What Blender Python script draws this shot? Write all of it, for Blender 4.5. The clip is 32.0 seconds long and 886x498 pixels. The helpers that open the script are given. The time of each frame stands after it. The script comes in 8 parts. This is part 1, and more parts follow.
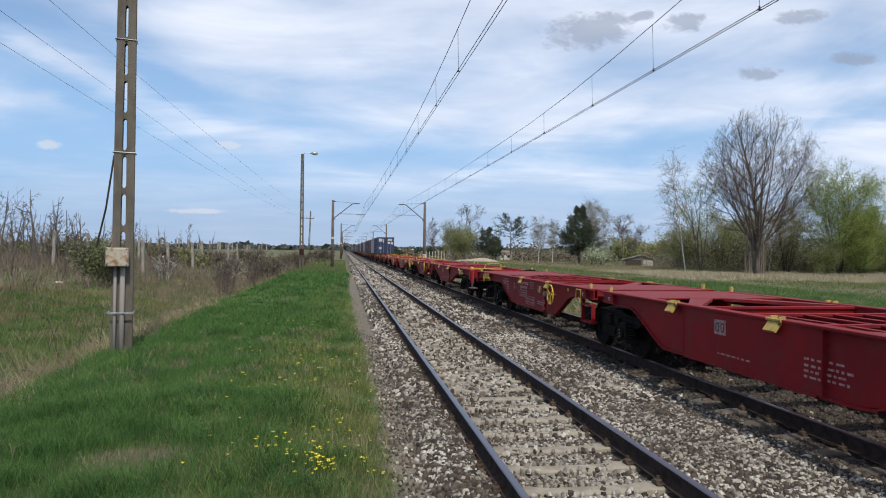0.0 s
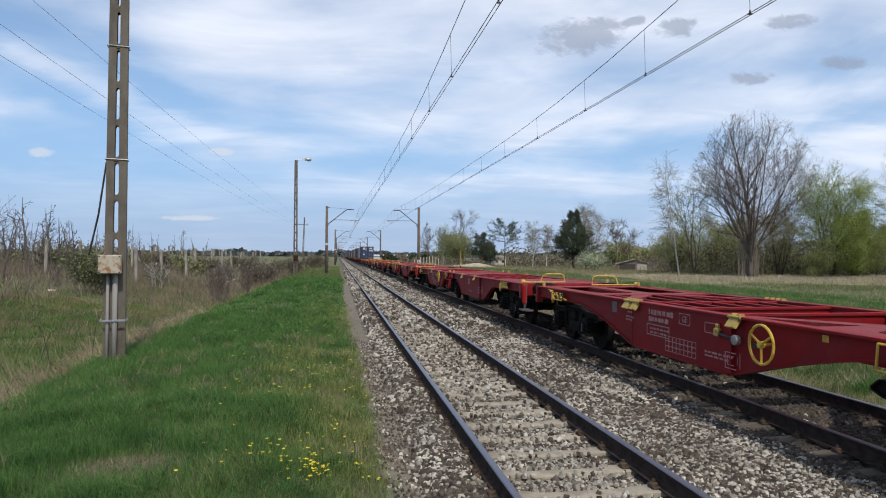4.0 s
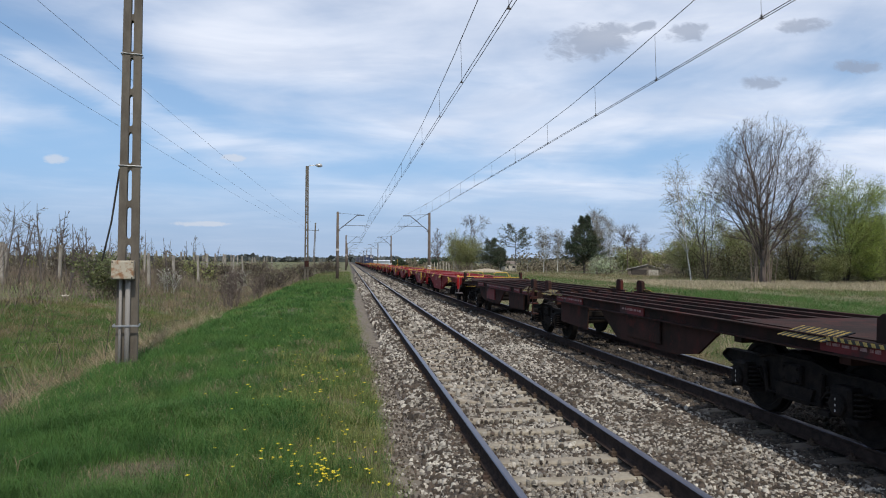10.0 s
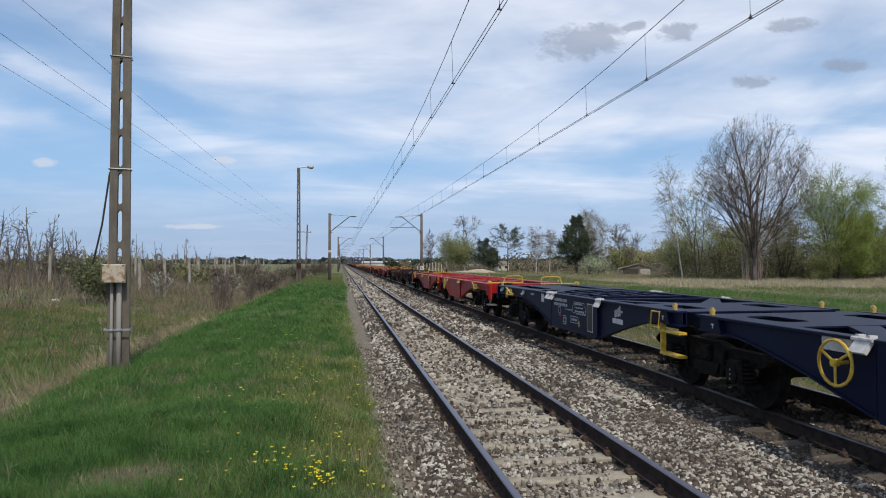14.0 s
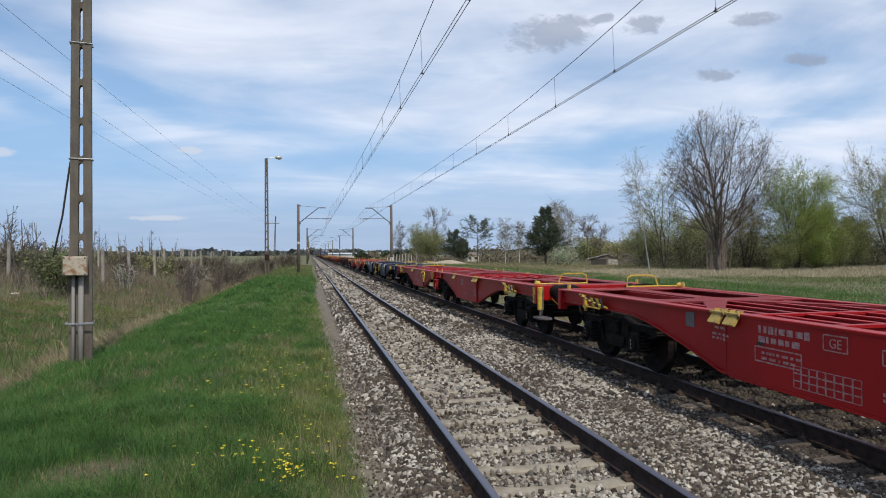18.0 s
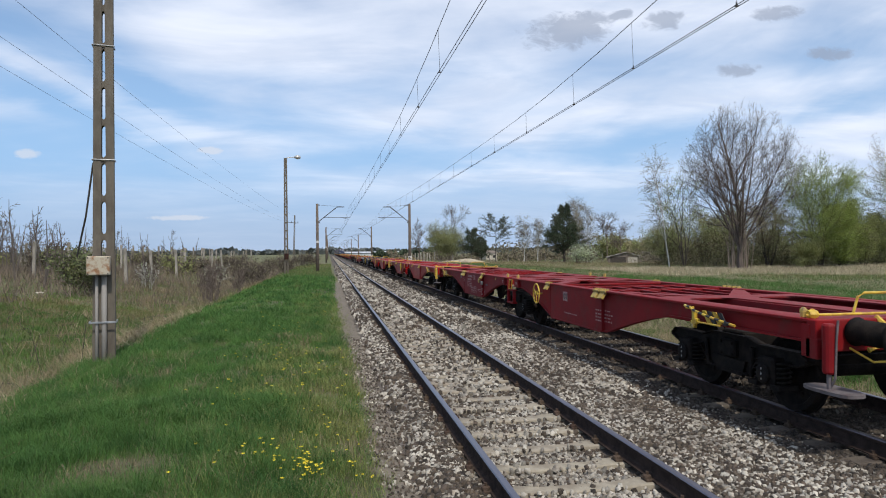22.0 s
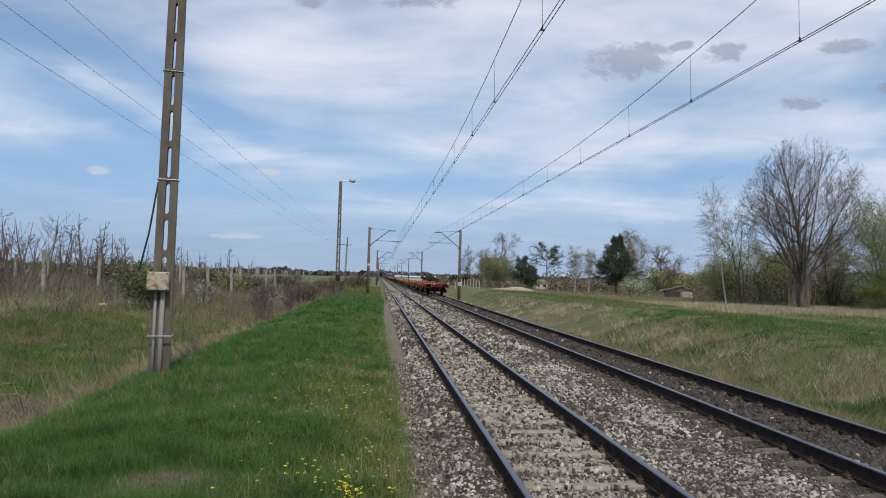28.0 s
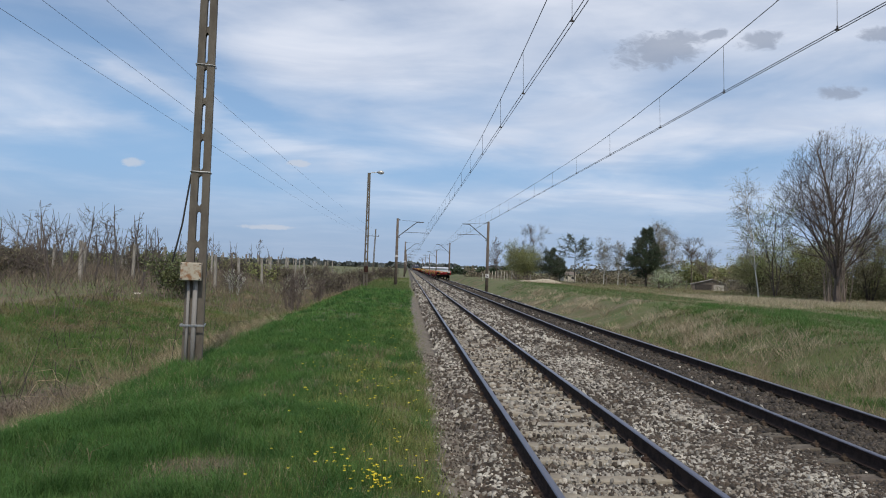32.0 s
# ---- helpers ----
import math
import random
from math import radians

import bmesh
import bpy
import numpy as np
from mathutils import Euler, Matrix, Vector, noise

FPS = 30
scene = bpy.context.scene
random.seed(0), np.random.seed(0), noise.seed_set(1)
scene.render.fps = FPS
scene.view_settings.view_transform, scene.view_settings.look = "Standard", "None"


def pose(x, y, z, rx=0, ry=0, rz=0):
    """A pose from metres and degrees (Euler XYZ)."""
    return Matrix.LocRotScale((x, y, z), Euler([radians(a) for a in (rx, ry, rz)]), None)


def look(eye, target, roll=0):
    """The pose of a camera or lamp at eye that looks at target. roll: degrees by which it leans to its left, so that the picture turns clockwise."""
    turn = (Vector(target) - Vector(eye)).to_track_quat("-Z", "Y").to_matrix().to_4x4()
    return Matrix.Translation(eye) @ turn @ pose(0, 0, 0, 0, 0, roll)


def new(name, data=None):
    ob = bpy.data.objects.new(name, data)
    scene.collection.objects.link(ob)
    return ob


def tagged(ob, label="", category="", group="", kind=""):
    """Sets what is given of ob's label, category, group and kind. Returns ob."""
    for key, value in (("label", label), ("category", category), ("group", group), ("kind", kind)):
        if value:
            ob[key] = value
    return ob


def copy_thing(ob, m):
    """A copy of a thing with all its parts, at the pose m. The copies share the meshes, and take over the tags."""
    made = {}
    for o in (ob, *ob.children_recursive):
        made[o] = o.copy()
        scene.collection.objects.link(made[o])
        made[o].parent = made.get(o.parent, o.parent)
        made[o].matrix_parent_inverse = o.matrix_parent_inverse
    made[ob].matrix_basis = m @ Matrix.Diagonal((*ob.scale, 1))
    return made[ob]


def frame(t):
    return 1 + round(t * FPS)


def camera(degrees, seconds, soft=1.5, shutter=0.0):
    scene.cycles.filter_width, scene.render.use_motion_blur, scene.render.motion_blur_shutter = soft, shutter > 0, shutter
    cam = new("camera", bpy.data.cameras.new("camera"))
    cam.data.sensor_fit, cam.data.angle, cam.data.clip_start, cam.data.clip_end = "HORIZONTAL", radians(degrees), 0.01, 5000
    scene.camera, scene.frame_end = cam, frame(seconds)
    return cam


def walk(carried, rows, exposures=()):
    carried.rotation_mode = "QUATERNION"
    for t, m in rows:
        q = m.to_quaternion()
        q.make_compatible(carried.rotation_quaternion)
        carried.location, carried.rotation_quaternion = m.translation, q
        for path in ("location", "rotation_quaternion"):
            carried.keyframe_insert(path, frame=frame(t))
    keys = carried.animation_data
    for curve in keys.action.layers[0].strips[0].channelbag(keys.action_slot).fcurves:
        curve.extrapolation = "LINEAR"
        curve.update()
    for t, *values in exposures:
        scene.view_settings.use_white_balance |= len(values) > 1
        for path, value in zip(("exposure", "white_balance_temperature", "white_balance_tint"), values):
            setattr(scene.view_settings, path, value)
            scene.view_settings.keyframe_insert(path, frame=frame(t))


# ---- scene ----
cam = camera(66.76, 32.0, 1.05)
PATH = [
    (0, pose(-0.005, -0.010, 1.924, 90.116, -0.692, -8.411)),
    (0.5, pose(-0.004, -0.005, 1.918, 90.205, -0.608, -9.160)),
    (1, pose(-0.003, -0.009, 1.919, 90.171, -0.101, -9.596)),
    (1.5, pose(-0.011, -0.016, 1.920, 90.251, 0.261, -9.591)),
    (2, pose(-0.011, -0.012, 1.916, 90.365, 0.068, -9.487)),
    (2.5, pose(-0.014, -0.004, 1.919, 90.503, -0.140, -9.232)),
    (3, pose(-0.009, -0.000, 1.917, 90.638, -0.130, -9.016)),
    (3.5, pose(-0.001, -0.007, 1.916, 90.670, -0.204, -8.859)),
    (5.5, pose(0.002, 0.013, 1.917, 90.114, -0.760, -9.226)),
    (6, pose(0.004, -0.000, 1.918, 90.540, -0.774, -9.059)),
    (6.5, pose(-0.001, 0.001, 1.920, 91.102, -0.726, -8.517)),
    (7, pose(-0.008, 0.001, 1.919, 91.477, -0.600, -8.231)),
    (7.5, pose(-0.004, -0.002, 1.919, 91.772, -0.247, -7.896)),
    (8, pose(0.000, -0.006, 1.922, 91.701, 0.200, -7.740)),
    (8.5, pose(-0.007, -0.017, 1.917, 91.531, 0.586, -7.677)),
    (9, pose(-0.005, -0.005, 1.916, 91.263, 0.295, -7.878)),
    (9.5, pose(-0.008, -0.003, 1.918, 91.079, -0.194, -8.033)),
    (10, pose(0.003, -0.007, 1.917, 91.047, -0.287, -7.996)),
    (10.5, pose(-0.004, -0.006, 1.919, 91.059, -0.311, -7.974)),
    (11, pose(-0.007, -0.003, 1.920, 91.040, -0.282, -8.138)),
    (11.5, pose(0.002, -0.008, 1.922, 90.983, -0.092, -8.261)),
    (12, pose(0.003, 0.008, 1.916, 90.929, 0.014, -8.408)),
    (12.5, pose(0.005, 0.008, 1.916, 90.932, -0.040, -8.466)),
    (13, pose(0.004, 0.003, 1.919, 91.008, -0.054, -8.471)),
    (13.5, pose(0.009, 0.000, 1.921, 91.033, 0.173, -8.479)),
    (14, pose(-0.002, -0.007, 1.920, 91.113, 0.191, -8.639)),
    (14.5, pose(0.002, -0.003, 1.921, 91.097, 0.129, -8.879)),
    (16.5, pose(0.002, -0.001, 1.918, 90.656, 0.104, -9.594)),
    (17, pose(0.006, -0.000, 1.919, 90.417, 0.083, -9.973)),
    (17.5, pose(0.014, -0.004, 1.920, 90.318, 0.210, -10.799)),
    (18, pose(0.007, 0.006, 1.917, 90.349, 0.386, -11.192)),
    (18.5, pose(0.008, 0.004, 1.921, 90.368, 0.882, -11.207)),
    (19, pose(0.006, 0.007, 1.919, 90.434, 1.117, -10.957)),
    (19.5, pose(0.014, 0.013, 1.915, 90.438, 1.043, -10.767)),
    (20, pose(0.013, 0.011, 1.916, 90.323, 0.830, -10.665)),
    (20.5, pose(0.004, 0.012, 1.915, 90.149, 0.613, -10.536)),
    (21, pose(-0.001, 0.013, 1.914, 90.028, 0.376, -10.363)),
    (21.5, pose(0.008, 0.012, 1.921, 90.035, 0.404, -10.049)),
    (22, pose(0.009, 0.011, 1.919, 90.234, 0.579, -9.634)),
    (22.5, pose(0.006, 0.012, 1.922, 90.255, 0.402, -9.554)),
    (23, pose(-0.000, -0.000, 1.915, 90.207, -0.000, -9.568)),
    (23.5, pose(-0.003, -0.018, 1.918, 89.876, 0.061, -9.516)),
    (24, pose(-0.002, -0.007, 1.920, 89.779, 0.003, -9.389)),
    (24.5, pose(0.021, -0.009, 1.935, 91.996, 2.250, -9.166)),
    (25, pose(0.018, -0.024, 1.938, 93.776, 2.697, -8.639)),
    (25.5, pose(0.039, -0.029, 1.928, 93.826, 2.084, -8.207)),
    (27.5, pose(0.029, -0.022, 1.945, 92.322, -1.426, -6.071)),
    (28, pose(0.028, -0.028, 1.945, 92.423, -1.561, -5.399)),
    (28.5, pose(0.021, -0.058, 1.950, 92.517, -1.761, -4.643)),
    (29, pose(0.016, -0.085, 1.946, 92.363, -0.988, -3.965)),
    (29.5, pose(0.013, -0.088, 1.951, 92.192, -0.979, -3.283)),
    (30, pose(0.025, -0.072, 1.946, 92.023, -1.110, -2.697)),
    (30.5, pose(0.023, -0.075, 1.948, 91.895, -1.766, -2.431)),
    (31, pose(0.010, -0.059, 1.947, 91.861, -2.086, -2.467)),
    (31.5, pose(0.009, -0.072, 1.949, 91.695, -2.060, -2.492)),
    (32, pose(0.022, -0.063, 1.955, 91.630, -1.883, -3.044)),
]
walk(cam, PATH, [(0, -0.11), (3, -0.11), (6, -0.16), (8, -0.19), (14, -0.19), (17, -0.16), (18, -0.18), (19, -0.10), (20, -0.09), (25.2, -0.10), (27.6, -0.31), (32, -0.36)])

# ---- world, sun, exposure ----
SUN = Vector((0.09, -0.61, 0.78)).normalized()
SUN_EL = math.asin(SUN.z)

world = bpy.data.worlds.new("sky")
scene.world = world
world.use_nodes = True
wt = world.node_tree
for n in list(wt.nodes):
    wt.nodes.remove(n)


def wmath(op, a, b=None, c=None, clamp=False):
    n = wt.nodes.new("ShaderNodeMath")
    n.operation, n.use_clamp = op, clamp
    for i, v in enumerate((a, b, c)):
        if v is None:
            continue
        if isinstance(v, (int, float)):
            n.inputs[i].default_value = v
        else:
            wt.links.new(v, n.inputs[i])
    return n.outputs[0]


def wramp(fac, lo, hi):
    n = wt.nodes.new("ShaderNodeMapRange")
    n.interpolation_type = "SMOOTHSTEP"
    wt.links.new(fac, n.inputs[0])
    n.inputs[1].default_value, n.inputs[2].default_value = lo, hi
    return n.outputs[0]


sky = wt.nodes.new("ShaderNodeTexSky")
sky.sky_type = "NISHITA"
sky.sun_disc = False
sky.sun_elevation = SUN_EL
sky.sun_rotation = math.atan2(SUN.x, SUN.y)
sky.air_density, sky.dust_density, sky.ozone_density = 1.0, 0.35, 2.2
coord = wt.nodes.new("ShaderNodeTexCoord")
sep = wt.nodes.new("ShaderNodeSeparateXYZ")
wt.links.new(coord.outputs["Generated"], sep.inputs[0])
dx, dy, dz = sep.outputs
# clouds lie on a flat layer over the place
up = wmath("ADD", wmath("MAXIMUM", dz, 0.0), 0.10)
px, py = wmath("DIVIDE", dx, up), wmath("DIVIDE", dy, up)


def cloud_noise(sx, sy, scale, detail, rough, distort, ox=0.0, oy=0.0):
    c = wt.nodes.new("ShaderNodeCombineXYZ")
    wt.links.new(wmath("MULTIPLY_ADD", px, sx, ox), c.inputs[0])
    wt.links.new(wmath("MULTIPLY_ADD", py, sy, oy), c.inputs[1])
    n = wt.nodes.new("ShaderNodeTexNoise")
    n.inputs["Scale"].default_value = scale
    n.inputs["Detail"].default_value = detail
    n.inputs["Roughness"].default_value = rough
    n.inputs["Distortion"].default_value = distort
    wt.links.new(c.outputs[0], n.inputs["Vector"])
    return n.outputs[0]


broad = cloud_noise(1.0, 1.25, 0.62, 7, 0.52, 0.7, 4.8, 1.2)
fine = cloud_noise(1.0, 1.7, 1.7, 8, 0.58, 1.0, 8.0, 2.0)
ahead = wmath("MAXIMUM", dy, 0.05)
front = wramp(dy, 0.05, 0.4)
# ahead the wisps fan out from the end of the line
fan = wt.nodes.new("ShaderNodeCombineXYZ")
side_x, side_z = wmath("DIVIDE", dx, ahead), wmath("DIVIDE", dz, ahead)
wt.links.new(wmath("MULTIPLY", side_x, 2.6), fan.inputs[0])
wt.links.new(wmath("MULTIPLY", wmath("MULTIPLY_ADD", wmath("MULTIPLY", side_x, side_x), -0.22, side_z), 7.5), fan.inputs[1])
wisp = wt.nodes.new("ShaderNodeTexNoise")
wisp.inputs["Scale"].default_value = 1.9
wisp.inputs["Detail"].default_value = 5
wisp.inputs["Roughness"].default_value = 0.5
wisp.inputs["Distortion"].default_value = 0.5
wt.links.new(fan.outputs[0], wisp.inputs["Vector"])
fine = wmath("MULTIPLY_ADD", wmath("SUBTRACT", wisp.outputs[0], fine), wmath("MULTIPLY", front, 0.85), fine)
# the broad white sheets (+) and blue gaps (-) ahead: direction to the side and up per unit ahead, half sizes, slope, strength
SHEETS = [(-0.13, 0.303, 0.15, 0.034, -0.09, 0.50), (-0.23, 0.324, 0.09, 0.018, 0.06, 0.20), (-0.42, 0.271, 0.08, 0.015, -0.35, 0.35), (-0.25, 0.239, 0.065, 0.017, -0.45, -0.50),
          (-0.40, 0.222, 0.10, 0.022, -0.54, -0.50), (-0.45, 0.31, 0.11, 0.026, -0.13, -0.30), (-0.195, 0.170, 0.12, 0.026, -0.08, 0.45), (-0.47, 0.190, 0.12, 0.014, 0.0, 0.25),
          (0.05, 0.146, 0.075, 0.020, 0.16, -0.35), (-0.40, 0.120, 0.15, 0.022, -0.05, -0.30), (0.17, 0.218, 0.115, 0.036, 0.30, 0.45), (0.23, 0.141, 0.135, 0.015, 0.07, -0.30),
          (0.49, 0.162, 0.11, 0.022, 0.16, -0.50), (0.41, 0.107, 0.18, 0.012, -0.02, 0.45), (0.84, 0.231, 0.12, 0.018, 0.19, -0.60), (0.87, 0.144, 0.12, 0.040, 0.10, 0.50),
          (0.675, 0.245, 0.165, 0.032, 0.04, 0.25), (0.43, 0.219, 0.145, 0.023, 0.23, 0.25), (0.11, 0.317, 0.13, 0.030, 0.41, 0.25)]
wob1, wob2 = cloud_noise(1.0, 1.4, 1.5, 5, 0.6, 0.4, 3.1, 7.7), cloud_noise(1.0, 1.4, 1.5, 5, 0.6, 0.4, 9.3, 0.4)
ax = wmath("MULTIPLY_ADD", wob1, 0.16, wmath("SUBTRACT", wmath("DIVIDE", dx, ahead), 0.08))
az = wmath("MULTIPLY_ADD", wob2, 0.050, wmath("SUBTRACT", wmath("DIVIDE", dz, ahead), 0.025))
sheets = None
for x, z, rx, rz, lean, amount in SHEETS:
    u = wmath("DIVIDE", wmath("SUBTRACT", ax, x), rx)
    v = wmath("DIVIDE", wmath("SUBTRACT", wmath("MULTIPLY_ADD", ax, -lean, az), z - lean * x), rz)
    body = wmath("POWER", 2.2, wmath("MULTIPLY", wmath("MULTIPLY_ADD", u, u, wmath("MULTIPLY", v, v)), -1.0))
    sheets = wmath("MULTIPLY", body, amount) if sheets is None else wmath("MULTIPLY_ADD", body, amount, sheets)
mixed = wmath("ADD", wmath("MULTIPLY", broad, 0.64), wmath("ADD", wmath("MULTIPLY", fine, 0.36), wmath("ADD", wmath("MULTIPLY", dx, 0.13), wmath("MULTIPLY", dz, 0.14))))
veil = wramp(wmath("MULTIPLY_ADD", wmath("MULTIPLY", sheets, front), 0.36, mixed), 0.31, 0.80)
veil = wmath("MULTIPLY", veil, 0.96)
# a thin haze towards the horizon
haze = wmath("SUBTRACT", 1.0, wramp(dz, 0.0, 0.42))
veil = wmath("MULTIPLY", veil, wmath("MULTIPLY_ADD", wramp(dz, 0.02, 0.16), 0.78, 0.22))


def puff(x, z, rx, rz, lean, seed):
    """One small separate cloud: its direction (x to the side, z up, per unit ahead) and half sizes."""
    ax, az = wmath("DIVIDE", dx, ahead), wmath("DIVIDE", dz, ahead)
    u = wmath("DIVIDE", wmath("SUBTRACT", ax, x), rx)
    v = wmath("DIVIDE", wmath("SUBTRACT", wmath("SUBTRACT", az, z), wmath("MULTIPLY", wmath("SUBTRACT", ax, x), lean)), rz)
    r2 = wmath("ADD", wmath("MULTIPLY", u, u), wmath("MULTIPLY", v, v))
    c = wt.nodes.new("ShaderNodeCombineXYZ")
    wt.links.new(ax, c.inputs[0])
    wt.links.new(wmath("MULTIPLY", az, 1.8), c.inputs[1])
    n = wt.nodes.new("ShaderNodeTexNoise")
    n.inputs["Scale"].default_value = 34.0
    n.inputs["Detail"].default_value = 7
    n.inputs["Roughness"].default_value = 0.62
    n.inputs["Distortion"].default_value = 0.6
    wt.links.new(c.outputs[0], n.inputs["Vector"])
    return wramp(wmath("ADD", wmath("SUBTRACT", 1.0, r2), wmath("MULTIPLY", wmath("SUBTRACT", n.outputs[0], 0.5), 2.4)), 0.05, 0.85)


grey = puff(0.375, 0.345, 0.085, 0.034, 0.16, 1)
for args in ((0.534, 0.367, 0.045, 0.018, 0.15, 2), (0.662, 0.292, 0.045, 0.014, 0.08, 3), (0.834, 0.326, 0.055, 0.014, 0.0, 4), (0.736, 0.388, 0.055, 0.016, 0.1, 5), (0.06, 0.432, 0.085, 0.030, 0.1, 10), (-0.115, 0.408, 0.032, 0.016, -0.1, 11), (0.46, 0.372, 0.03, 0.010, 0.2, 12)):
    grey = wmath("MAXIMUM", grey, puff(*args))
white = puff(-0.165, 0.147, 0.020, 0.007, 0.0, 7)
for args in ((-0.21, 0.052, 0.050, 0.005, 0.0, 8), (-0.406, 0.139, 0.020, 0.008, 0.0, 9)):
    white = wmath("MAXIMUM", white, puff(*args))

mix1 = wt.nodes.new("ShaderNodeMix")
mix1.data_type = "RGBA"
wt.links.new(veil, mix1.inputs["Factor"])
air = wt.nodes.new("ShaderNodeMix")
air.data_type = "RGBA"
wt.links.new(wmath("MULTIPLY", haze, 0.92), air.inputs["Factor"])
wt.links.new(sky.outputs[0], air.inputs["A"])
air.inputs["B"].default_value = (2.05, 3.56, 5.95, 1)
low = wt.nodes.new("ShaderNodeMix")
low.data_type = "RGBA"
wt.links.new(wmath("MULTIPLY", wmath("SUBTRACT", 1.0, wramp(dz, 0.0, 0.13)), 0.75), low.inputs["Factor"])
wt.links.new(air.outputs["Result"], low.inputs["A"])
low.inputs["B"].default_value = (3.02, 3.82, 5.10, 1)
wt.links.new(low.outputs["Result"], mix1.inputs["A"])
tone = wt.nodes.new("ShaderNodeMix")
tone.data_type = "RGBA"
wt.links.new(wramp(cloud_noise(1.0, 1.5, 1.1, 6, 0.55, 0.8, 1.7, 5.1), 0.35, 0.65), tone.inputs["Factor"])
tone.inputs["A"].default_value = (5.10, 5.68, 6.85, 1)
tone.inputs["B"].default_value = (6.75, 7.10, 7.95, 1)
wt.links.new(tone.outputs["Result"], mix1.inputs["B"])
mix2 = wt.nodes.new("ShaderNodeMix")
mix2.data_type = "RGBA"
wt.links.new(wmath("MULTIPLY", grey, 0.68), mix2.inputs["Factor"])
wt.links.new(mix1.outputs["Result"], mix2.inputs["A"])
mix2.inputs["B"].default_value = (2.35, 2.75, 3.6, 1)
mix3 = wt.nodes.new("ShaderNodeMix")
mix3.data_type = "RGBA"
wt.links.new(wmath("MULTIPLY", white, 0.6), mix3.inputs["Factor"])
wt.links.new(mix2.outputs["Result"], mix3.inputs["A"])
mix3.inputs["B"].default_value = (5.3, 5.5, 6.0, 1)
bg = wt.nodes.new("ShaderNodeBackground")
bg.inputs["Strength"].default_value = 0.15
out = wt.nodes.new("ShaderNodeOutputWorld")
wt.links.new(mix3.outputs["Result"], bg.inputs["Color"])
wt.links.new(bg.outputs[0], out.inputs[0])

sun = new("sun", bpy.data.lights.new("sun", "SUN"))
sun.data.energy, sun.data.angle, sun.data.color = 3.0, radians(1.2), (1.0, 0.93, 0.82)
sun.matrix_world = look((0, 0, 60), Vector((0, 0, 60)) - SUN)

# ---- materials ----


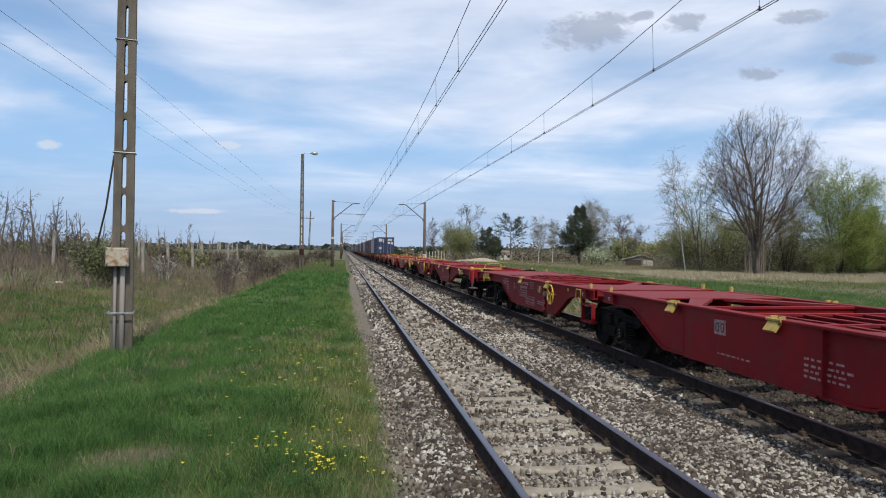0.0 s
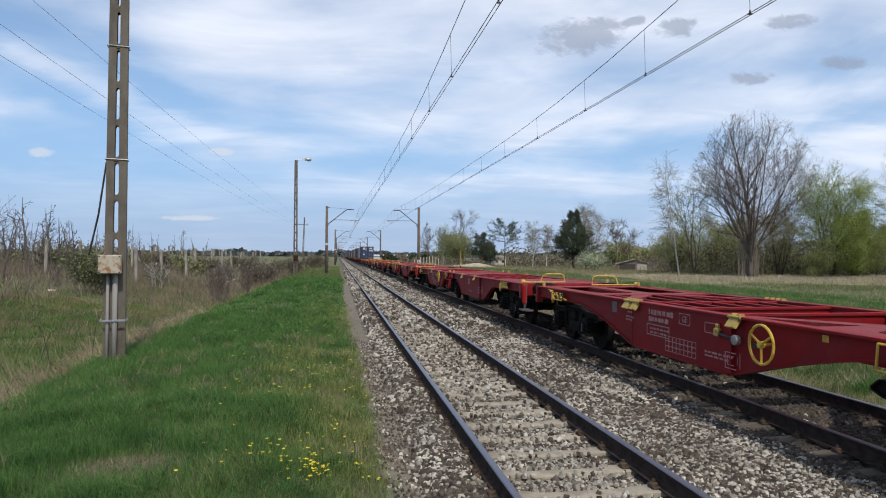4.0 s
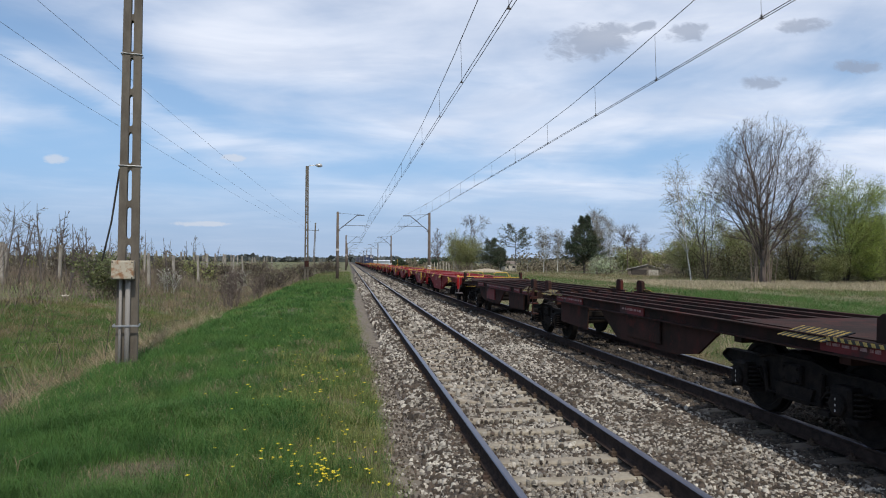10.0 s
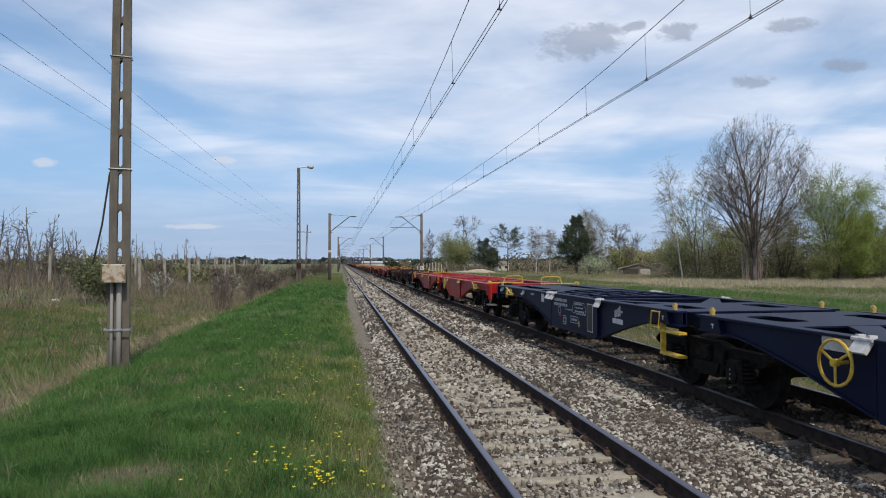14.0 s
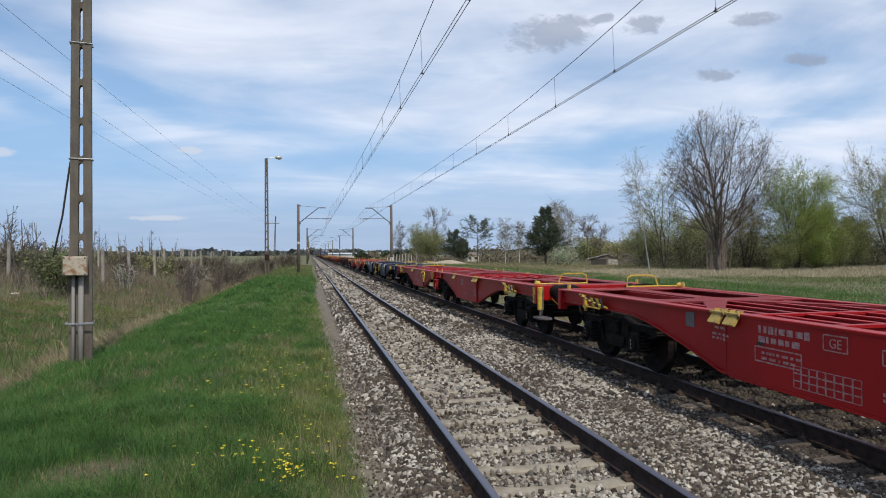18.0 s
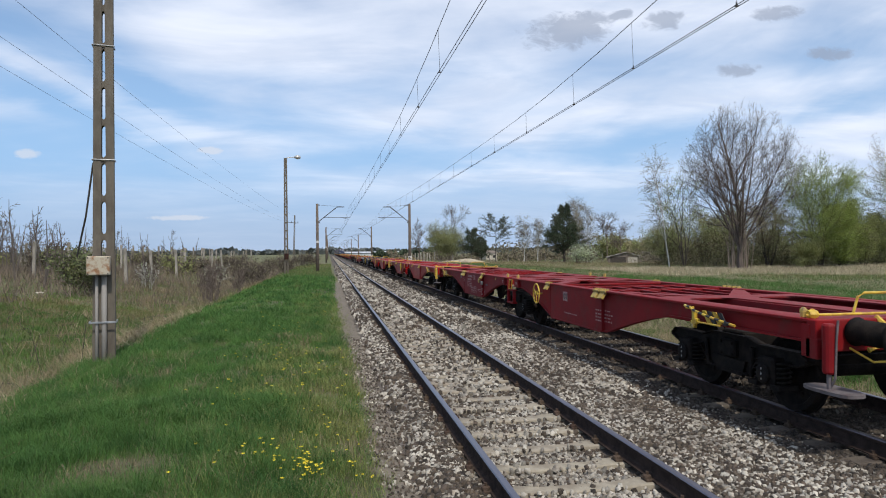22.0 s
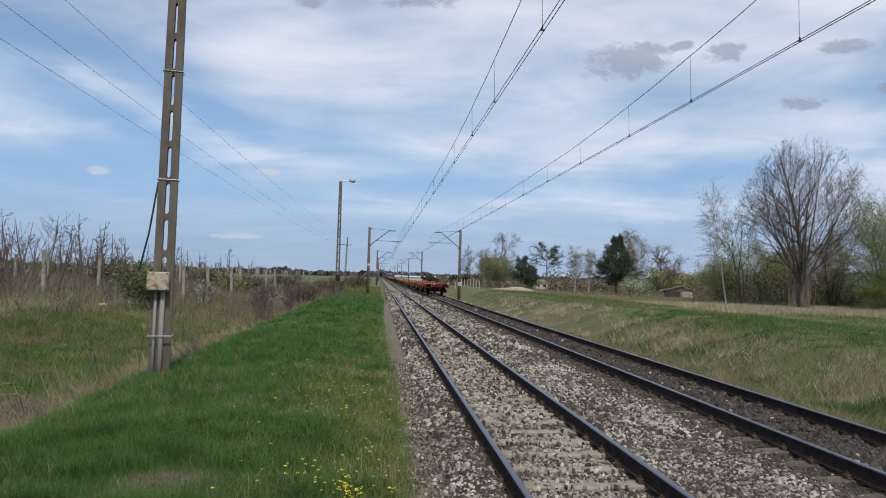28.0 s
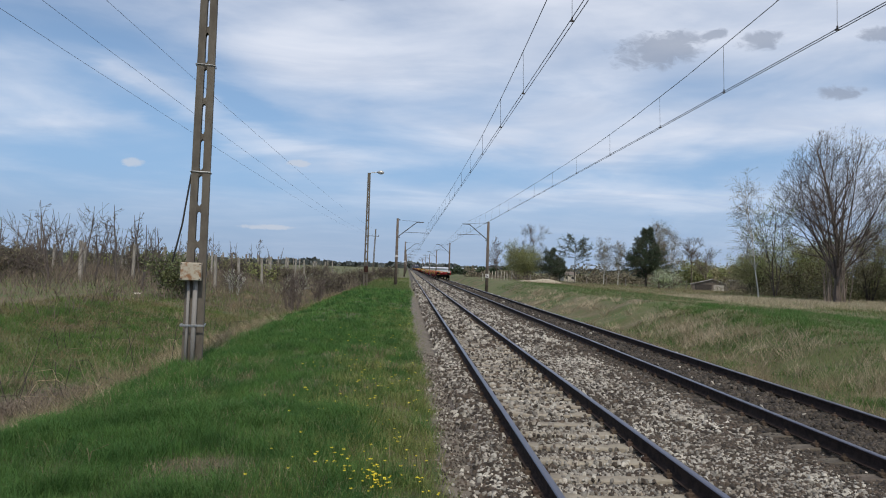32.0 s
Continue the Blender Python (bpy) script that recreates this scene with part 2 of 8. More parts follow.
def material(name, base, rough=0.8, metal=0.0, other=None, mix_lo=0.42, mix_hi=0.62, scale=6.0, fine=60.0, bump=0.2, spread=0.12,
             stretch=(1, 1, 1), jitter=0.0, island=False, third=None, third_scale=1.2, third_lo=0.55, third_hi=0.7, spec=0.5, trans=0.0, hue=0.05):
    """A surface of a base colour, stained with a second and a third one, with fine grain and relief."""
    m = bpy.data.materials.new(name)
    m.use_nodes = True
    t = m.node_tree
    b = t.nodes["Principled BSDF"]
    b.inputs["Roughness"].default_value, b.inputs["Metallic"].default_value = rough, metal
    b.inputs["Specular IOR Level"].default_value = spec
    tc = t.nodes.new("ShaderNodeTexCoord")
    mp = t.nodes.new("ShaderNodeMapping")
    mp.inputs["Scale"].default_value = stretch
    t.links.new(tc.outputs["Object"], mp.inputs[0])

    def tex(s, detail=5, rg=0.6):
        n = t.nodes.new("ShaderNodeTexNoise")
        n.inputs["Scale"].default_value, n.inputs["Detail"].default_value, n.inputs["Roughness"].default_value = s, detail, rg
        t.links.new(mp.outputs[0], n.inputs["Vector"])
        return n.outputs[0]

    def ranged(v, lo, hi, to0=0.0, to1=1.0):
        n = t.nodes.new("ShaderNodeMapRange")
        for i, q in enumerate((lo, hi, to0, to1)):
            n.inputs[i + 1].default_value = q
        t.links.new(v, n.inputs[0])
        return n.outputs[0]

    def blend(fac, a, c):
        n = t.nodes.new("ShaderNodeMix")
        n.data_type = "RGBA"
        t.links.new(fac, n.inputs["Factor"])
        for sock, v in ((n.inputs["A"], a), (n.inputs["B"], c)):
            if isinstance(v, tuple):
                sock.default_value = (*v, 1)
            else:
                t.links.new(v, sock)
        return n.outputs["Result"]

    col = base
    big = tex(scale)
    if other:
        col = blend(ranged(big, mix_lo, mix_hi), col, other)
    if third:
        col = blend(ranged(tex(third_scale, 6, 0.65), third_lo, third_hi), col, third)
    grain = tex(fine, 4, 0.7)
    hsv = t.nodes.new("ShaderNodeHueSaturation")
    if isinstance(col, tuple):
        hsv.inputs["Color"].default_value = (*col, 1)
    else:
        t.links.new(col, hsv.inputs["Color"])
    value = ranged(grain, 0.25, 0.75, 1 - spread, 1 + spread)
    if jitter:
        rnd = t.nodes.new("ShaderNodeNewGeometry").outputs["Random Per Island"] if island else t.nodes.new("ShaderNodeObjectInfo").outputs["Random"]
        mul = t.nodes.new("ShaderNodeMath")
        mul.operation = "MULTIPLY"
        t.links.new(value, mul.inputs[0])
        t.links.new(ranged(rnd, 0, 1, 1 - jitter, 1 + jitter), mul.inputs[1])
        value = mul.outputs[0]
        wob = t.nodes.new("ShaderNodeMath")
        wob.operation = "MULTIPLY"
        t.links.new(rnd, wob.inputs[0])
        wob.inputs[1].default_value = 7.31
        fr = t.nodes.new("ShaderNodeMath")
        fr.operation = "FRACT"
        t.links.new(wob.outputs[0], fr.inputs[0])
        t.links.new(ranged(fr.outputs[0], 0, 1, 0.5 - hue * jitter, 0.5 + hue * jitter), hsv.inputs["Hue"])
    t.links.new(value, hsv.inputs["Value"])
    t.links.new(hsv.outputs[0], b.inputs["Base Color"])
    if bump:
        bp = t.nodes.new("ShaderNodeBump")
        bp.inputs["Strength"].default_value, bp.inputs["Distance"].default_value = bump, 0.01
        t.links.new(grain, bp.inputs["Height"])
        t.links.new(bp.outputs[0], b.inputs["Normal"])
    if trans:
        b.inputs["Transmission Weight"].default_value = 0.0
        b.inputs["Subsurface Weight"].default_value = 0.0
        tr = t.nodes.new("ShaderNodeBsdfTranslucent")
        t.links.new(hsv.outputs[0], tr.inputs[0])
        mx = t.nodes.new("ShaderNodeMixShader")
        mx.inputs[0].default_value = trans
        t.links.new(b.outputs[0], mx.inputs[1])
        t.links.new(tr.outputs[0], mx.inputs[2])
        t.links.new(mx.outputs[0], t.nodes["Material Output"].inputs[0])
    return m


RED = material("weathered_red_paint", (0.228, 0.009, 0.012), 0.6, 0, (0.175, 0.010, 0.013), scale=1.3, fine=90, bump=0.06, spread=0.08, third=(0.15, 0.026, 0.024), third_scale=3.2, third_lo=0.50, third_hi=0.74, spec=0.15)
BRIGHT = material("fresh_red_paint", (0.350, 0.007, 0.008), 0.42, 0, (0.285, 0.008, 0.009), scale=1.0, fine=90, bump=0.04, spread=0.05, third=(0.32, 0.02, 0.015), third_scale=1.7, third_lo=0.64, third_hi=0.82, spec=0.25)
REDDECK = material("dusty_red_deck", (0.215, 0.020, 0.022), 0.6, 0, (0.215, 0.062, 0.060), mix_lo=0.50, mix_hi=0.74, scale=3.4, fine=70, bump=0.12, spread=0.14, third=(0.130, 0.036, 0.033), third_scale=5.0, third_lo=0.54, third_hi=0.70, spec=0.15)
BLUE = material("dark_blue_paint", (0.004, 0.007, 0.028), 0.5, 0, (0.006, 0.010, 0.034), scale=1.0, fine=90, bump=0.04, spread=0.06, spec=0.15)
BROWN = material("rusty_brown_frame", (0.048, 0.022, 0.018), 0.85, 0, (0.025, 0.016, 0.013), scale=2.2, fine=70, bump=0.2, third=(0.085, 0.022, 0.018), third_scale=3, spec=0.12)
FADED = material("faded_red_panel", (0.17, 0.018, 0.018), 0.75, 0, (0.055, 0.018, 0.016), mix_lo=0.5, mix_hi=0.6, scale=1.6, fine=70, bump=0.1)
YELLOW = material("yellow_paint", (0.68, 0.47, 0.05), 0.5, 0, (0.48, 0.27, 0.03), scale=9, fine=80, bump=0.1, spread=0.1)
LATCH = material("worn_yellow_flap", (0.46, 0.32, 0.08), 0.7, 0, (0.20, 0.14, 0.06), mix_lo=0.5, mix_hi=0.62, scale=14, fine=80, bump=0.15, spread=0.15)
STEEL = material("galvanised_steel", (0.42, 0.43, 0.44), 0.45, 0.7, (0.30, 0.31, 0.32), scale=12, fine=100, bump=0.05)
BLACK = material("grimy_black_iron", (0.010, 0.0085, 0.008), 0.85, 0.0, (0.021, 0.0165, 0.0135), scale=7, fine=60, bump=0.4, spread=0.3, spec=0.12)
STRIPE = material("black_paint", (0.018, 0.018, 0.019), 0.6, 0, scale=5, fine=60, bump=0.05)
WHITE = material("white_paint", (0.62, 0.60, 0.58), 0.6, 0, (0.48, 0.45, 0.43), scale=10, fine=90, bump=0.05)
FAINT = material("faint_white_marking", (0.42, 0.25, 0.24), 0.6, 0, (0.28, 0.10, 0.10), scale=22, fine=120, bump=0.0)
PALE = material("pale_lettering", (0.45, 0.46, 0.50), 0.6, 0, (0.30, 0.31, 0.36), scale=30, fine=120, bump=0.0)
PLATE = material("dark_data_panel", (0.012, 0.013, 0.016), 0.4, 0, scale=5, fine=80, bump=0.02)
GREYPANEL = material("grey_panel", (0.14, 0.12, 0.12), 0.6, 0, (0.09, 0.07, 0.07), scale=9, fine=80, bump=0.05)
RAILTOP = material("polished_rail_head", (0.205, 0.192, 0.225), 0.34, 1.0, (0.20, 0.19, 0.21), scale=3, fine=160, bump=0.04, stretch=(8, 0.4, 1), spread=0.2)
RAILSIDE = material("rusty_rail_web", (0.052, 0.036, 0.030), 0.9, 0.0, (0.030, 0.022, 0.019), scale=9, fine=90, bump=0.3, spread=0.25, spec=0.1)
RUSTCLIP = material("rusty_fastening", (0.080, 0.056, 0.042), 0.9, 0, (0.046, 0.034, 0.026), scale=20, fine=90, bump=0.3, spread=0.25, jitter=0.25, spec=0.1)
OILSLEEPER = material("oil_stained_sleeper", (0.130, 0.108, 0.082), 0.9, 0, (0.075, 0.060, 0.046), scale=5, fine=80, bump=0.3, spread=0.15, jitter=0.2)
SLEEPER = material("concrete_sleeper", (0.33, 0.288, 0.222), 0.9, 0, (0.235, 0.198, 0.150), scale=5, fine=80, bump=0.3, spread=0.12, jitter=0.1)
STONE = material("ballast_stone", (0.300, 0.277, 0.237), 0.9, 0, (0.195, 0.168, 0.134), scale=9, fine=120, bump=0.35, spread=0.15, jitter=0.5, island=True, hue=0.012, third=(0.422, 0.391, 0.334), third_scale=0.8, third_lo=0.45, third_hi=0.6)
SINGLE = material("single_pale_stone", (0.305, 0.270, 0.220), 0.9, 0, (0.215, 0.178, 0.136), scale=0.4, fine=4, bump=0.35, spread=0.15, jitter=0.45, hue=0.012)
DARKSINGLE = material("single_brown_stone", (0.096, 0.072, 0.051), 0.9, 0, (0.054, 0.041, 0.030), scale=0.4, fine=4, bump=0.35, spread=0.2, jitter=0.5, hue=0.012)
DARKSTONE = material("oily_ballast_stone", (0.084, 0.064, 0.047), 0.9, 0, (0.046, 0.036, 0.027), scale=9, fine=120, bump=0.35, spread=0.2, jitter=0.6, island=True, hue=0.012)
BED = material("ballast_bed", (0.11, 0.088, 0.070), 0.95, 0, (0.055, 0.043, 0.034), scale=16, fine=50, bump=0.8, spread=0.4, third=(0.15, 0.13, 0.115), third_scale=1.1, third_lo=0.5, third_hi=0.65)
CONCRETEPOST = material("pale_post_concrete", (0.33, 0.30, 0.26), 0.95, 0, (0.20, 0.18, 0.155), scale=5, fine=40, bump=0.3, stretch=(1, 1, 0.3), jitter=0.2)
CONCRETE = material("weathered_concrete", (0.145, 0.126, 0.100), 0.9, 0, (0.098, 0.083, 0.066), scale=3, fine=60, bump=0.25, spread=0.12, third=(0.095, 0.078, 0.062), third_scale=5, third_lo=0.58, third_hi=0.75, stretch=(1, 1, 0.4))
RUSTBOX = material("white_box_with_rust", (0.44, 0.39, 0.30), 0.7, 0, (0.26, 0.13, 0.06), mix_lo=0.48, mix_hi=0.62, scale=7, fine=50, bump=0.15, spread=0.08)
PIPE = material("grey_conduit", (0.25, 0.235, 0.215), 0.8, 0.0, (0.16, 0.10, 0.065), mix_lo=0.6, mix_hi=0.75, scale=6, fine=50, bump=0.15)
WIRE = material("dark_copper_wire", (0.05, 0.045, 0.042), 0.6, 0.5, scale=3, fine=30, bump=0.0)
IRON = material("painted_mast_iron", (0.075, 0.070, 0.068), 0.7, 0.2, (0.05, 0.04, 0.035), scale=8, fine=50, bump=0.1)
MASTCON = material("brown_mast_concrete", (0.15, 0.115, 0.09), 0.9, 0, (0.10, 0.08, 0.065), scale=3, fine=40, bump=0.2)
LAMP = material("lamp_glass_and_tin", (0.45, 0.44, 0.42), 0.3, 0.3, scale=5, fine=40, bump=0.02)
BARK = material("grey_brown_bark", (0.155, 0.121, 0.100), 0.95, 0, (0.098, 0.076, 0.063), scale=4, fine=30, bump=0.4, stretch=(1, 1, 0.3), spread=0.2)
SUCKER = material("pale_brown_stem_bark", (0.26, 0.205, 0.165), 0.95, 0, (0.18, 0.14, 0.11), scale=4, fine=30, bump=0.3, stretch=(1, 1, 0.3), spread=0.2)
DEADBARK = material("grey_dead_fruit_wood", (0.125, 0.105, 0.092), 0.95, 0, (0.075, 0.062, 0.055), scale=3, fine=30, bump=0.4, jitter=0.25)
DARKBARK = material("dark_dead_bark", (0.070, 0.057, 0.048), 0.95, 0, (0.045, 0.038, 0.034), scale=4, fine=30, bump=0.4)
BIRCH = material("white_birch_bark", (0.52, 0.50, 0.46), 0.8, 0, (0.10, 0.09, 0.08), mix_lo=0.60, mix_hi=0.66, scale=3, fine=30, bump=0.1, stretch=(1, 1, 2.5))
TWIG = material("fine_twig", (0.112, 0.088, 0.074), 0.95, 0, (0.076, 0.060, 0.052), scale=2, fine=20, bump=0.0, jitter=0.2, island=True)
LEAF = material("fresh_spring_leaf", (0.330, 0.410, 0.100), 0.6, 0, (0.260, 0.315, 0.088), scale=0.8, fine=12, bump=0.0, jitter=0.35, island=True, trans=0.45)
BUSHLEAF = material("dull_green_leaf", (0.330, 0.370, 0.145), 0.7, 0, (0.320, 0.300, 0.155), scale=0.6, fine=12, bump=0.0, jitter=0.4, island=True, trans=0.42)
BUDLEAF = material("sparse_olive_bud", (0.340, 0.315, 0.175), 0.8, 0, (0.310, 0.255, 0.165), scale=0.6, fine=12, bump=0.0, jitter=0.35, island=True, trans=0.35)
NEEDLE = material("pine_needle_tuft", (0.042, 0.064, 0.032), 0.8, 0, (0.056, 0.076, 0.040), scale=0.8, fine=12, bump=0.0, jitter=0.45, island=True)
BLOSSOM = material("white_blossom", (0.36, 0.47, 0.20), 0.8, 0, (0.72, 0.76, 0.62), scale=2, fine=12, bump=0.0, jitter=0.2, island=True)
GRASS = material("green_grass_blade", (0.108, 0.218, 0.056), 0.75, 0, (0.060, 0.134, 0.040), mix_lo=0.44, mix_hi=0.58, scale=1.2, fine=9, bump=0.0, jitter=0.42, island=True, third=(0.19, 0.22, 0.082), third_scale=1.3, third_lo=0.56, third_hi=0.68, trans=0.35, spec=0.15)
PALESTRAW = material("pale_straw_blade", (0.52, 0.44, 0.31), 0.9, 0, (0.34, 0.285, 0.190), scale=0.5, fine=9, bump=0.0, jitter=0.3, island=True, trans=0.2, spec=0.15)
YELLOWGRASS = material("yellowing_grass_blade", (0.235, 0.260, 0.090), 0.8, 0, (0.165, 0.215, 0.065), scale=1.5, fine=9, bump=0.0, jitter=0.4, island=True, trans=0.3, spec=0.15)
TUSSOCK = material("dark_tussock_blade", (0.096, 0.188, 0.050), 0.75, 0, (0.062, 0.138, 0.036), scale=0.9, fine=9, bump=0.0, jitter=0.35, island=True, trans=0.3, spec=0.15)
DRY = material("dry_straw_blade", (0.330, 0.272, 0.170), 0.9, 0, (0.215, 0.170, 0.105), scale=0.5, fine=9, bump=0.0, jitter=0.4, island=True, trans=0.2, spec=0.15)
MEADOW = material("rough_meadow_blade", (0.120, 0.178, 0.052), 0.9, 0, (0.200, 0.175, 0.090), mix_lo=0.46, mix_hi=0.58, scale=0.45, fine=9, bump=0.0, jitter=0.35, island=True, trans=0.2, spec=0.15)
MEADGREEN = material("young_green_field_blade", (0.108, 0.172, 0.060), 0.9, 0, (0.150, 0.178, 0.080), mix_lo=0.46, mix_hi=0.65, scale=0.18, fine=9, bump=0.0, jitter=0.3, island=True, trans=0.25, spec=0.15)
FLOWER = material("yellow_petal", (0.75, 0.62, 0.02), 0.6, 0, scale=5, fine=20, bump=0.0, jitter=0.15, island=True)
FIELD = material("field_soil_and_grass", (0.075, 0.105, 0.028), 0.95, 0, (0.150, 0.118, 0.066), mix_lo=0.40, mix_hi=0.60, scale=0.35, fine=14, bump=0.6, spread=0.3, third=(0.115, 0.125, 0.045), third_scale=0.06, third_lo=0.45, third_hi=0.6)
SAND = material("sandy_edge", (0.185, 0.155, 0.120), 0.95, 0, (0.105, 0.088, 0.066), scale=7, fine=45, bump=0.9, spread=0.35)
BRUSHLEAF = material("brown_olive_brush", (0.200, 0.180, 0.112), 0.9, 0, (0.150, 0.122, 0.090), scale=0.6, fine=12, bump=0.0, jitter=0.4, island=True, trans=0.3)
SCRUB = material("dark_olive_scrub", (0.150, 0.150, 0.075), 0.9, 0, (0.115, 0.098, 0.062), scale=0.35, fine=12, bump=0.0, jitter=0.4, island=True, trans=0.3)
OLIVELEAF = material("olive_green_bush_leaf", (0.310, 0.330, 0.125), 0.8, 0, (0.235, 0.245, 0.105), scale=0.6, fine=12, bump=0.0, jitter=0.4, island=True, trans=0.35)
EVERGREEN = material("dull_evergreen_leaf", (0.150, 0.170, 0.070), 0.8, 0, (0.110, 0.125, 0.055), scale=0.8, fine=12, bump=0.0, jitter=0.4, island=True, trans=0.2)
# oil stain plus some of the shade under the wagons, both in the colour
OILSHADESTONE = material("oily_shaded_stone", (0.074, 0.060, 0.046), 0.9, 0, (0.036, 0.029, 0.023), scale=9, fine=120, bump=0.35, spread=0.2, jitter=0.6, island=True, hue=0.012)
STEM = material("grey_brown_dead_stem", (0.205, 0.165, 0.128), 0.95, 0, (0.130, 0.108, 0.088), scale=0.4, fine=9, bump=0.0, jitter=0.4, island=True, spec=0.1)
# bed tone: oil, made darker still to stand for shade below the train
OILSHADEBED = material("oily_shaded_bed", (0.050, 0.040, 0.032), 0.95, 0, (0.028, 0.022, 0.018), scale=16, fine=50, bump=0.8, spread=0.4)
PALESAND = material("pale_heaped_sand", (0.42, 0.36, 0.27), 0.95, 0, (0.33, 0.28, 0.20), scale=2, fine=25, bump=0.5, spread=0.15)
TURF = material("grassy_turf", (0.070, 0.088, 0.032), 0.95, 0, (0.110, 0.086, 0.054), scale=2.5, fine=40, bump=0.8, spread=0.4)
WOOD = material("weathered_post_wood", (0.32, 0.29, 0.25), 0.9, 0, (0.14, 0.12, 0.10), scale=6, fine=40, bump=0.3, stretch=(1, 1, 0.2), jitter=0.2)
SHEDWALL = material("shed_board", (0.15, 0.12, 0.10), 0.9, 0, (0.21, 0.18, 0.15), scale=2, fine=20, bump=0.2)
SHEDROOF = material("shed_roof_sheet", (0.42, 0.40, 0.38), 0.8, 0, (0.20, 0.17, 0.15), scale=2, fine=20, bump=0.2)
HOUSEWALL = material("pale_house_wall", (0.50, 0.46, 0.38), 0.9, 0, (0.42, 0.38, 0.32), scale=1, fine=20, bump=0.1)
HALL = material("white_hall_sheet", (0.58, 0.60, 0.63), 0.6, 0, (0.48, 0.50, 0.54), scale=0.3, fine=5, bump=0.0)
# the haze of the distance is mixed into this grey-blue colour
HAZYWOOD = material("far_woods", (0.072, 0.086, 0.086), 0.95, 0, (0.098, 0.106, 0.098), scale=0.05, fine=0.4, bump=0.0, spread=0.35)
BOXBLUE = material("dark_blue_container", (0.020, 0.034, 0.085), 0.5, 0, (0.028, 0.042, 0.095), scale=1, fine=20, bump=0.05)
BOXBROWN = material("brown_container", (0.17, 0.075, 0.040), 0.6, 0, (0.12, 0.06, 0.04), scale=1, fine=20, bump=0.05)
BOXGREY = material("grey_container", (0.40, 0.38, 0.36), 0.6, 0, (0.30, 0.29, 0.28), scale=1, fine=20, bump=0.05)
MIRRORWHITE = material("white_reflector", (0.75, 0.75, 0.74), 0.4, 0, scale=5, fine=50, bump=0.0)
SIGNRED = material("red_reflector", (0.60, 0.03, 0.02), 0.4, 0, scale=5, fine=50, bump=0.0)

# ---- mesh helpers ----


class Shape:
    """Collects faces for one mesh."""

    def __init__(self):
        self.v, self.f, self.m = [], [], []

    def face(self, pts, mat=0):
        i = len(self.v)
        self.v.extend(tuple(p) for p in pts)
        self.f.append(tuple(range(i, i + len(pts))))
        self.m.append(mat)

    def mesh(self, verts, faces, mat=0):
        i = len(self.v)
        self.v.extend(tuple(p) for p in verts)
        self.f.extend(tuple(i + k for k in f) for f in faces)
        self.m.extend([mat] * len(faces))

    def box(self, x0, x1, y0, y1, z0, z1, bevel=0.0, mat=0):
        if bevel <= 0:
            v = [(x, y, z) for z in (z0, z1) for y in (y0, y1) for x in (x0, x1)]
            self.mesh(v, [(0, 2, 3, 1), (4, 5, 7, 6), (0, 1, 5, 4), (2, 6, 7, 3), (0, 4, 6, 2), (1, 3, 7, 5)], mat)
            return self
        bm = bmesh.new()
        bmesh.ops.create_cube(bm, size=1)
        bmesh.ops.scale(bm, vec=(x1 - x0, y1 - y0, z1 - z0), verts=bm.verts)
        bmesh.ops.translate(bm, vec=((x0 + x1) / 2, (y0 + y1) / 2, (z0 + z1) / 2), verts=bm.verts)
        bmesh.ops.bevel(bm, geom=bm.edges, offset=bevel, segments=1, affect="EDGES")
        self.take(bm, mat)
        return self

    def take(self, bm, mat=0, m=None):
        bm.verts.index_update()
        self.mesh([(m @ v.co if m else v.co) for v in bm.verts], [[v.index for v in f.verts] for f in bm.faces], mat)
        bm.free()

    def tube(self, path, radii, sides=8, mat=0, cap=True):
        """A round bar along points; one radius for each point, or one for all."""
        path = [Vector(p) for p in path]
        if isinstance(radii, (int, float)):
            radii = [radii] * len(path)
        rings = []
        ref = None
        for i, p in enumerate(path):
            d = (path[min(i + 1, len(path) - 1)] - path[max(i - 1, 0)]).normalized()
            if ref is None:
                ref = Vector((0, 0, 1)) if abs(d.z) < 0.9 else Vector((1, 0, 0))
            a = d.cross(ref).normalized()
            b = d.cross(a)
            ref = b.cross(d)
            ref = Vector((0, 0, 1)) if abs(d.z) < 0.9 else Vector((1, 0, 0))
            rings.append([p + (a * math.cos(q) + b * math.sin(q)) * radii[i] for q in (2 * math.pi * k / sides for k in range(sides))])
        verts = [q for r in rings for q in r]
        faces = [(i * sides + k, i * sides + (k + 1) % sides, (i + 1) * sides + (k + 1) % sides, (i + 1) * sides + k) for i in range(len(path) - 1) for k in range(sides)]
        if cap:
            faces += [tuple(range(sides))[::-1], tuple(range((len(path) - 1) * sides, len(path) * sides))]
        self.mesh(verts, faces, mat)
        return self

    def disc(self, cx, cy, cz, profile, sides=24, axis="x", mat=0):
        """A turned body: (offset along the axis, radius) pairs."""
        verts, faces = [], []
        for o, r in profile:
            for k in range(sides):
                q = 2 * math.pi * k / sides
                c, s = math.cos(q) * r, math.sin(q) * r
                verts.append((cx + o, cy + c, cz + s) if axis == "x" else ((cx + c, cy + o, cz + s) if axis == "y" else (cx + c, cy + s, cz + o)))
        for i in range(len(profile) - 1):
            for k in range(sides):
                faces.append((i * sides + k, i * sides + (k + 1) % sides, (i + 1) * sides + (k + 1) % sides, (i + 1) * sides + k))
        faces += [tuple(range(sides))[::-1], tuple(range((len(profile) - 1) * sides, len(profile) * sides))]
        self.mesh(verts, faces, mat)
        return self

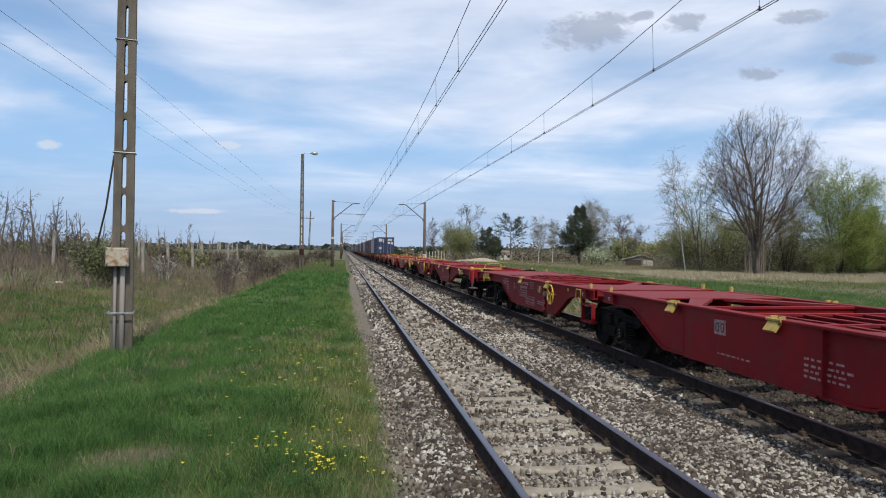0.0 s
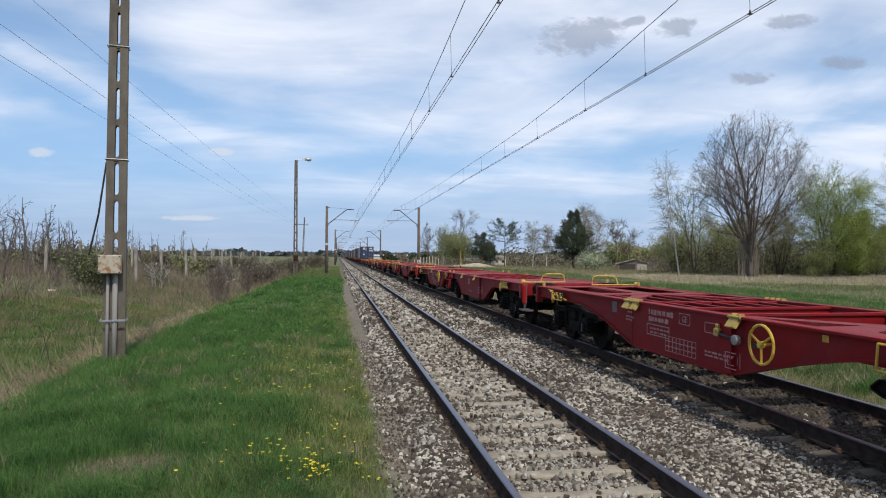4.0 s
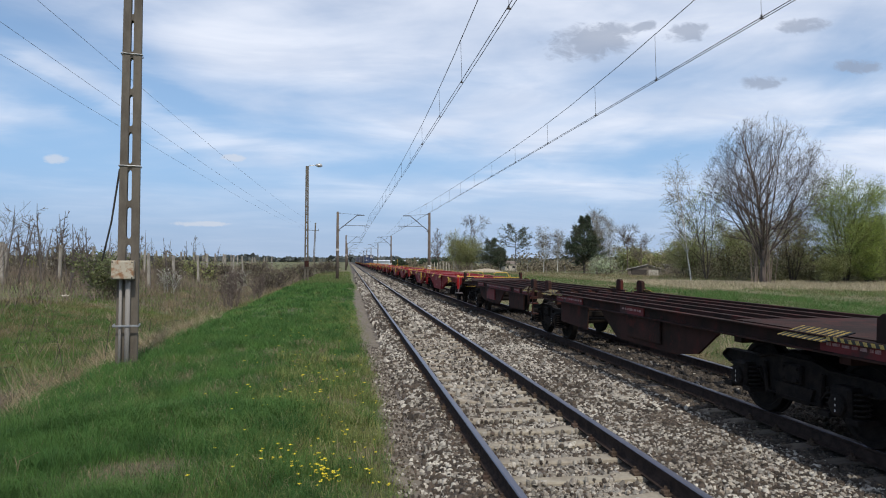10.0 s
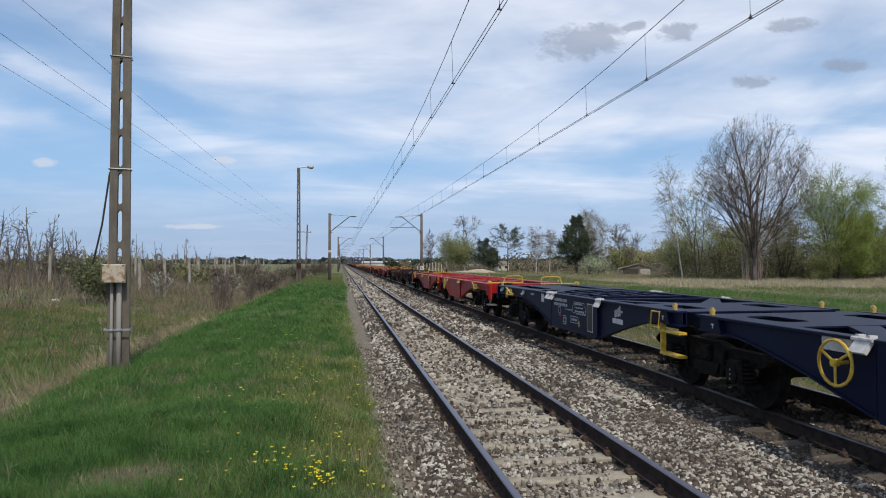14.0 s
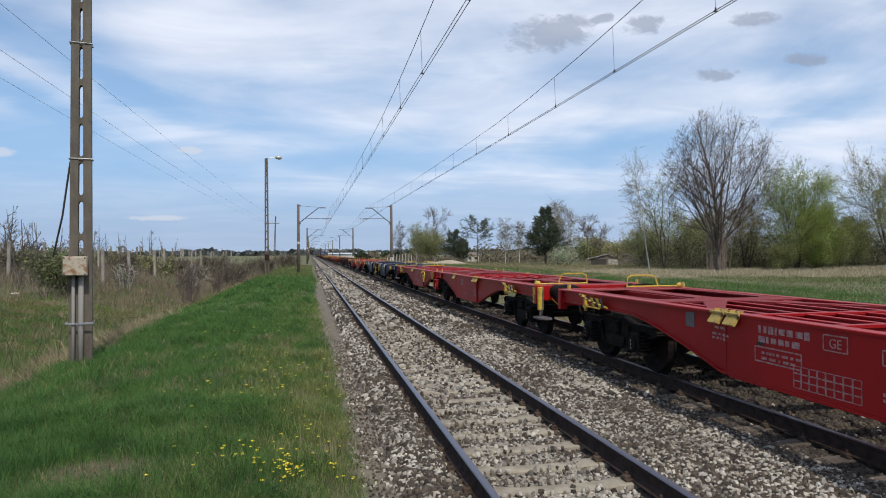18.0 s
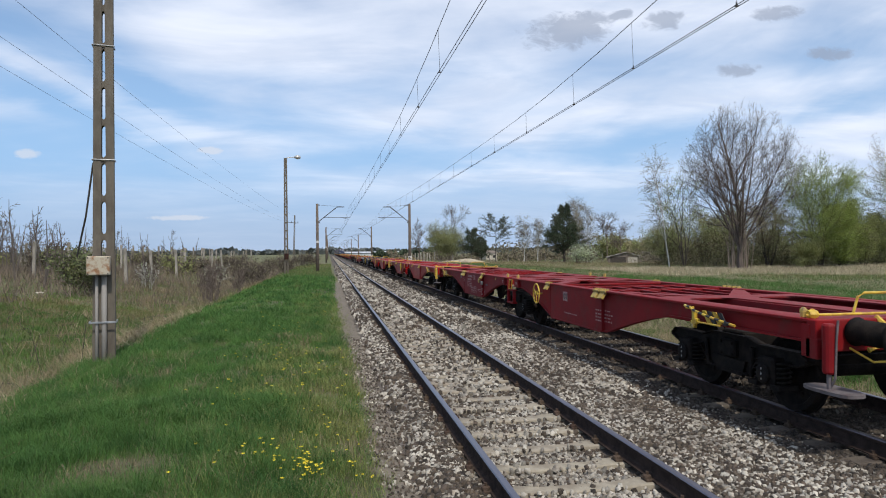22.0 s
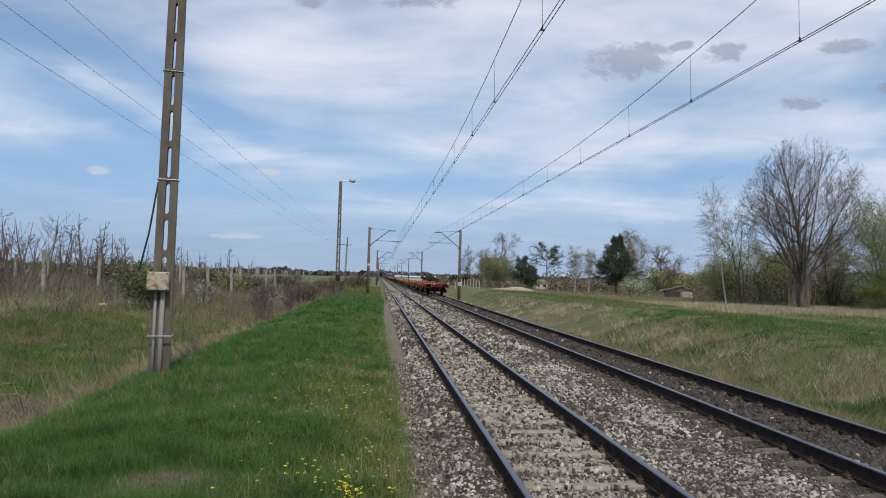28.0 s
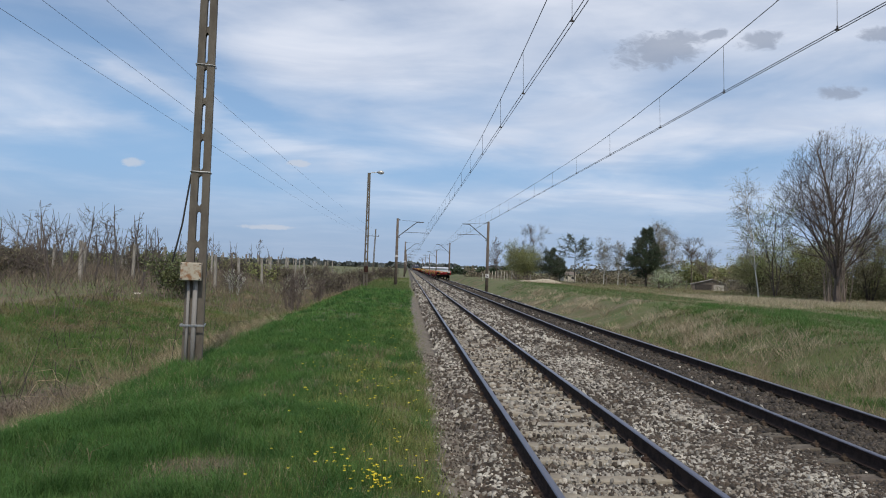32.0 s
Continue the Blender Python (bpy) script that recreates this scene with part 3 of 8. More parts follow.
    def prism(self, outline, x0, x1, mat=0):
        """A plate of the (y, z) outline between two x values."""
        n = len(outline)
        verts = [(x0, y, z) for y, z in outline] + [(x1, y, z) for y, z in outline]
        faces = [tuple(range(n))[::-1], tuple(range(n, 2 * n))] + [(i, (i + 1) % n, n + (i + 1) % n, n + i) for i in range(n)]
        self.mesh(verts, faces, mat)
        return self

    def data(self, name, mats, smooth=False, weld=False):
        me = bpy.data.meshes.new(name)
        me.from_pydata(self.v, [], self.f)
        for mt in mats:
            me.materials.append(mt)
        if len(mats) > 1:
            me.polygons.foreach_set("material_index", self.m)
        bm = bmesh.new()
        bm.from_mesh(me)
        if weld:
            bmesh.ops.remove_doubles(bm, verts=bm.verts, dist=0.0004)
        if len(bm.faces) < 20000:
            bmesh.ops.recalc_face_normals(bm, faces=bm.faces)
        bm.to_mesh(me)
        bm.free()
        if smooth:
            me.polygons.foreach_set("use_smooth", [True] * len(me.polygons))
        me.update()
        return me


def part(name, shape, mats, parent=None, label="", smooth=False, at=None):
    """Links a shape as one mesh object, under a thing or under a part."""
    ob = new(name, shape if isinstance(shape, bpy.types.Mesh) else shape.data(name, mats if isinstance(mats, (list, tuple)) else [mats], smooth))
    if parent:
        ob.parent = parent
    if at is not None:
        ob.matrix_basis = at
    if label:
        tagged(ob, label)
    return ob


def thing(name, label, category, group="", kind="", at=None):
    ob = new(name)
    ob.empty_display_size = 0.2
    if at is not None:
        ob.matrix_basis = at
    return tagged(ob, label, category, group, kind)


def raw_mesh(name, co, tri, mats):
    """A large mesh from number arrays: points and triangles."""
    me = bpy.data.meshes.new(name)
    me.vertices.add(len(co))
    me.vertices.foreach_set("co", co.astype(np.float32).ravel())
    me.loops.add(tri.size)
    me.loops.foreach_set("vertex_index", tri.astype(np.int32).ravel())
    me.polygons.add(len(tri))
    me.polygons.foreach_set("loop_start", np.arange(0, tri.size, 3, dtype=np.int32))
    for mt in mats:
        me.materials.append(mt)
    me.update(calc_edges=True)
    me.validate()
    return me


# ---- the lie of the land (rail tops at height 0, track ahead along y) ----
T1, T2, HALF = 2.185, 6.19, 0.7525
LAND = [(-400, -0.6), (-120, 0.1), (-60, 0.35), (-30, 0.45), (-19, 0.35), (-14, -0.15), (-10.5, -0.72), (-7.6, -0.95), (-6.0, -0.72), (-4.7, -0.26), (-3.6, -0.12), (-1.0, -0.10), (0.20, -0.125), (0.32, -0.17), (0.45, -0.24), (0.80, -0.36), (1.0, -0.45),
        (8.0, -0.45), (8.6, -0.50), (9.4, -0.80), (10.4, -1.02), (11.2, -0.95), (12.4, -0.45), (13.6, 0.05), (14.6, 0.26), (15.6, 0.28), (18, 0.16), (26, -0.12), (40, -0.30), (60, -0.15), (120, 0.0), (400, 0.0)]
LX, LZ = np.array([p[0] for p in LAND]), np.array([p[1] for p in LAND])


def land_z(x, y):
    """The height of the ground; works on arrays too."""
    x, y = np.asarray(x, float), np.asarray(y, float)
    z = np.interp(x, LX, LZ)
    rough = np.where((x > 0.3) & (x < 8.6), 0.0, 1.0)
    on = np.clip((0.2 - x) / 0.8, 0, 1) * np.clip((x + 4.8) / 1.0, 0, 1) * np.clip((60 - y) / 20, 0, 1)
    z = z + on * 0.05 * np.sin(2.3 * x + 1.1 * y) * np.sin(1.7 * y - 0.8 * x)
    slope = np.clip((x - 9) / 1.0, 0, 1) * np.clip((15.5 - x) / 1.5, 0, 1)
    z = z + slope * (0.10 * np.sin(1.3 * y + 0.6 * np.sin(x * 2)) * np.sin(x * 1.6 + 0.3 * y) + 0.05 * np.sin(3.1 * y + x * 2.2))
    off = np.minimum(np.abs(x - 4.2) / 12, 1.0)
    z = z + rough * (0.035 * np.sin(x * 1.9 + 0.6 * y) * np.cos(y * 0.83 - x * 0.4) + 0.02 * np.sin(3.1 * y + 2.2 * x))
    z = z + off * 0.16 * np.sin(x * 0.21 + 1.0) * np.sin(y * 0.13 + 0.5)
    return z


def ground_z(x, y):
    return float(land_z(x, y))


def build_ground():
    xs = np.unique(np.concatenate([np.linspace(-3000, -400, 14), np.linspace(-400, -60, 24), np.linspace(-60, -14, 40), np.linspace(-14, 20, 120), np.linspace(0.0, 1.2, 13), np.linspace(20, 70, 40), np.linspace(70, 400, 24), np.linspace(400, 3000, 14)]))
    ys = np.unique(np.concatenate([np.linspace(-1500, -60, 14), np.linspace(-60, -20, 14), np.linspace(-20, 40, 150), np.linspace(40, 140, 80), np.linspace(140, 500, 40), np.linspace(500, 4200, 24)]))
    gx, gy = np.meshgrid(xs, ys)
    gz = land_z(gx, gy)
    far = np.clip((np.hypot(gx, gy) - 300) / 800, 0, 1)
    gz = gz * (1 - far) - 0.6 * far
    co = np.stack([gx, gy, gz], -1).reshape(-1, 3)
    nx, ny = len(xs), len(ys)
    i = (np.arange(ny - 1)[:, None] * nx + np.arange(nx - 1)[None]).ravel()
    tri = np.concatenate([np.stack([i, i + 1, i + nx + 1], -1), np.stack([i, i + nx + 1, i + nx], -1)])
    me = raw_mesh("ground", co, tri, [FIELD, TURF])
    mid = co[tri].mean(1)
    on_verge = (mid[:, 0] > -4.7 + 0.3 * np.sin(mid[:, 1] * 0.7)) & (mid[:, 0] < 0.5) & (mid[:, 1] < 62 + 4 * np.sin(mid[:, 0] * 2))
    me.polygons.foreach_set("material_index", on_verge.astype(np.int32))
    me.polygons.foreach_set("use_smooth", [True] * len(me.polygons))
    tagged(new("ground", me), "rough grassy ground with brown dead patches beside the tracks", "ground", kind="structure")


build_ground()


def scatter(n, x0, x1, y0, y1, rng, power=1.0):
    """Random places; power above 1 puts more of them near y0."""
    return x0 + (x1 - x0) * rng.random(n), y0 + (y1 - y0) * rng.random(n) ** power


def lushness(x, y):
    """How tall the verge grass stands: uneven tussocks, lower towards the ballast."""
    u, v = x + 0.22 * np.sin(2.1 * y + 1.3 * x), y + 0.25 * np.sin(1.9 * x - 0.7 * y)
    f = 0.8 * np.sin(4.6 * u + 1.0) * np.sin(3.1 * v) + 0.8 * np.sin(9.1 * u - 3.2 * v + 2.0) * np.sin(6.7 * v + 2.9 * u) + 0.4 * np.sin(1.1 * u + 0.5 * v)
    return np.clip(0.95 + 0.42 * f, 0.35, 1.75) * np.clip(1.0 - 0.30 * (x + 0.6), 0.62, 1.0)


def blades(name, spots, height, width, lean, mat, label, rng, category="grass", sink=0.02, lush=False):
    """Grass: each blade a bent strip of three triangles; spots is a pair of arrays, the sizes are (low, high)."""
    x, y = spots
    n = len(x)
    z = land_z(x, y) - sink
    h = height[0] + (height[1] - height[0]) * rng.random(n)
    if lush:
        h = h * lushness(x, y)
    dist = np.maximum(y, 3)
    w = (width[0] + (width[1] - width[0]) * rng.random(n)) * np.clip(dist / 9, 0.8, 5.0)
    a, b = rng.random(n) * 2 * math.pi, rng.random(n) * 2 * math.pi
    l = h * lean * (0.3 + rng.random(n))
    wx, wy = np.cos(a) * w / 2, np.sin(a) * w / 2
    lx, ly = np.cos(b) * l, np.sin(b) * l
    co = np.empty((n, 5, 3))
    co[:, 0] = np.stack([x - wx, y - wy, z], -1)
    co[:, 1] = np.stack([x + wx, y + wy, z], -1)
    co[:, 2] = np.stack([x - wx * 0.8 + lx * 0.35, y - wy * 0.8 + ly * 0.35, z + h * 0.6], -1)
    co[:, 3] = np.stack([x + wx * 0.8 + lx * 0.35, y + wy * 0.8 + ly * 0.35, z + h * 0.6], -1)
    co[:, 4] = np.stack([x + lx, y + ly, z + h * (1 - 0.3 * lean)], -1)
    if float(np.mean(y)) > 11.5:
        co = co[:, [0, 1, 4]]
        tri = np.arange(n * 3).reshape(-1, 3)
    else:
        base = np.arange(n)[:, None] * 5
        tri = np.concatenate([base + np.array([0, 1, 3]), base + np.array([0, 3, 2]), base + np.array([2, 3, 4])])
    return tagged(new(name, raw_mesh(name, co.reshape(-1, 3), tri, [mat])), label, category, kind="stuff")


# ---- the two tracks ----
RAIL = [(-0.072, -0.172), (0.072, -0.172), (0.072, -0.160), (0.022, -0.146), (0.010, -0.130), (0.010, -0.050), (0.034, -0.036), (0.036, -0.010), (0.028, 0.0), (-0.028, 0.0), (-0.036, -0.010), (-0.034, -0.036), (-0.010, -0.050), (-0.010, -0.130), (-0.022, -0.146), (-0.072, -0.160)]
FAR_Y = 900.0


def build_rail(parent, x):
    s = Shape()
    n = len(RAIL)
    ys = [-40.0, 0.0, 20.0, 60.0, 150.0, 400.0, FAR_Y]
    verts = [(x + a, y, b) for y in ys for a, b in RAIL]
    for i in range(len(ys) - 1):
        for k in range(n):
            top = 1 if k in (7, 8, 9) else 0
            s.mesh([verts[i * n + k], verts[i * n + (k + 1) % n], verts[(i + 1) * n + (k + 1) % n], verts[(i + 1) * n + k]], [(0, 1, 2, 3)], top)
    part("rail", s, [RAILSIDE, RAILTOP], parent, "rusty steel rail with a polished head")


def sleeper_mesh(mat):
    s = Shape()
    # a pre-stressed sleeper: high under the rails, lower and narrower in the middle
    prof = [(-1.25, 0.115, -0.195), (-1.0, 0.105, -0.172), (-0.55, 0.105, -0.172), (-0.35, 0.092, -0.192), (0.35, 0.092, -0.192), (0.55, 0.105, -0.172), (1.0, 0.105, -0.172), (1.25, 0.115, -0.195)]
    rings = [[(x, -w - 0.025, -0.38), (x, w + 0.025, -0.38), (x, w, z - 0.012), (x, w - 0.015, z), (x, -w + 0.015, z), (x, -w, z - 0.012)] for x, w, z in prof]
    verts = [v for r in rings for v in r]
    faces = [(i * 6 + k, i * 6 + (k + 1) % 6, i * 6 + 6 + (k + 1) % 6, i * 6 + 6 + k) for i in range(len(prof) - 1) for k in range(6)] + [tuple(range(5, -1, -1)), tuple(range(len(verts) - 6, len(verts)))]
    s.mesh(verts, faces)
    return s.data("sleeper", [mat])


def clip_mesh():
    s = Shape()
    for side in (-1, 1):
        s.box(side * 0.088 - 0.045, side * 0.088 + 0.045, -0.06, 0.06, -0.184, -0.150, 0.008)
        s.disc(side * 0.10, 0, -0.150, [(0.0, 0.044), (0.022, 0.040), (0.030, 0.024)], 8, "z")
        s.tube([(side * 0.10, 0, -0.13), (side * 0.10, 0, -0.092)], 0.016, 6)
    return s.data("rail_fastening", [RUSTCLIP])


SLEEPER_ME, OILSLEEPER_ME, CLIP_ME = sleeper_mesh(SLEEPER), sleeper_mesh(OILSLEEPER), clip_mesh()


def build_track(name, cx, phase, label):
    track = thing(name, label, "railway track", kind="structure", at=pose(cx, 0, 0))
    for x in (-HALF, HALF):
        build_rail(track, x)
    rng = random.Random(int(cx * 10))
    far = Shape()
    y = phase - 0.62 * 70
    while y < 420:
        if -9 < y < 75:
            ob = new("sleeper", OILSLEEPER_ME if cx > 4 else SLEEPER_ME)
            ob.parent = track
            ob.matrix_basis = pose(rng.uniform(-0.02, 0.02), y, rng.uniform(-0.012, 0.004) - (0.010 + min(0.045, max(0.0, y - 8) * 0.0022) if cx > 4 else min(0.042, max(0.0, y - 18) * 0.0012)), 0, 0, rng.uniform(-0.7, 0.7))
            if y < 32:
                for x in (-HALF, HALF):
                    c = new("rail_fastening", CLIP_ME)
                    c.parent = ob
                    c.matrix_basis = pose(x, 0, 0)
        else:
            far.box(-1.2, 1.2, y - 0.11, y + 0.11, -0.3, -0.226)
        y += 0.62
    tagged(part("far_sleepers", far, SLEEPER, track), "concrete sleepers of the far track", kind="stuff")
    return track


build_track("track_1", T1, 5.74, "straight railway track on concrete sleepers in grey ballast")
build_track("track_2", T2, 5.30, "second railway track with dark oily ballast")


def build_ballast():
    # the bed: a low bank under both tracks
    ys = np.concatenate([np.linspace(-40, 60, 60), np.linspace(65, 420, 40), [FAR_Y]])
    prof = [(0.45, -0.34), (0.72, -0.30), (0.98, -0.205), (1.15, -0.180), (1.34, -0.195), (1.55, -0.235), (2.82, -0.235), (3.03, -0.195), (3.22, -0.180), (3.5, -0.190), (4.2, -0.205), (4.8, -0.215), (5.1, -0.232), (7.3, -0.232), (7.62, -0.26), (8.25, -0.50), (8.7, -0.65)]
    gx = np.array([p[0] for p in prof])
    gz = np.array([p[1] for p in prof])
    co = np.stack([np.tile(gx, len(ys)), np.repeat(ys, len(gx)), np.tile(gz, len(ys))], -1)
    nx = len(gx)
    i = (np.arange(len(ys) - 1)[:, None] * nx + np.arange(nx - 1)[None]).ravel()
    tri = np.concatenate([np.stack([i, i + 1, i + nx + 1], -1), np.stack([i, i + nx + 1, i + nx], -1)])
    bed = raw_mesh("ballast_bed", co, tri, [BED, OILSHADEBED])
    # under the second track the bed's colour carries oil and painted under-train shade
    bed.polygons.foreach_set("material_index", (np.abs(co[tri].mean(1)[:, 0] - T2) < 1.5).astype(np.int32))
    bed_ob = tagged(new("ballast_bed", bed), "bed of crushed grey stone under the tracks", "ballast", kind="structure")
    rng = np.random.default_rng(5)

    def bed_z(x):
        return np.interp(x, gx, gz)

    def stones(name, x, y, size, mat, label):
        n = len(x)
        cube = np.array([(a, b, c) for c in (-1, 1) for b in (-1, 1) for a in (-1, 1)], float)
        v = cube[None] * (1 + (rng.random((n, 8, 3)) - 0.5) * 0.75)
        v *= (size * (0.55 + 0.75 * rng.random(n)))[:, None, None] * (0.7 + 0.6 * rng.random((n, 1, 3)))
        v[:, 4:, :2] *= 0.72
        ang = rng.random(n) * 2 * math.pi
        c, s = np.cos(ang)[:, None], np.sin(ang)[:, None]
        t = (rng.random(n) - 0.5)[:, None] * 1.6
        vy, vz = v[:, :, 1] * np.cos(t) - v[:, :, 2] * np.sin(t), v[:, :, 1] * np.sin(t) + v[:, :, 2] * np.cos(t)
        vx = v[:, :, 0] * c - vy * s
        vy = v[:, :, 0] * s + vy * c
        base = np.where(x < 0.80, np.interp(x, [0.25, 0.36, 0.54, 0.80], [-0.14, -0.165, -0.21, -0.275]), bed_z(x)) + size * (rng.random(n) * 0.9 - 0.1)
        for cx, ph in ((T1, 5.74), (T2, 5.30)):
            base = base + np.where(np.abs((y - ph + 0.31) % 0.62 - 0.31) < 0.11, 0.034, -0.012 if cx == T1 else 0.0) * (np.abs(x - cx) < 0.70)
        co = np.stack([vx + x[:, None], vy + y[:, None], vz + base[:, None]], -1).reshape(-1, 3)
        q = np.array([(4, 5, 7), (4, 7, 6), (0, 1, 5), (0, 5, 4), (2, 6, 7), (2, 7, 3), (0, 4, 6), (0, 6, 2), (1, 3, 7), (1, 7, 5)])
        tri = (np.arange(n)[:, None, None] * 8 + q[None]).reshape(-1, 3)
        tagged(new(name, raw_mesh(name, co, tri, [mat])), label, "ballast", kind="stuff")

    def spots(n, x0, x1, y0, y1):
        x, y = scatter(n, x0, x1, y0, y1, rng)
        # sleepers lie bare between the rails and stones fill the cribs
        for cx, ph in ((T1, 5.74), (T2, 5.30)):
            d = np.abs((y - ph + 0.31) % 0.62 - 0.31)
            bare = (np.abs(x - cx) < 1.15) & (d < 0.095) & (rng.random(n) > np.where(np.abs(x - cx) > HALF, 1.0 if cx == T1 else 0.66, np.clip(0.035 * (y - 5.5), 0.02, 0.88) if cx == T1 else 0.78))
            near_rail = (np.abs(np.abs(x - cx) - HALF) < 0.085)
            x, y = x[~(bare | near_rail)], y[~(bare | near_rail)]
            n = len(x)
        return x, y

    for k, (n, y0, y1, size) in enumerate(((22000, -6.0, 3.4, 0.030), (54000, 3.4, 9.0, 0.0188), (34000, 9.0, 18.0, 0.026), (20000, 18.0, 42.0, 0.040), (10000, 42.0, 110.0, 0.070))):
        x, y = spots(n, 0.58, 8.0, y0, y1)
        keep = (x > 0.92) | (rng.random(len(x)) < (x - 0.76) * 3.2)
        x, y = x[keep], y[keep]
        dark = ((np.abs(x - T2) < 1.05 + 0.6 * rng.random(len(x))) & (rng.random(len(x)) < 0.96)) | ((np.abs(x - T1 + 0.2) < 0.95) & (np.abs(x - T1) > 0.5) & (rng.random(len(x)) < 0.2)) | (rng.random(len(x)) < np.where(np.abs(x - T1) < 0.66, 0.40, 0.53) + 0.18 * np.sin(x * 2.4 + np.sin(y * 0.9)) * np.sin(y * 1.3))
        pale = ~dark
        stones("ballast_stones", x[pale], y[pale], size, STONE, "loose pale crushed stones between the rails")
        # stones between these rails: oily, with the wagons' shade worked into their tone
        oily = dark & (np.abs(x - T2) < 0.92 + 0.35 * rng.random(len(x)))
        dark = dark & ~oily
        stones("dark_ballast_stones", x[dark], y[dark], size, DARKSTONE, "loose brown stones among the pale ballast")
        stones("oily_ballast_stones", x[oily], y[oily], size, OILSHADESTONE, "loose oil-stained stones along the second track, darkened for the train's shade")
    # the stones nearest to the walk lie there one by one
    protos = []
    for k in range(9):
        v = np.array([(a, b, c) for c in (-1, 1) for b in (-1, 1) for a in (-1, 1)], float) * (1 + (rng.random((8, 3)) - 0.5) * 0.7) * (0.75 + 0.5 * rng.random(3))
        v[4:, :2] *= 0.70
        me = bpy.data.meshes.new("stone")
        me.from_pydata([tuple(q) for q in v], [], [(0, 2, 3, 1), (4, 5, 7, 6), (0, 1, 5, 4), (2, 6, 7, 3), (0, 4, 6, 2), (1, 3, 7, 5)])
        me.materials.append((SINGLE, SINGLE, DARKSINGLE)[k % 3])
        protos.append(me)
    x, y = spots(420, 1.0, 4.3, 4.1, 6.6)
    for px_, py_ in zip(x[:300], y[:300]):
        ob = new("stone", protos[int(rng.integers(9))])
        ob.parent = bed_ob
        k = 0.021 * (0.6 + 0.7 * rng.random())
        ob.matrix_basis = pose(float(px_), float(py_), float(bed_z(px_)) + 0.022, rng.uniform(-35, 35), rng.uniform(-35, 35), rng.uniform(0, 360)) @ Matrix.Scale(k, 4)
    # grit along the edge of the grass
    x, y = scatter(3400, 0.26, 0.90, 3.4, 17.0, rng, 1.2)
    k = rng.random(len(x)) < np.clip((x - 0.2) * 2.2, 0, 1)
    x, y = x[k], y[k]
    half = rng.random(len(x)) < 0.75
    stones("edge_grit", x[half], y[half], 0.011, DARKSTONE, "fine dark grit along the edge of the grass")
    stones("edge_grit", x[~half], y[~half], 0.012, STONE, "fine pale grit along the edge of the grass")
    # a sandy strip between the stones and the grass
    s = Shape()
    yy = [-9.0 + 0.12 * i for i in range(488)]
    r2 = random.Random(3)
    edge = [(0.20 + 0.08 * math.sin(y * 2.1) + r2.uniform(-0.06, 0.06), 0.78 + r2.uniform(-0.05, 0.05)) for y in yy]
    rows = []
    for (e0, e1), y in zip(edge, yy):
        rows.append([(e0, y, ground_z(e0, y) - 0.004), (0.36, y, -0.165), (0.54, y, -0.205 - 0.02 * math.sin(y * 3.3) ** 2), (e1, y, -0.272)])
    for r, q in zip(rows, rows[1:]):
        for k in range(3):
            s.face([r[k], r[k + 1], q[k + 1], q[k]])
    tagged(part("sandy_strip", s, SAND), "narrow strip of bare sandy soil along the ballast", "soil", kind="structure")


build_ballast()

# ---- masts, wires, lamps ----


def wire(name, pts, r, label, category="wire"):
    s = Shape()
    s.tube(pts, r, 5, cap=False)
    return tagged(part(name, s, WIRE), label, category)


CONTACT, SPAN_MID, SPAN_HALF = 5.60, 29.0, 46.0
MAST_Y = [75.3, 144.0, 209.0, 274.0, 339.0, 404.0]
BACK_Y = -17.0


def messenger_z(y):
    # the wire drops fast from the support behind, then sags gently to the next mast
    if y < 23.3:
        return CONTACT + min(0.60 + 0.0029 * (y - 23.3) ** 2, 1.45)
    if y < MAST_Y[0]:
        return CONTACT + 0.60 + 0.85 * ((y - 23.3) / 52.0) ** 2
    for a, b in zip([BACK_Y] + MAST_Y[:-1], MAST_Y):
        if a <= y <= b:
            u = (2 * y - a - b) / (b - a)
            return CONTACT + 0.70 + 0.75 * u * u
    return CONTACT + 1.45


def build_catenary(cx, shift, first, second):
    """The overhead line of one track, with the places of its nearest droppers."""
    ys = [BACK_Y + (MAST_Y[-1] - BACK_Y) * i / 120 for i in range(121)]

    def xc(y):
        # the wires zigzag a little from mast to mast
        return cx + shift - 0.05 * math.cos((y - 75.3) / 68.0 * math.pi)

    def xm(y):
        return cx + shift + 0.02

    for d in (-0.03, 0.03):
        wire("contact_wire", [(xc(y) + d, y, CONTACT) for y in ys[::4]], 0.0065, "grooved copper contact wire over the railway track", "overhead wire")
    wire("messenger_wire", [(xm(y), y, messenger_z(y)) for y in ys], 0.0075, "sagging messenger wire of the overhead line", "overhead wire")
    y = first
    while y < 140:
        s = Shape()
        s.tube([(xm(y), y, messenger_z(y)), (xc(y), y, CONTACT)], 0.004, 4)
        s.box(xc(y) - 0.034, xc(y) + 0.034, y - 0.012, y + 0.012, CONTACT - 0.008, CONTACT + 0.012)
        s.box(xc(y) - 0.008, xc(y) + 0.008, y - 0.012, y + 0.012, CONTACT + 0.012, CONTACT + 0.06)
        tagged(part("dropper", s, WIRE), "thin dropper wire with a clamp on the contact wire", "dropper wire", "droppers of the overhead line")
        y = second if y == first else y + (3.35 if y == second else 4.1)


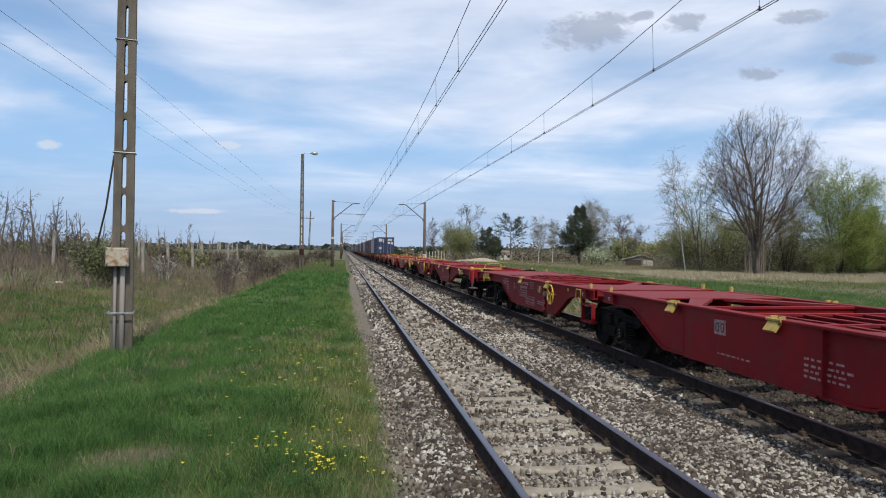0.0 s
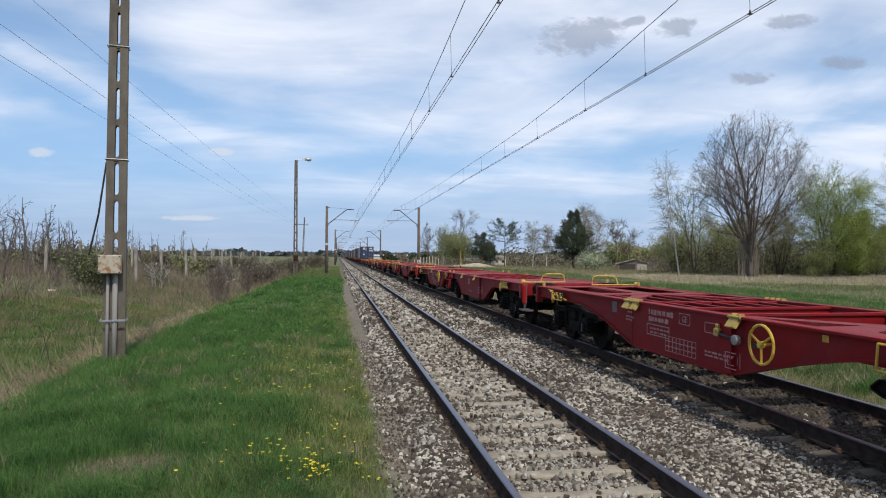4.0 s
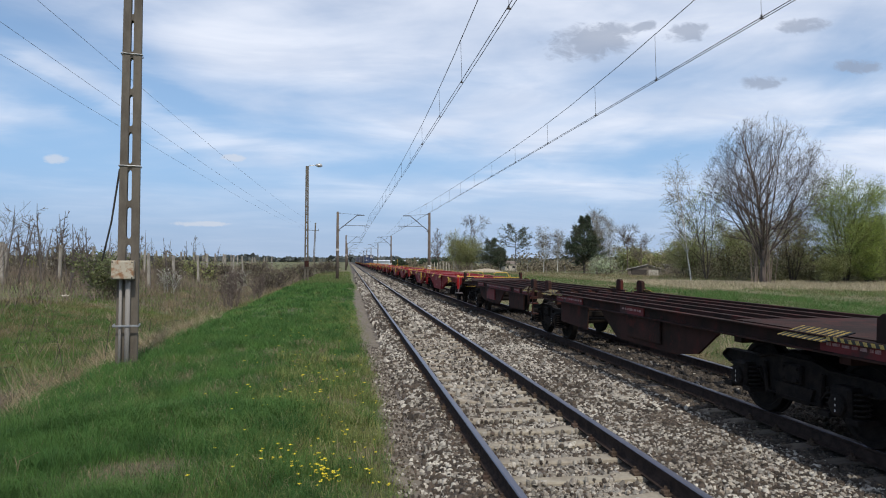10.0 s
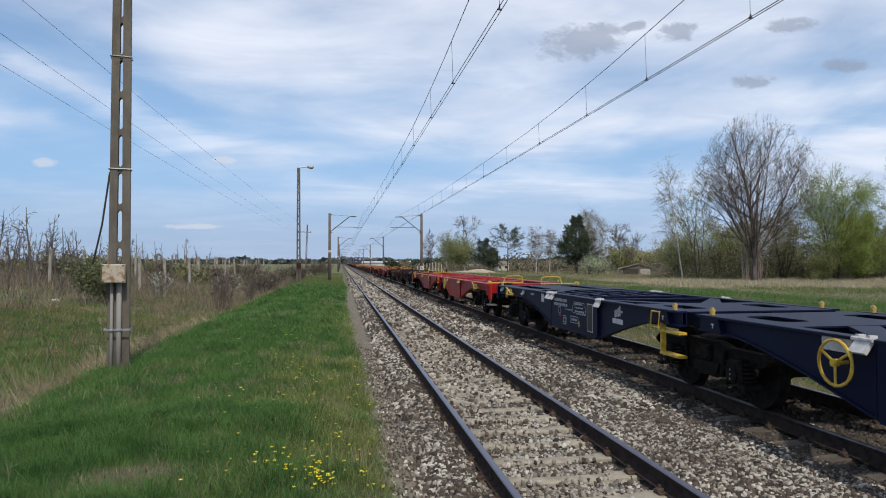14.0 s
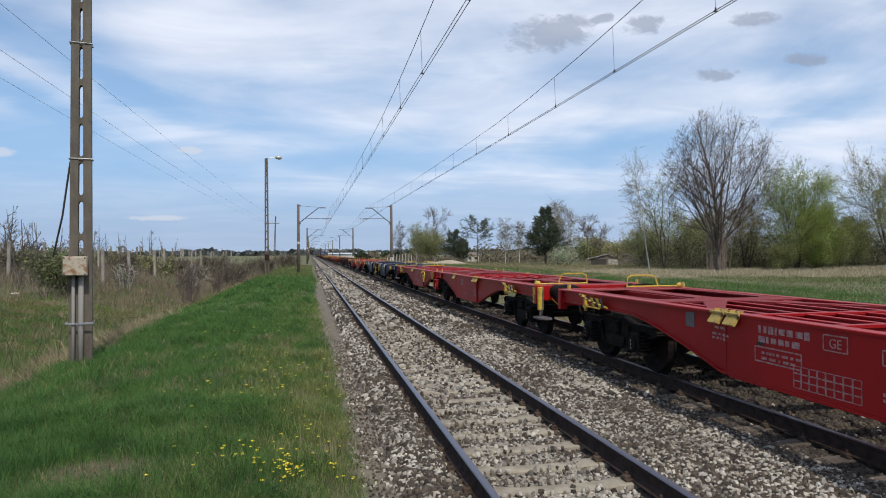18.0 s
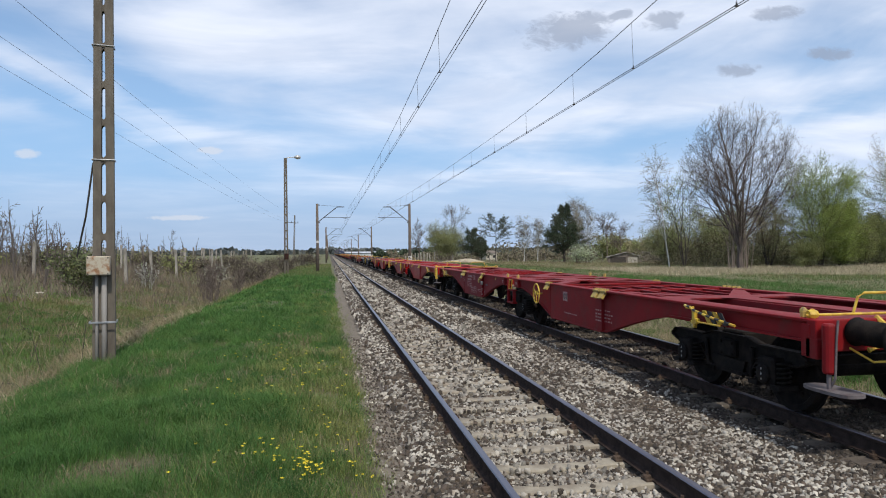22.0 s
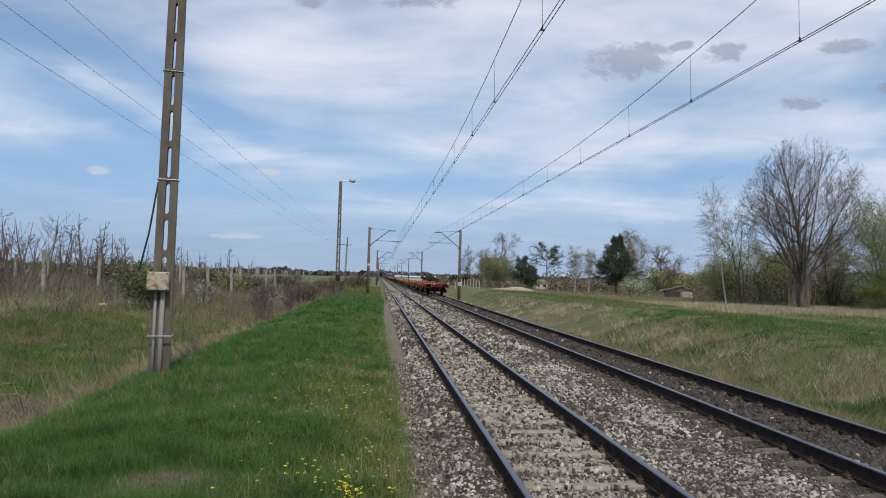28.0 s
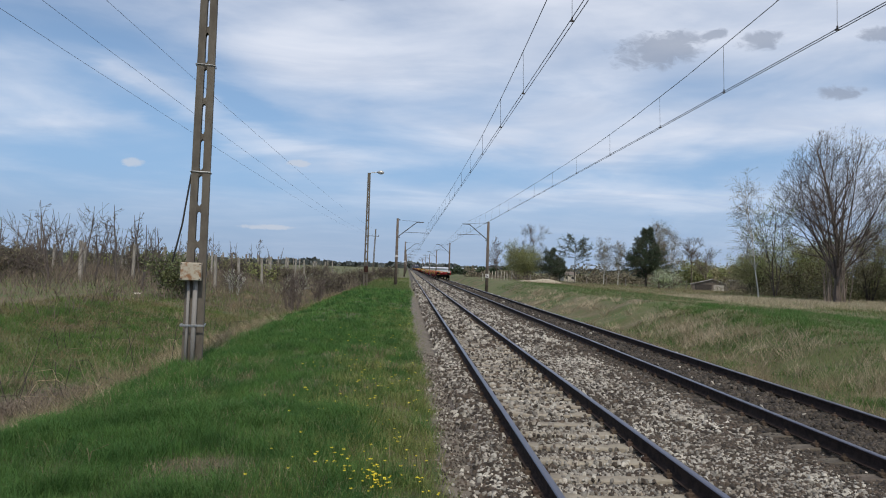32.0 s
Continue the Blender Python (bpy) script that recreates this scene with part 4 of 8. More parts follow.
def build_line_mast(x, y, inward, detail):
    """A concrete line mast with a cantilever over the track; inward is +1 or -1."""
    z0 = ground_z(x, y) - 0.3
    mast = thing("catenary_mast", "brown concrete overhead line mast beside the railway track", "line mast", "masts of the overhead line", at=pose(x, y, 0))
    s = Shape()
    s.tube([(0, 0, z0), (0, 0, 3.0), (0, 0, 7.35)], [0.19, 0.165, 0.135], 10)
    part("pole", s, MASTCON, mast, smooth=True)
    s = Shape()
    s.tube([(0, 0, 5.25), (inward * 2.15, 0, 6.98), (inward * 2.95, 0, 7.0)], 0.045, 8)
    part("cantilever_arm", s, IRON, mast)
    s = Shape()
    s.tube([(0, 0, 7.2), (inward * 2.7, 0, 7.03)], 0.016, 6)
    part("tie_rod", s, IRON, mast)
    s = Shape()
    s.tube([(inward * 0.75, 0, 5.84), (inward * 3.55, 0, 5.82)], 0.028, 6)
    s.tube([(inward * 2.6, 0, 5.82), (inward * 3.4, 0, 5.62)], 0.014, 6)
    part("registration_arm", s, IRON, mast)
    for zz in (5.25, 7.2):
        s = Shape()
        s.disc(inward * 0.2, 0, zz, [(-0.10, 0.03), (-0.08, 0.07), (-0.02, 0.035), (0.02, 0.07), (0.08, 0.035), (0.1, 0.03)], 10)
        part("insulator", s, IRON, mast)
    if detail:
        s = Shape()
        s.box(-0.19, 0.19, -0.215, -0.20, detail, detail + 0.42, 0.004)
        s.box(-0.10, 0.10, -0.222, -0.215, detail + 0.10, detail + 0.17, 0, 1)
        s.box(-0.10, -0.02, -0.222, -0.215, detail + 0.22, detail + 0.34, 0, 1)
        part("marker_plate", s, [WHITE, STRIPE], mast, "small white enamel plate with dark markings")
    else:
        s = Shape()
        s.disc(0, 0, 3.15, [(-0.12, 0.172), (0.12, 0.170)], 12, "z")
        part("white_band", s, WHITE, mast, "painted white band")
    return mast


for i, y in enumerate(MAST_Y):
    build_line_mast((-1.22, -0.55, -0.5, -0.5, -0.5, -0.5)[i], y, 1, 0)
    build_line_mast(9.0, y, -1, 1.05 if i < 2 else 0)
build_catenary(T1, 0.055, 9.5, 13.6)
build_catenary(T2, -0.10, 9.3, 12.8)


def lattice_pole(pole, height, z0, width_low, width_top, step, depth, mat, first):
    """Two concrete legs joined by rungs with rounded openings between them."""
    def half(z):
        return (width_low + (width_top - width_low) * (z - z0) / height) / 2

    for side in (-1, 1):
        s = Shape()
        zs = [z0, z0 + height]
        pts = []
        for z in zs:
            w = half(z)
            a, b = (w - 0.145, w) if side > 0 else (-w, -w + 0.145)
            pts.append([(a, -depth, z), (b, -depth, z), (b, depth, z), (a, depth, z)])
        v = [p for r in pts for p in r]
        s.mesh(v, [(0, 1, 5, 4), (1, 2, 6, 5), (2, 3, 7, 6), (3, 0, 4, 7), (0, 3, 2, 1), (4, 5, 6, 7)])
        part("pole_leg", s, mat, pole)
    z = first
    while z < z0 + height:
        s = Shape()
        w = half(z) - 0.14
        outline = []
        rise = 0.055
        for k in range(7):
            a = math.pi * k / 6
            outline.append((-w * math.cos(a), -rise - 0.07 * abs(math.cos(a)) ** 2))
        for k in range(7):
            a = math.pi * k / 6
            outline.append((w * math.cos(a), rise + 0.07 * abs(math.cos(a)) ** 2))
        n = len(outline)
        v = [(x, -depth * 0.8, z + dz) for x, dz in outline] + [(x, depth * 0.8, z + dz) for x, dz in outline]
        s.mesh(v, [tuple(range(n)), tuple(range(n, 2 * n))[::-1]] + [(i, (i + 1) % n, n + (i + 1) % n, n + i) for i in range(n)])
        part("rung", s, mat, pole)
        z += step


NEAR = (-4.40, 14.30)


def build_near_pole():
    x, y = NEAR
    pole = thing("concrete_pole", "tall weathered concrete lattice pole with a rusty cable box", "utility pole", at=pose(x, y, 0, 0, 0.3, 12))
    lattice_pole(pole, 9.5, -0.75, 0.41, 0.325, 0.755, 0.11, CONCRETE, 2.28)
    s = Shape()
    s.box(-0.19, 0.20, -0.108, 0.108, -0.8, 1.9, 0.01)
    part("pole_foot", s, CONCRETE, pole, "solid foot of the concrete pole")
    for z in (3.80, 6.06):
        s = Shape()
        w = 0.40 * (1 - 0.02 * z) / 2 + 0.02
        s.tube([(-w, -0.12, z), (w, -0.12, z), (w, 0.12, z), (-w, 0.12, z), (-w, -0.12, z)], 0.012, 5)
        part("steel_strap", s, STEEL, pole)
    s = Shape()
    s.box(-0.275, 0.13, -0.40, -0.125, 1.53, 1.90, 0.012)
    box = part("cable_box", s, RUSTBOX, pole, "white metal cable box streaked with rust")
    s = Shape()
    s.box(-0.265, 0.12, -0.412, -0.402, 1.545, 1.885, 0.004)
    part("lid", s, RUSTBOX, box)
    for bx, bz in ((-0.25, 1.56), (0.10, 1.56), (-0.25, 1.87), (0.10, 1.87)):
        s = Shape()
        s.box(bx - 0.012, bx + 0.012, -0.420, -0.412, bz - 0.012, bz + 0.012)
        part("screw", s, STRIPE, box)
    for px_, r in ((-0.115, 0.030), (0.015, 0.048)):
        s = Shape()
        s.tube([(px_, -0.20, -0.6), (px_, -0.20, 1.54)], r, 10)
        part("conduit", s, PIPE, pole, "grey conduit pipe strapped to the pole", smooth=True)
    s = Shape()
    s.box(-0.25, 0.235, -0.262, -0.245, 0.585, 0.625, 0.004)
    s.box(-0.25, -0.235, -0.25, 0.12, 0.585, 0.625)
    s.box(0.22, 0.235, -0.25, 0.12, 0.585, 0.625)
    part("pipe_clamp", s, STEEL, pole)
    s = Shape()
    s.tube([(-0.20, 0.08, 3.75), (-0.37, 0.42, 2.7), (-0.58, 0.85, 1.9)], 0.019, 7)
    part("brace_cable", s, IRON, pole, "dark cable running down beside the pole")


build_near_pole()


def build_lamp_post():
    x, y = -4.22, 69.3
    z0 = ground_z(x, y) - 0.4
    post = thing("lamp_post", "concrete lattice lamp post with one lamp on a short arm", "street lamp", at=pose(x, y, 0, 0, 0, 8))
    lattice_pole(post, 11.5 - z0, z0, 0.44, 0.30, 0.80, 0.10, CONCRETE, 2.6)
    s = Shape()
    s.tube([(0, 0, 11.35), (0.2, -0.1, 11.55), (0.95, -0.2, 11.6)], 0.04, 8)
    part("lamp_arm", s, STEEL, post)
    s = Shape()
    s.disc(1.15, -0.2, 11.6, [(-0.35, 0.05), (-0.2, 0.15), (0.05, 0.21), (0.25, 0.17), (0.35, 0.06)], 12)
    part("lamp_head", s, LAMP, post, "grey lamp head with a glass bowl", smooth=True)
    s = Shape()
    s.box(-0.2, 0.22, -0.30, -0.08, 1.3, 1.9, 0.01)
    part("switch_box", s, BROWN, post, "rusty brown switch box")
    return post


build_lamp_post()


def build_power_line():
    x, y = -8.5, 168.0
    pole = thing("power_pole", "slender far power pole with insulators", "utility pole", at=pose(x, y, 0, 0, 2.0, 0))
    lattice_pole(pole, 12.2, -1.0, 0.45, 0.3, 0.9, 0.1, CONCRETE, 1.2)
    s = Shape()
    s.box(-1.7, 0.9, -0.06, 0.06, 9.3, 9.42)
    s.tube([(-1.6, 0, 9.4), (-1.6, 0, 9.62)], 0.05, 6)
    s.tube([(-0.8, 0, 9.4), (-0.8, 0, 9.75)], 0.05, 6)
    s.tube([(0.8, 0, 9.4), (0.8, 0, 9.75)], 0.05, 6)
    part("crossarm", s, IRON, pole)
    for dx_, z1, x1, zb in ((0.1, 11.2, -8.05, 8.9), (-0.8, 9.8, -8.9, 8.42), (-1.6, 9.6, -9.8, 8.1)):
        pts = []
        for i in range(41):
            u = i / 40
            yy = -12 + u * (y + 12)
            sag = 4 * u * (1 - u)
            pts.append((x1 + (x + dx_ - x1) * u, yy, zb + (z1 - zb) * u - 1.05 * sag))
        wire("power_wire", pts, 0.0055, "thin power line wire strung between poles", "power line")


build_power_line()

# ---- the train: flat container wagons, each of two halves on three bogies ----
LEN = 24.83
SILL_TOP = 1.19
WHEEL_R = 0.46


def yy(h, e):
    """Place along the wagon: h -1 for the rear half, +1 for the front half, e metres from that end's buffers."""
    return h * (LEN / 2 - e)


def belly(kind, e):
    """Height of the girder's lower edge."""
    if kind == "straight":
        pts = [(0.7, 0.98), (4.15, 0.96), (4.35, 0.94), (5.55, 0.46), (9.75, 0.46), (10.75, 0.95), (10.9, 0.98), (12.2, 1.0)]
        for (a, p), (b, q) in zip(pts, pts[1:]):
            if a <= e <= b:
                return p + (q - p) * (e - a) / (b - a)
        return 0.97
    if e < 3.6:
        return 0.965
    if e < 6.05:
        return 0.965 - 0.515 * ((e - 3.6) / 2.45) ** 1.35
    if e < 9.0:
        return 0.45
    if e < 11.4:
        return 0.985 - 0.535 * ((11.4 - e) / 2.4) ** 1.35
    return 0.985


BOX_FROM, BOX_TO = 6.15, 9.0  # the deep box in the middle of each half stands proud of the tapering webs


def face_x(e):
    """How far out the girder's face lies."""
    return 1.305 if BOX_FROM - 0.02 < e < BOX_TO + 0.02 else 1.255


def girder_mesh(kind, h, side, paint):
    s = Shape()
    for e0, e1, n in ((0.78, BOX_FROM, 22), (BOX_FROM, BOX_TO, 8), (BOX_TO, 12.16, 16)):
        es = [e0 + (e1 - e0) * i / n for i in range(n + 1)]
        out_ = [(yy(h, e), SILL_TOP - 0.03) for e in es] + [(yy(h, e), belly(kind, e)) for e in reversed(es)]
        x = face_x((e0 + e1) / 2)
        s.prism(out_, side * (x - 0.02), side * x)
        # inner web of the box girder
        s.prism(out_, side * 1.17, side * 1.185)
    # top and bottom flanges
    s.box(min(side * 1.16, side * 1.33), max(side * 1.16, side * 1.33), min(yy(h, 0.78), yy(h, 12.16)), max(yy(h, 0.78), yy(h, 12.16)), SILL_TOP - 0.035, SILL_TOP, 0.006)
    es = [0.78 + (12.16 - 0.78) * i / 46 for i in range(47)]
    for a, b in zip(es, es[1:]):
        za, zb = belly(kind, a), belly(kind, b)
        w = 1.318 if BOX_FROM < (a + b) / 2 < BOX_TO else 1.285
        v = [(side * x, yy(h, e), z + dz) for e, z in ((a, za), (b, zb)) for x in (1.17, w) for dz in (-0.026, 0.0)]
        s.mesh(v, [(0, 1, 3, 2), (4, 6, 7, 5), (0, 4, 5, 1), (2, 3, 7, 6), (1, 5, 7, 3), (0, 2, 6, 4)])
    # end plates of the box
    for e in (BOX_FROM, BOX_TO):
        s.box(*sorted((side * 1.19, side * 1.312)), yy(h, e) - 0.012, yy(h, e) + 0.012, belly(kind, e), SILL_TOP - 0.036, 0.003)
    return s.data("side_girder", [paint])


def joint_bracket_mesh(h, side, paint):
    """The tapered foot of the corner fitting beside the joint."""
    s = Shape()
    y = yy(h, 11.72)
    v = [(side * 1.25, y - 0.19, 0.975), (side * 1.25, y + 0.19, 0.975), (side * 1.25, y + 0.13, 1.155), (side * 1.25, y - 0.13, 1.155)]
    w = [(side * 1.325, b, c) for a, b, c in v]
    s.mesh(v + w, [(0, 1, 2, 3), (7, 6, 5, 4), (0, 4, 5, 1), (1, 5, 6, 2), (2, 6, 7, 3), (3, 7, 4, 0)], 0)
    s.box(*sorted((side * 1.326, side * 1.329)), y - 0.035, y + 0.035, 1.075, 1.09, 0, 1)
    s.box(*sorted((side * 1.326, side * 1.329)), y - 0.008, y + 0.008, 1.03, 1.075, 0, 1)
    return s.data("joint_bracket", [paint, WHITE])


def deck_mesh(h, inner, paint, closed=False, slots=False):
    """The plate at one end of a half, with a long rounded opening; inner: the end at the joint."""
    a, b = (10.3, 12.2) if inner else (0.8, 4.4)
    s = Shape()
    y0, y1 = sorted((yy(h, a), yy(h, b)))
    o0, o1 = (y0 + 0.55, y1 - 0.5)
    z0, z1 = SILL_TOP - 0.028, SILL_TOP - 0.008
    if inner:
        holes = [(-0.95, -0.25), (0.25, 0.95)]
    else:
        holes = [(-0.95, -0.18), (0.18, 0.95)]
    if slots:
        holes = [(-0.92, -0.50), (0.50, 0.92)]
    xs = [-1.16, holes[0][0], holes[0][1], holes[1][0], holes[1][1], 1.16]
    ys = [y0, o0, o1, y1]
    solid = {(i, j) for i in range(5) for j in range(3) if closed or j != 1 or i in (0, 2, 4)}
    for i, j in solid:
        q = [(xs[i], ys[j]), (xs[i + 1], ys[j]), (xs[i + 1], ys[j + 1]), (xs[i], ys[j + 1])]
        s.face([(x, y, z1) for x, y in q])
        s.face([(x, y, z0) for x, y in reversed(q)])
        for (di, dj), e in zip(((0, -1), (1, 0), (0, 1), (-1, 0)), range(4)):
            if (i + di, j + dj) not in solid:
                (xa, ya), (xb, yb) = q[e], q[(e + 1) % 4]
                s.face([(xa, ya, z0), (xb, yb, z0), (xb, yb, z1), (xa, ya, z1)])
    # rounded corners of the openings
    for x0, x1 in [] if closed else holes:
        for cx, sx in ((x0, 1), (x1, -1)):
            for cy, sy in ((o0, 1), (o1, -1)):
                r = 0.15 if slots else 0.22
                arc = [(cx + sx * r * (1 - math.cos(q)), cy + sy * r * (1 - math.sin(q))) for q in (math.pi / 2 * k / 5 for k in range(6))]
                fan = [(cx, cy)] + arc
                s.mesh([(x, y, z1) for x, y in fan] + [(x, y, z0) for x, y in fan], [tuple(range(7)), tuple(range(13, 6, -1))])
    return s.data("deck_plate", [paint], weld=True)


def deck_beam_mesh(h, inner, paint):
    """A web under the end plate."""
    a, b = (10.3, 12.2) if inner else (0.8, 4.4)
    y0, y1 = sorted((yy(h, a), yy(h, b)))
    s = Shape()
    s.box(-0.03, 0.03, y0, y1, SILL_TOP - 0.23, SILL_TOP - 0.028)
    return s.data("deck_beam", [paint])


def brace_mesh(h, side, e0, e1, paint):
    """A flat diagonal gusset from the end plate out to the girder."""
    s = Shape()
    pts = [(side * 0.1, yy(h, e0)), (side * 0.5, yy(h, e0)), (side * 1.17, yy(h, e1 - 0.12 * (1 if e1 > e0 else -1))), (side * 1.17, yy(h, e1 + 0.22 * (1 if e1 > e0 else -1)))]
    z0, z1 = SILL_TOP - 0.06, SILL_TOP - 0.012
    s.mesh([(x, y, z1) for x, y in pts] + [(x, y, z0) for x, y in pts], [(0, 1, 2, 3), (7, 6, 5, 4), (0, 4, 5, 1), (1, 5, 6, 2), (2, 6, 7, 3), (3, 7, 4, 0)])
    return s.data("diagonal_gusset", [paint])


def cross_beam_mesh(paint):
    s = Shape()
    s.box(-1.17, 1.17, -0.042, 0.042, SILL_TOP - 0.05, SILL_TOP - 0.01, 0.005)
    s.box(-1.17, 1.17, -0.012, 0.012, SILL_TOP - 0.36, SILL_TOP - 0.05)
    s.box(-1.17, 1.17, -0.06, 0.06, SILL_TOP - 0.38, SILL_TOP - 0.36)
    return s.data("cross_beam", [paint])


def inner_beam_mesh(h, paint):
    s = Shape()
    y0, y1 = sorted((yy(h, 4.4), yy(h, 7.59)))
    s.box(-0.036, 0.036, y0, y1, SILL_TOP - 0.045, SILL_TOP - 0.02, 0.004)
    s.box(-0.012, 0.012, y0, y1, SILL_TOP - 0.30, SILL_TOP - 0.05)
    return s.data("inner_beam", [paint])


def headstock_mesh(h, paint):
    s = Shape()
    a, b = sorted((yy(h, 0.66), yy(h, 0.80)))
    s.box(-1.33, 1.33, a, b, 0.86, SILL_TOP, 0.012)
    for side in (-1, 1):
        s.box(*sorted((side * 1.335, side * 1.19)), min(a, b) - 0.01, max(a, b) + 0.01, 0.79, 1.0, 0.01)
    s.box(-0.32, 0.32, min(yy(h, 0.62), yy(h, 0.66)), max(yy(h, 0.62), yy(h, 0.66)), 0.88, 1.17, 0.01)
    return s.data("headstock", [paint])


def buffer_mesh():
    s = Shape()
    s.disc(0, 0, 0, [(-0.64, 0.15), (-0.60, 0.13), (-0.30, 0.125), (-0.28, 0.10), (-0.08, 0.095), (-0.05, 0.14)], 18, "y")
    # the wide oval head
    verts, n = [], 20
    for o, k in ((-0.055, 0.9), (-0.03, 1.0), (0.0, 0.97)):
        for i in range(n):
            q = 2 * math.pi * i / n
            c, sn = math.cos(q), math.sin(q)
            verts.append((math.copysign(abs(c) ** 0.6, c) * 0.27 * k, o, math.copysign(abs(sn) ** 0.6, sn) * 0.175 * k))
    s.mesh(verts, [(i, (i + 1) % n, n + (i + 1) % n, n + i) for i in range(n)] + [(n + i, n + (i + 1) % n, 2 * n + (i + 1) % n, 2 * n + i) for i in range(n)] + [tuple(range(n))[::-1], tuple(range(2 * n, 3 * n))])
    return s.data("buffer", [BLACK], True)


def coupling_mesh():
    s = Shape()
    s.tube([(0, 0.15, 1.03), (0, -0.12, 1.03), (0, -0.20, 1.08), (0, -0.22, 1.0), (0, -0.14, 0.96)], 0.035, 8)
    for x in (-0.06, 0.06):
        s.tube([(x, -0.05, 1.0), (x * 1.3, -0.10, 0.72), (x * 1.1, -0.10, 0.50)], 0.022, 6)
    s.tube([(-0.07, -0.10, 0.50), (0.07, -0.10, 0.50)], 0.025, 6)
    for x in (-0.42, 0.42):
        s.tube([(x, 0.1, 0.90), (x, -0.06, 0.86), (x, -0.16, 0.62), (x * 0.8, -0.12, 0.46)], 0.024, 7)
    return s.data("screw_coupling", [BLACK])


def handrail_mesh(h, side, bar, paint):
    """The yellow hand bar that stands on one end."""
    s = Shape()
    y = yy(h, 0.85)
    z = SILL_TOP + 0.03
    s.tube([(side * 1.30, y, z), (side * 0.05, y, z)], bar, 7)
    s.tube([(side * 0.74, y, z), (side * 0.68, y, z + 0.18), (side * 0.60, y, z + 0.22), (side * 0.16, y, z + 0.22), (side * 0.08, y, z + 0.18), (side * 0.06, y, z)], bar, 7)
    s.disc(side * 1.22, y, z + 0.01, [(-0.05, 0.04), (0.0, 0.06), (0.05, 0.04)], 8)
    return s.data("handrail", [paint])


def step_post_mesh(h, side, paint):
    """The round corner post with a grey rod and an oval footboard under it."""
    s = Shape()
    y = yy(h, 0.565)
    s.disc(side * 1.265, y, 0.66, [(0.0, 0.050), (0.02, 0.064), (0.48, 0.064), (0.50, 0.050)], 14, "z")
    s.box(*sorted((side * 1.335, side * 1.26)), *sorted((yy(h, 0.74), yy(h, 0.88))), 0.80, 1.14, 0.008)
    s.tube([(side * 1.22, yy(h, 0.49), 1.20), (side * 1.24, yy(h, 0.49), 1.0), (side * 1.25, yy(h, 0.50), 0.62), (side * 1.26, y, 0.50)], 0.012, 6, 1)
    s.tube([(side * 1.265, y, 0.67), (side * 1.265, y, 0.50)], 0.026, 7, 1)
    n = 18
    ring = [(side * 1.22 + 0.15 * math.copysign(abs(math.cos(q)) ** 0.6, math.cos(q)), y + 0.33 * math.copysign(abs(math.sin(q)) ** 0.6, math.sin(q))) for q in (2 * math.pi * k / n for k in range(n))]
    s.mesh([(a, b, 0.475) for a, b in ring] + [(a, b, 0.508) for a, b in ring], [tuple(range(n))[::-1], tuple(range(n, 2 * n))] + [(i, (i + 1) % n, n + (i + 1) % n, n + i) for i in range(n)], 1)
    s.tube([(side * 0.98, yy(h, 0.62), 0.90), (side * 0.95, yy(h, 0.35), 0.80), (side * 0.52, yy(h, 0.35), 0.80), (side * 0.50, yy(h, 0.62), 0.90)], 0.012, 6, 2)
    return s.data("corner_step", [paint, GREYPANEL, YELLOW])


def ladder_mesh(side, paint, bracket):
    """The step frame at the joint: a closed square, or a bracket open towards the bogie."""
    s = Shape()
    y0, y1 = 0.22, 0.78
    for y in (y1,) if bracket else (y0, y1):
        s.box(*sorted((side * 1.24, side * 1.32)), y - 0.022, y + 0.022, 0.52, 1.12 if y == y1 else 0.86, 0.005)
    for z in (0.52, 0.86):
        s.box(*sorted((side * 1.20, side * 1.33)), y0 - 0.022, y1 + 0.022, z - 0.02, z + 0.02, 0.004)
    return s.data("step_frame", [paint])


def grab_mesh(side):
    s = Shape()
    s.tube([(side * 1.335, 1.05, 1.14), (side * 1.36, 1.05, 0.90), (side * 1.36, 0.78, 0.90), (side * 1.335, 0.78, 1.14), (side * 1.335, 1.05, 1.14)], 0.014, 6)
    return s.data("grab_handle", [YELLOW])


def spigot_mesh():
    s = Shape()
    s.tube([(0, 0, SILL_TOP - 0.02), (0, 0, SILL_TOP + 0.05)], 0.036, 8)
    s.disc(0, 0, SILL_TOP + 0.05, [(0.0, 0.042), (0.03, 0.038), (0.055, 0.012)], 8, "z")
    return s.data("container_spigot", [LATCH])


def flap_mesh(side, white=False):
    """A folded container latch hanging over the girder's edge."""
    s = Shape()
    x0, x1 = side * 1.332, side * 1.41
    y0, y1 = -0.10, 0.10
    v = [(x0, y0, 1.17), (x0, y1, 1.17), (x1, y1, 1.06), (x1, y0, 1.06)]
    w = [(a - side * 0.035, b, c - 0.02) for a, b, c in v]
    s.mesh(v + w, [(0, 1, 2, 3), (7, 6, 5, 4), (0, 4, 5, 1), (1, 5, 6, 2), (2, 6, 7, 3), (3, 7, 4, 0)])
    s.tube([(x0, y0 - 0.03, 1.18), (x0, y1 + 0.03, 1.18)], 0.022, 7)
    s.box(min(x0, side * 1.25), max(x0, side * 1.25), -0.09, -0.05, SILL_TOP - 0.005, SILL_TOP + 0.03)
    s.box(min(x0, side * 1.25), max(x0, side * 1.25), 0.05, 0.09, SILL_TOP - 0.005, SILL_TOP + 0.03)
    return s.data("container_latch", [WHITE if white else LATCH])


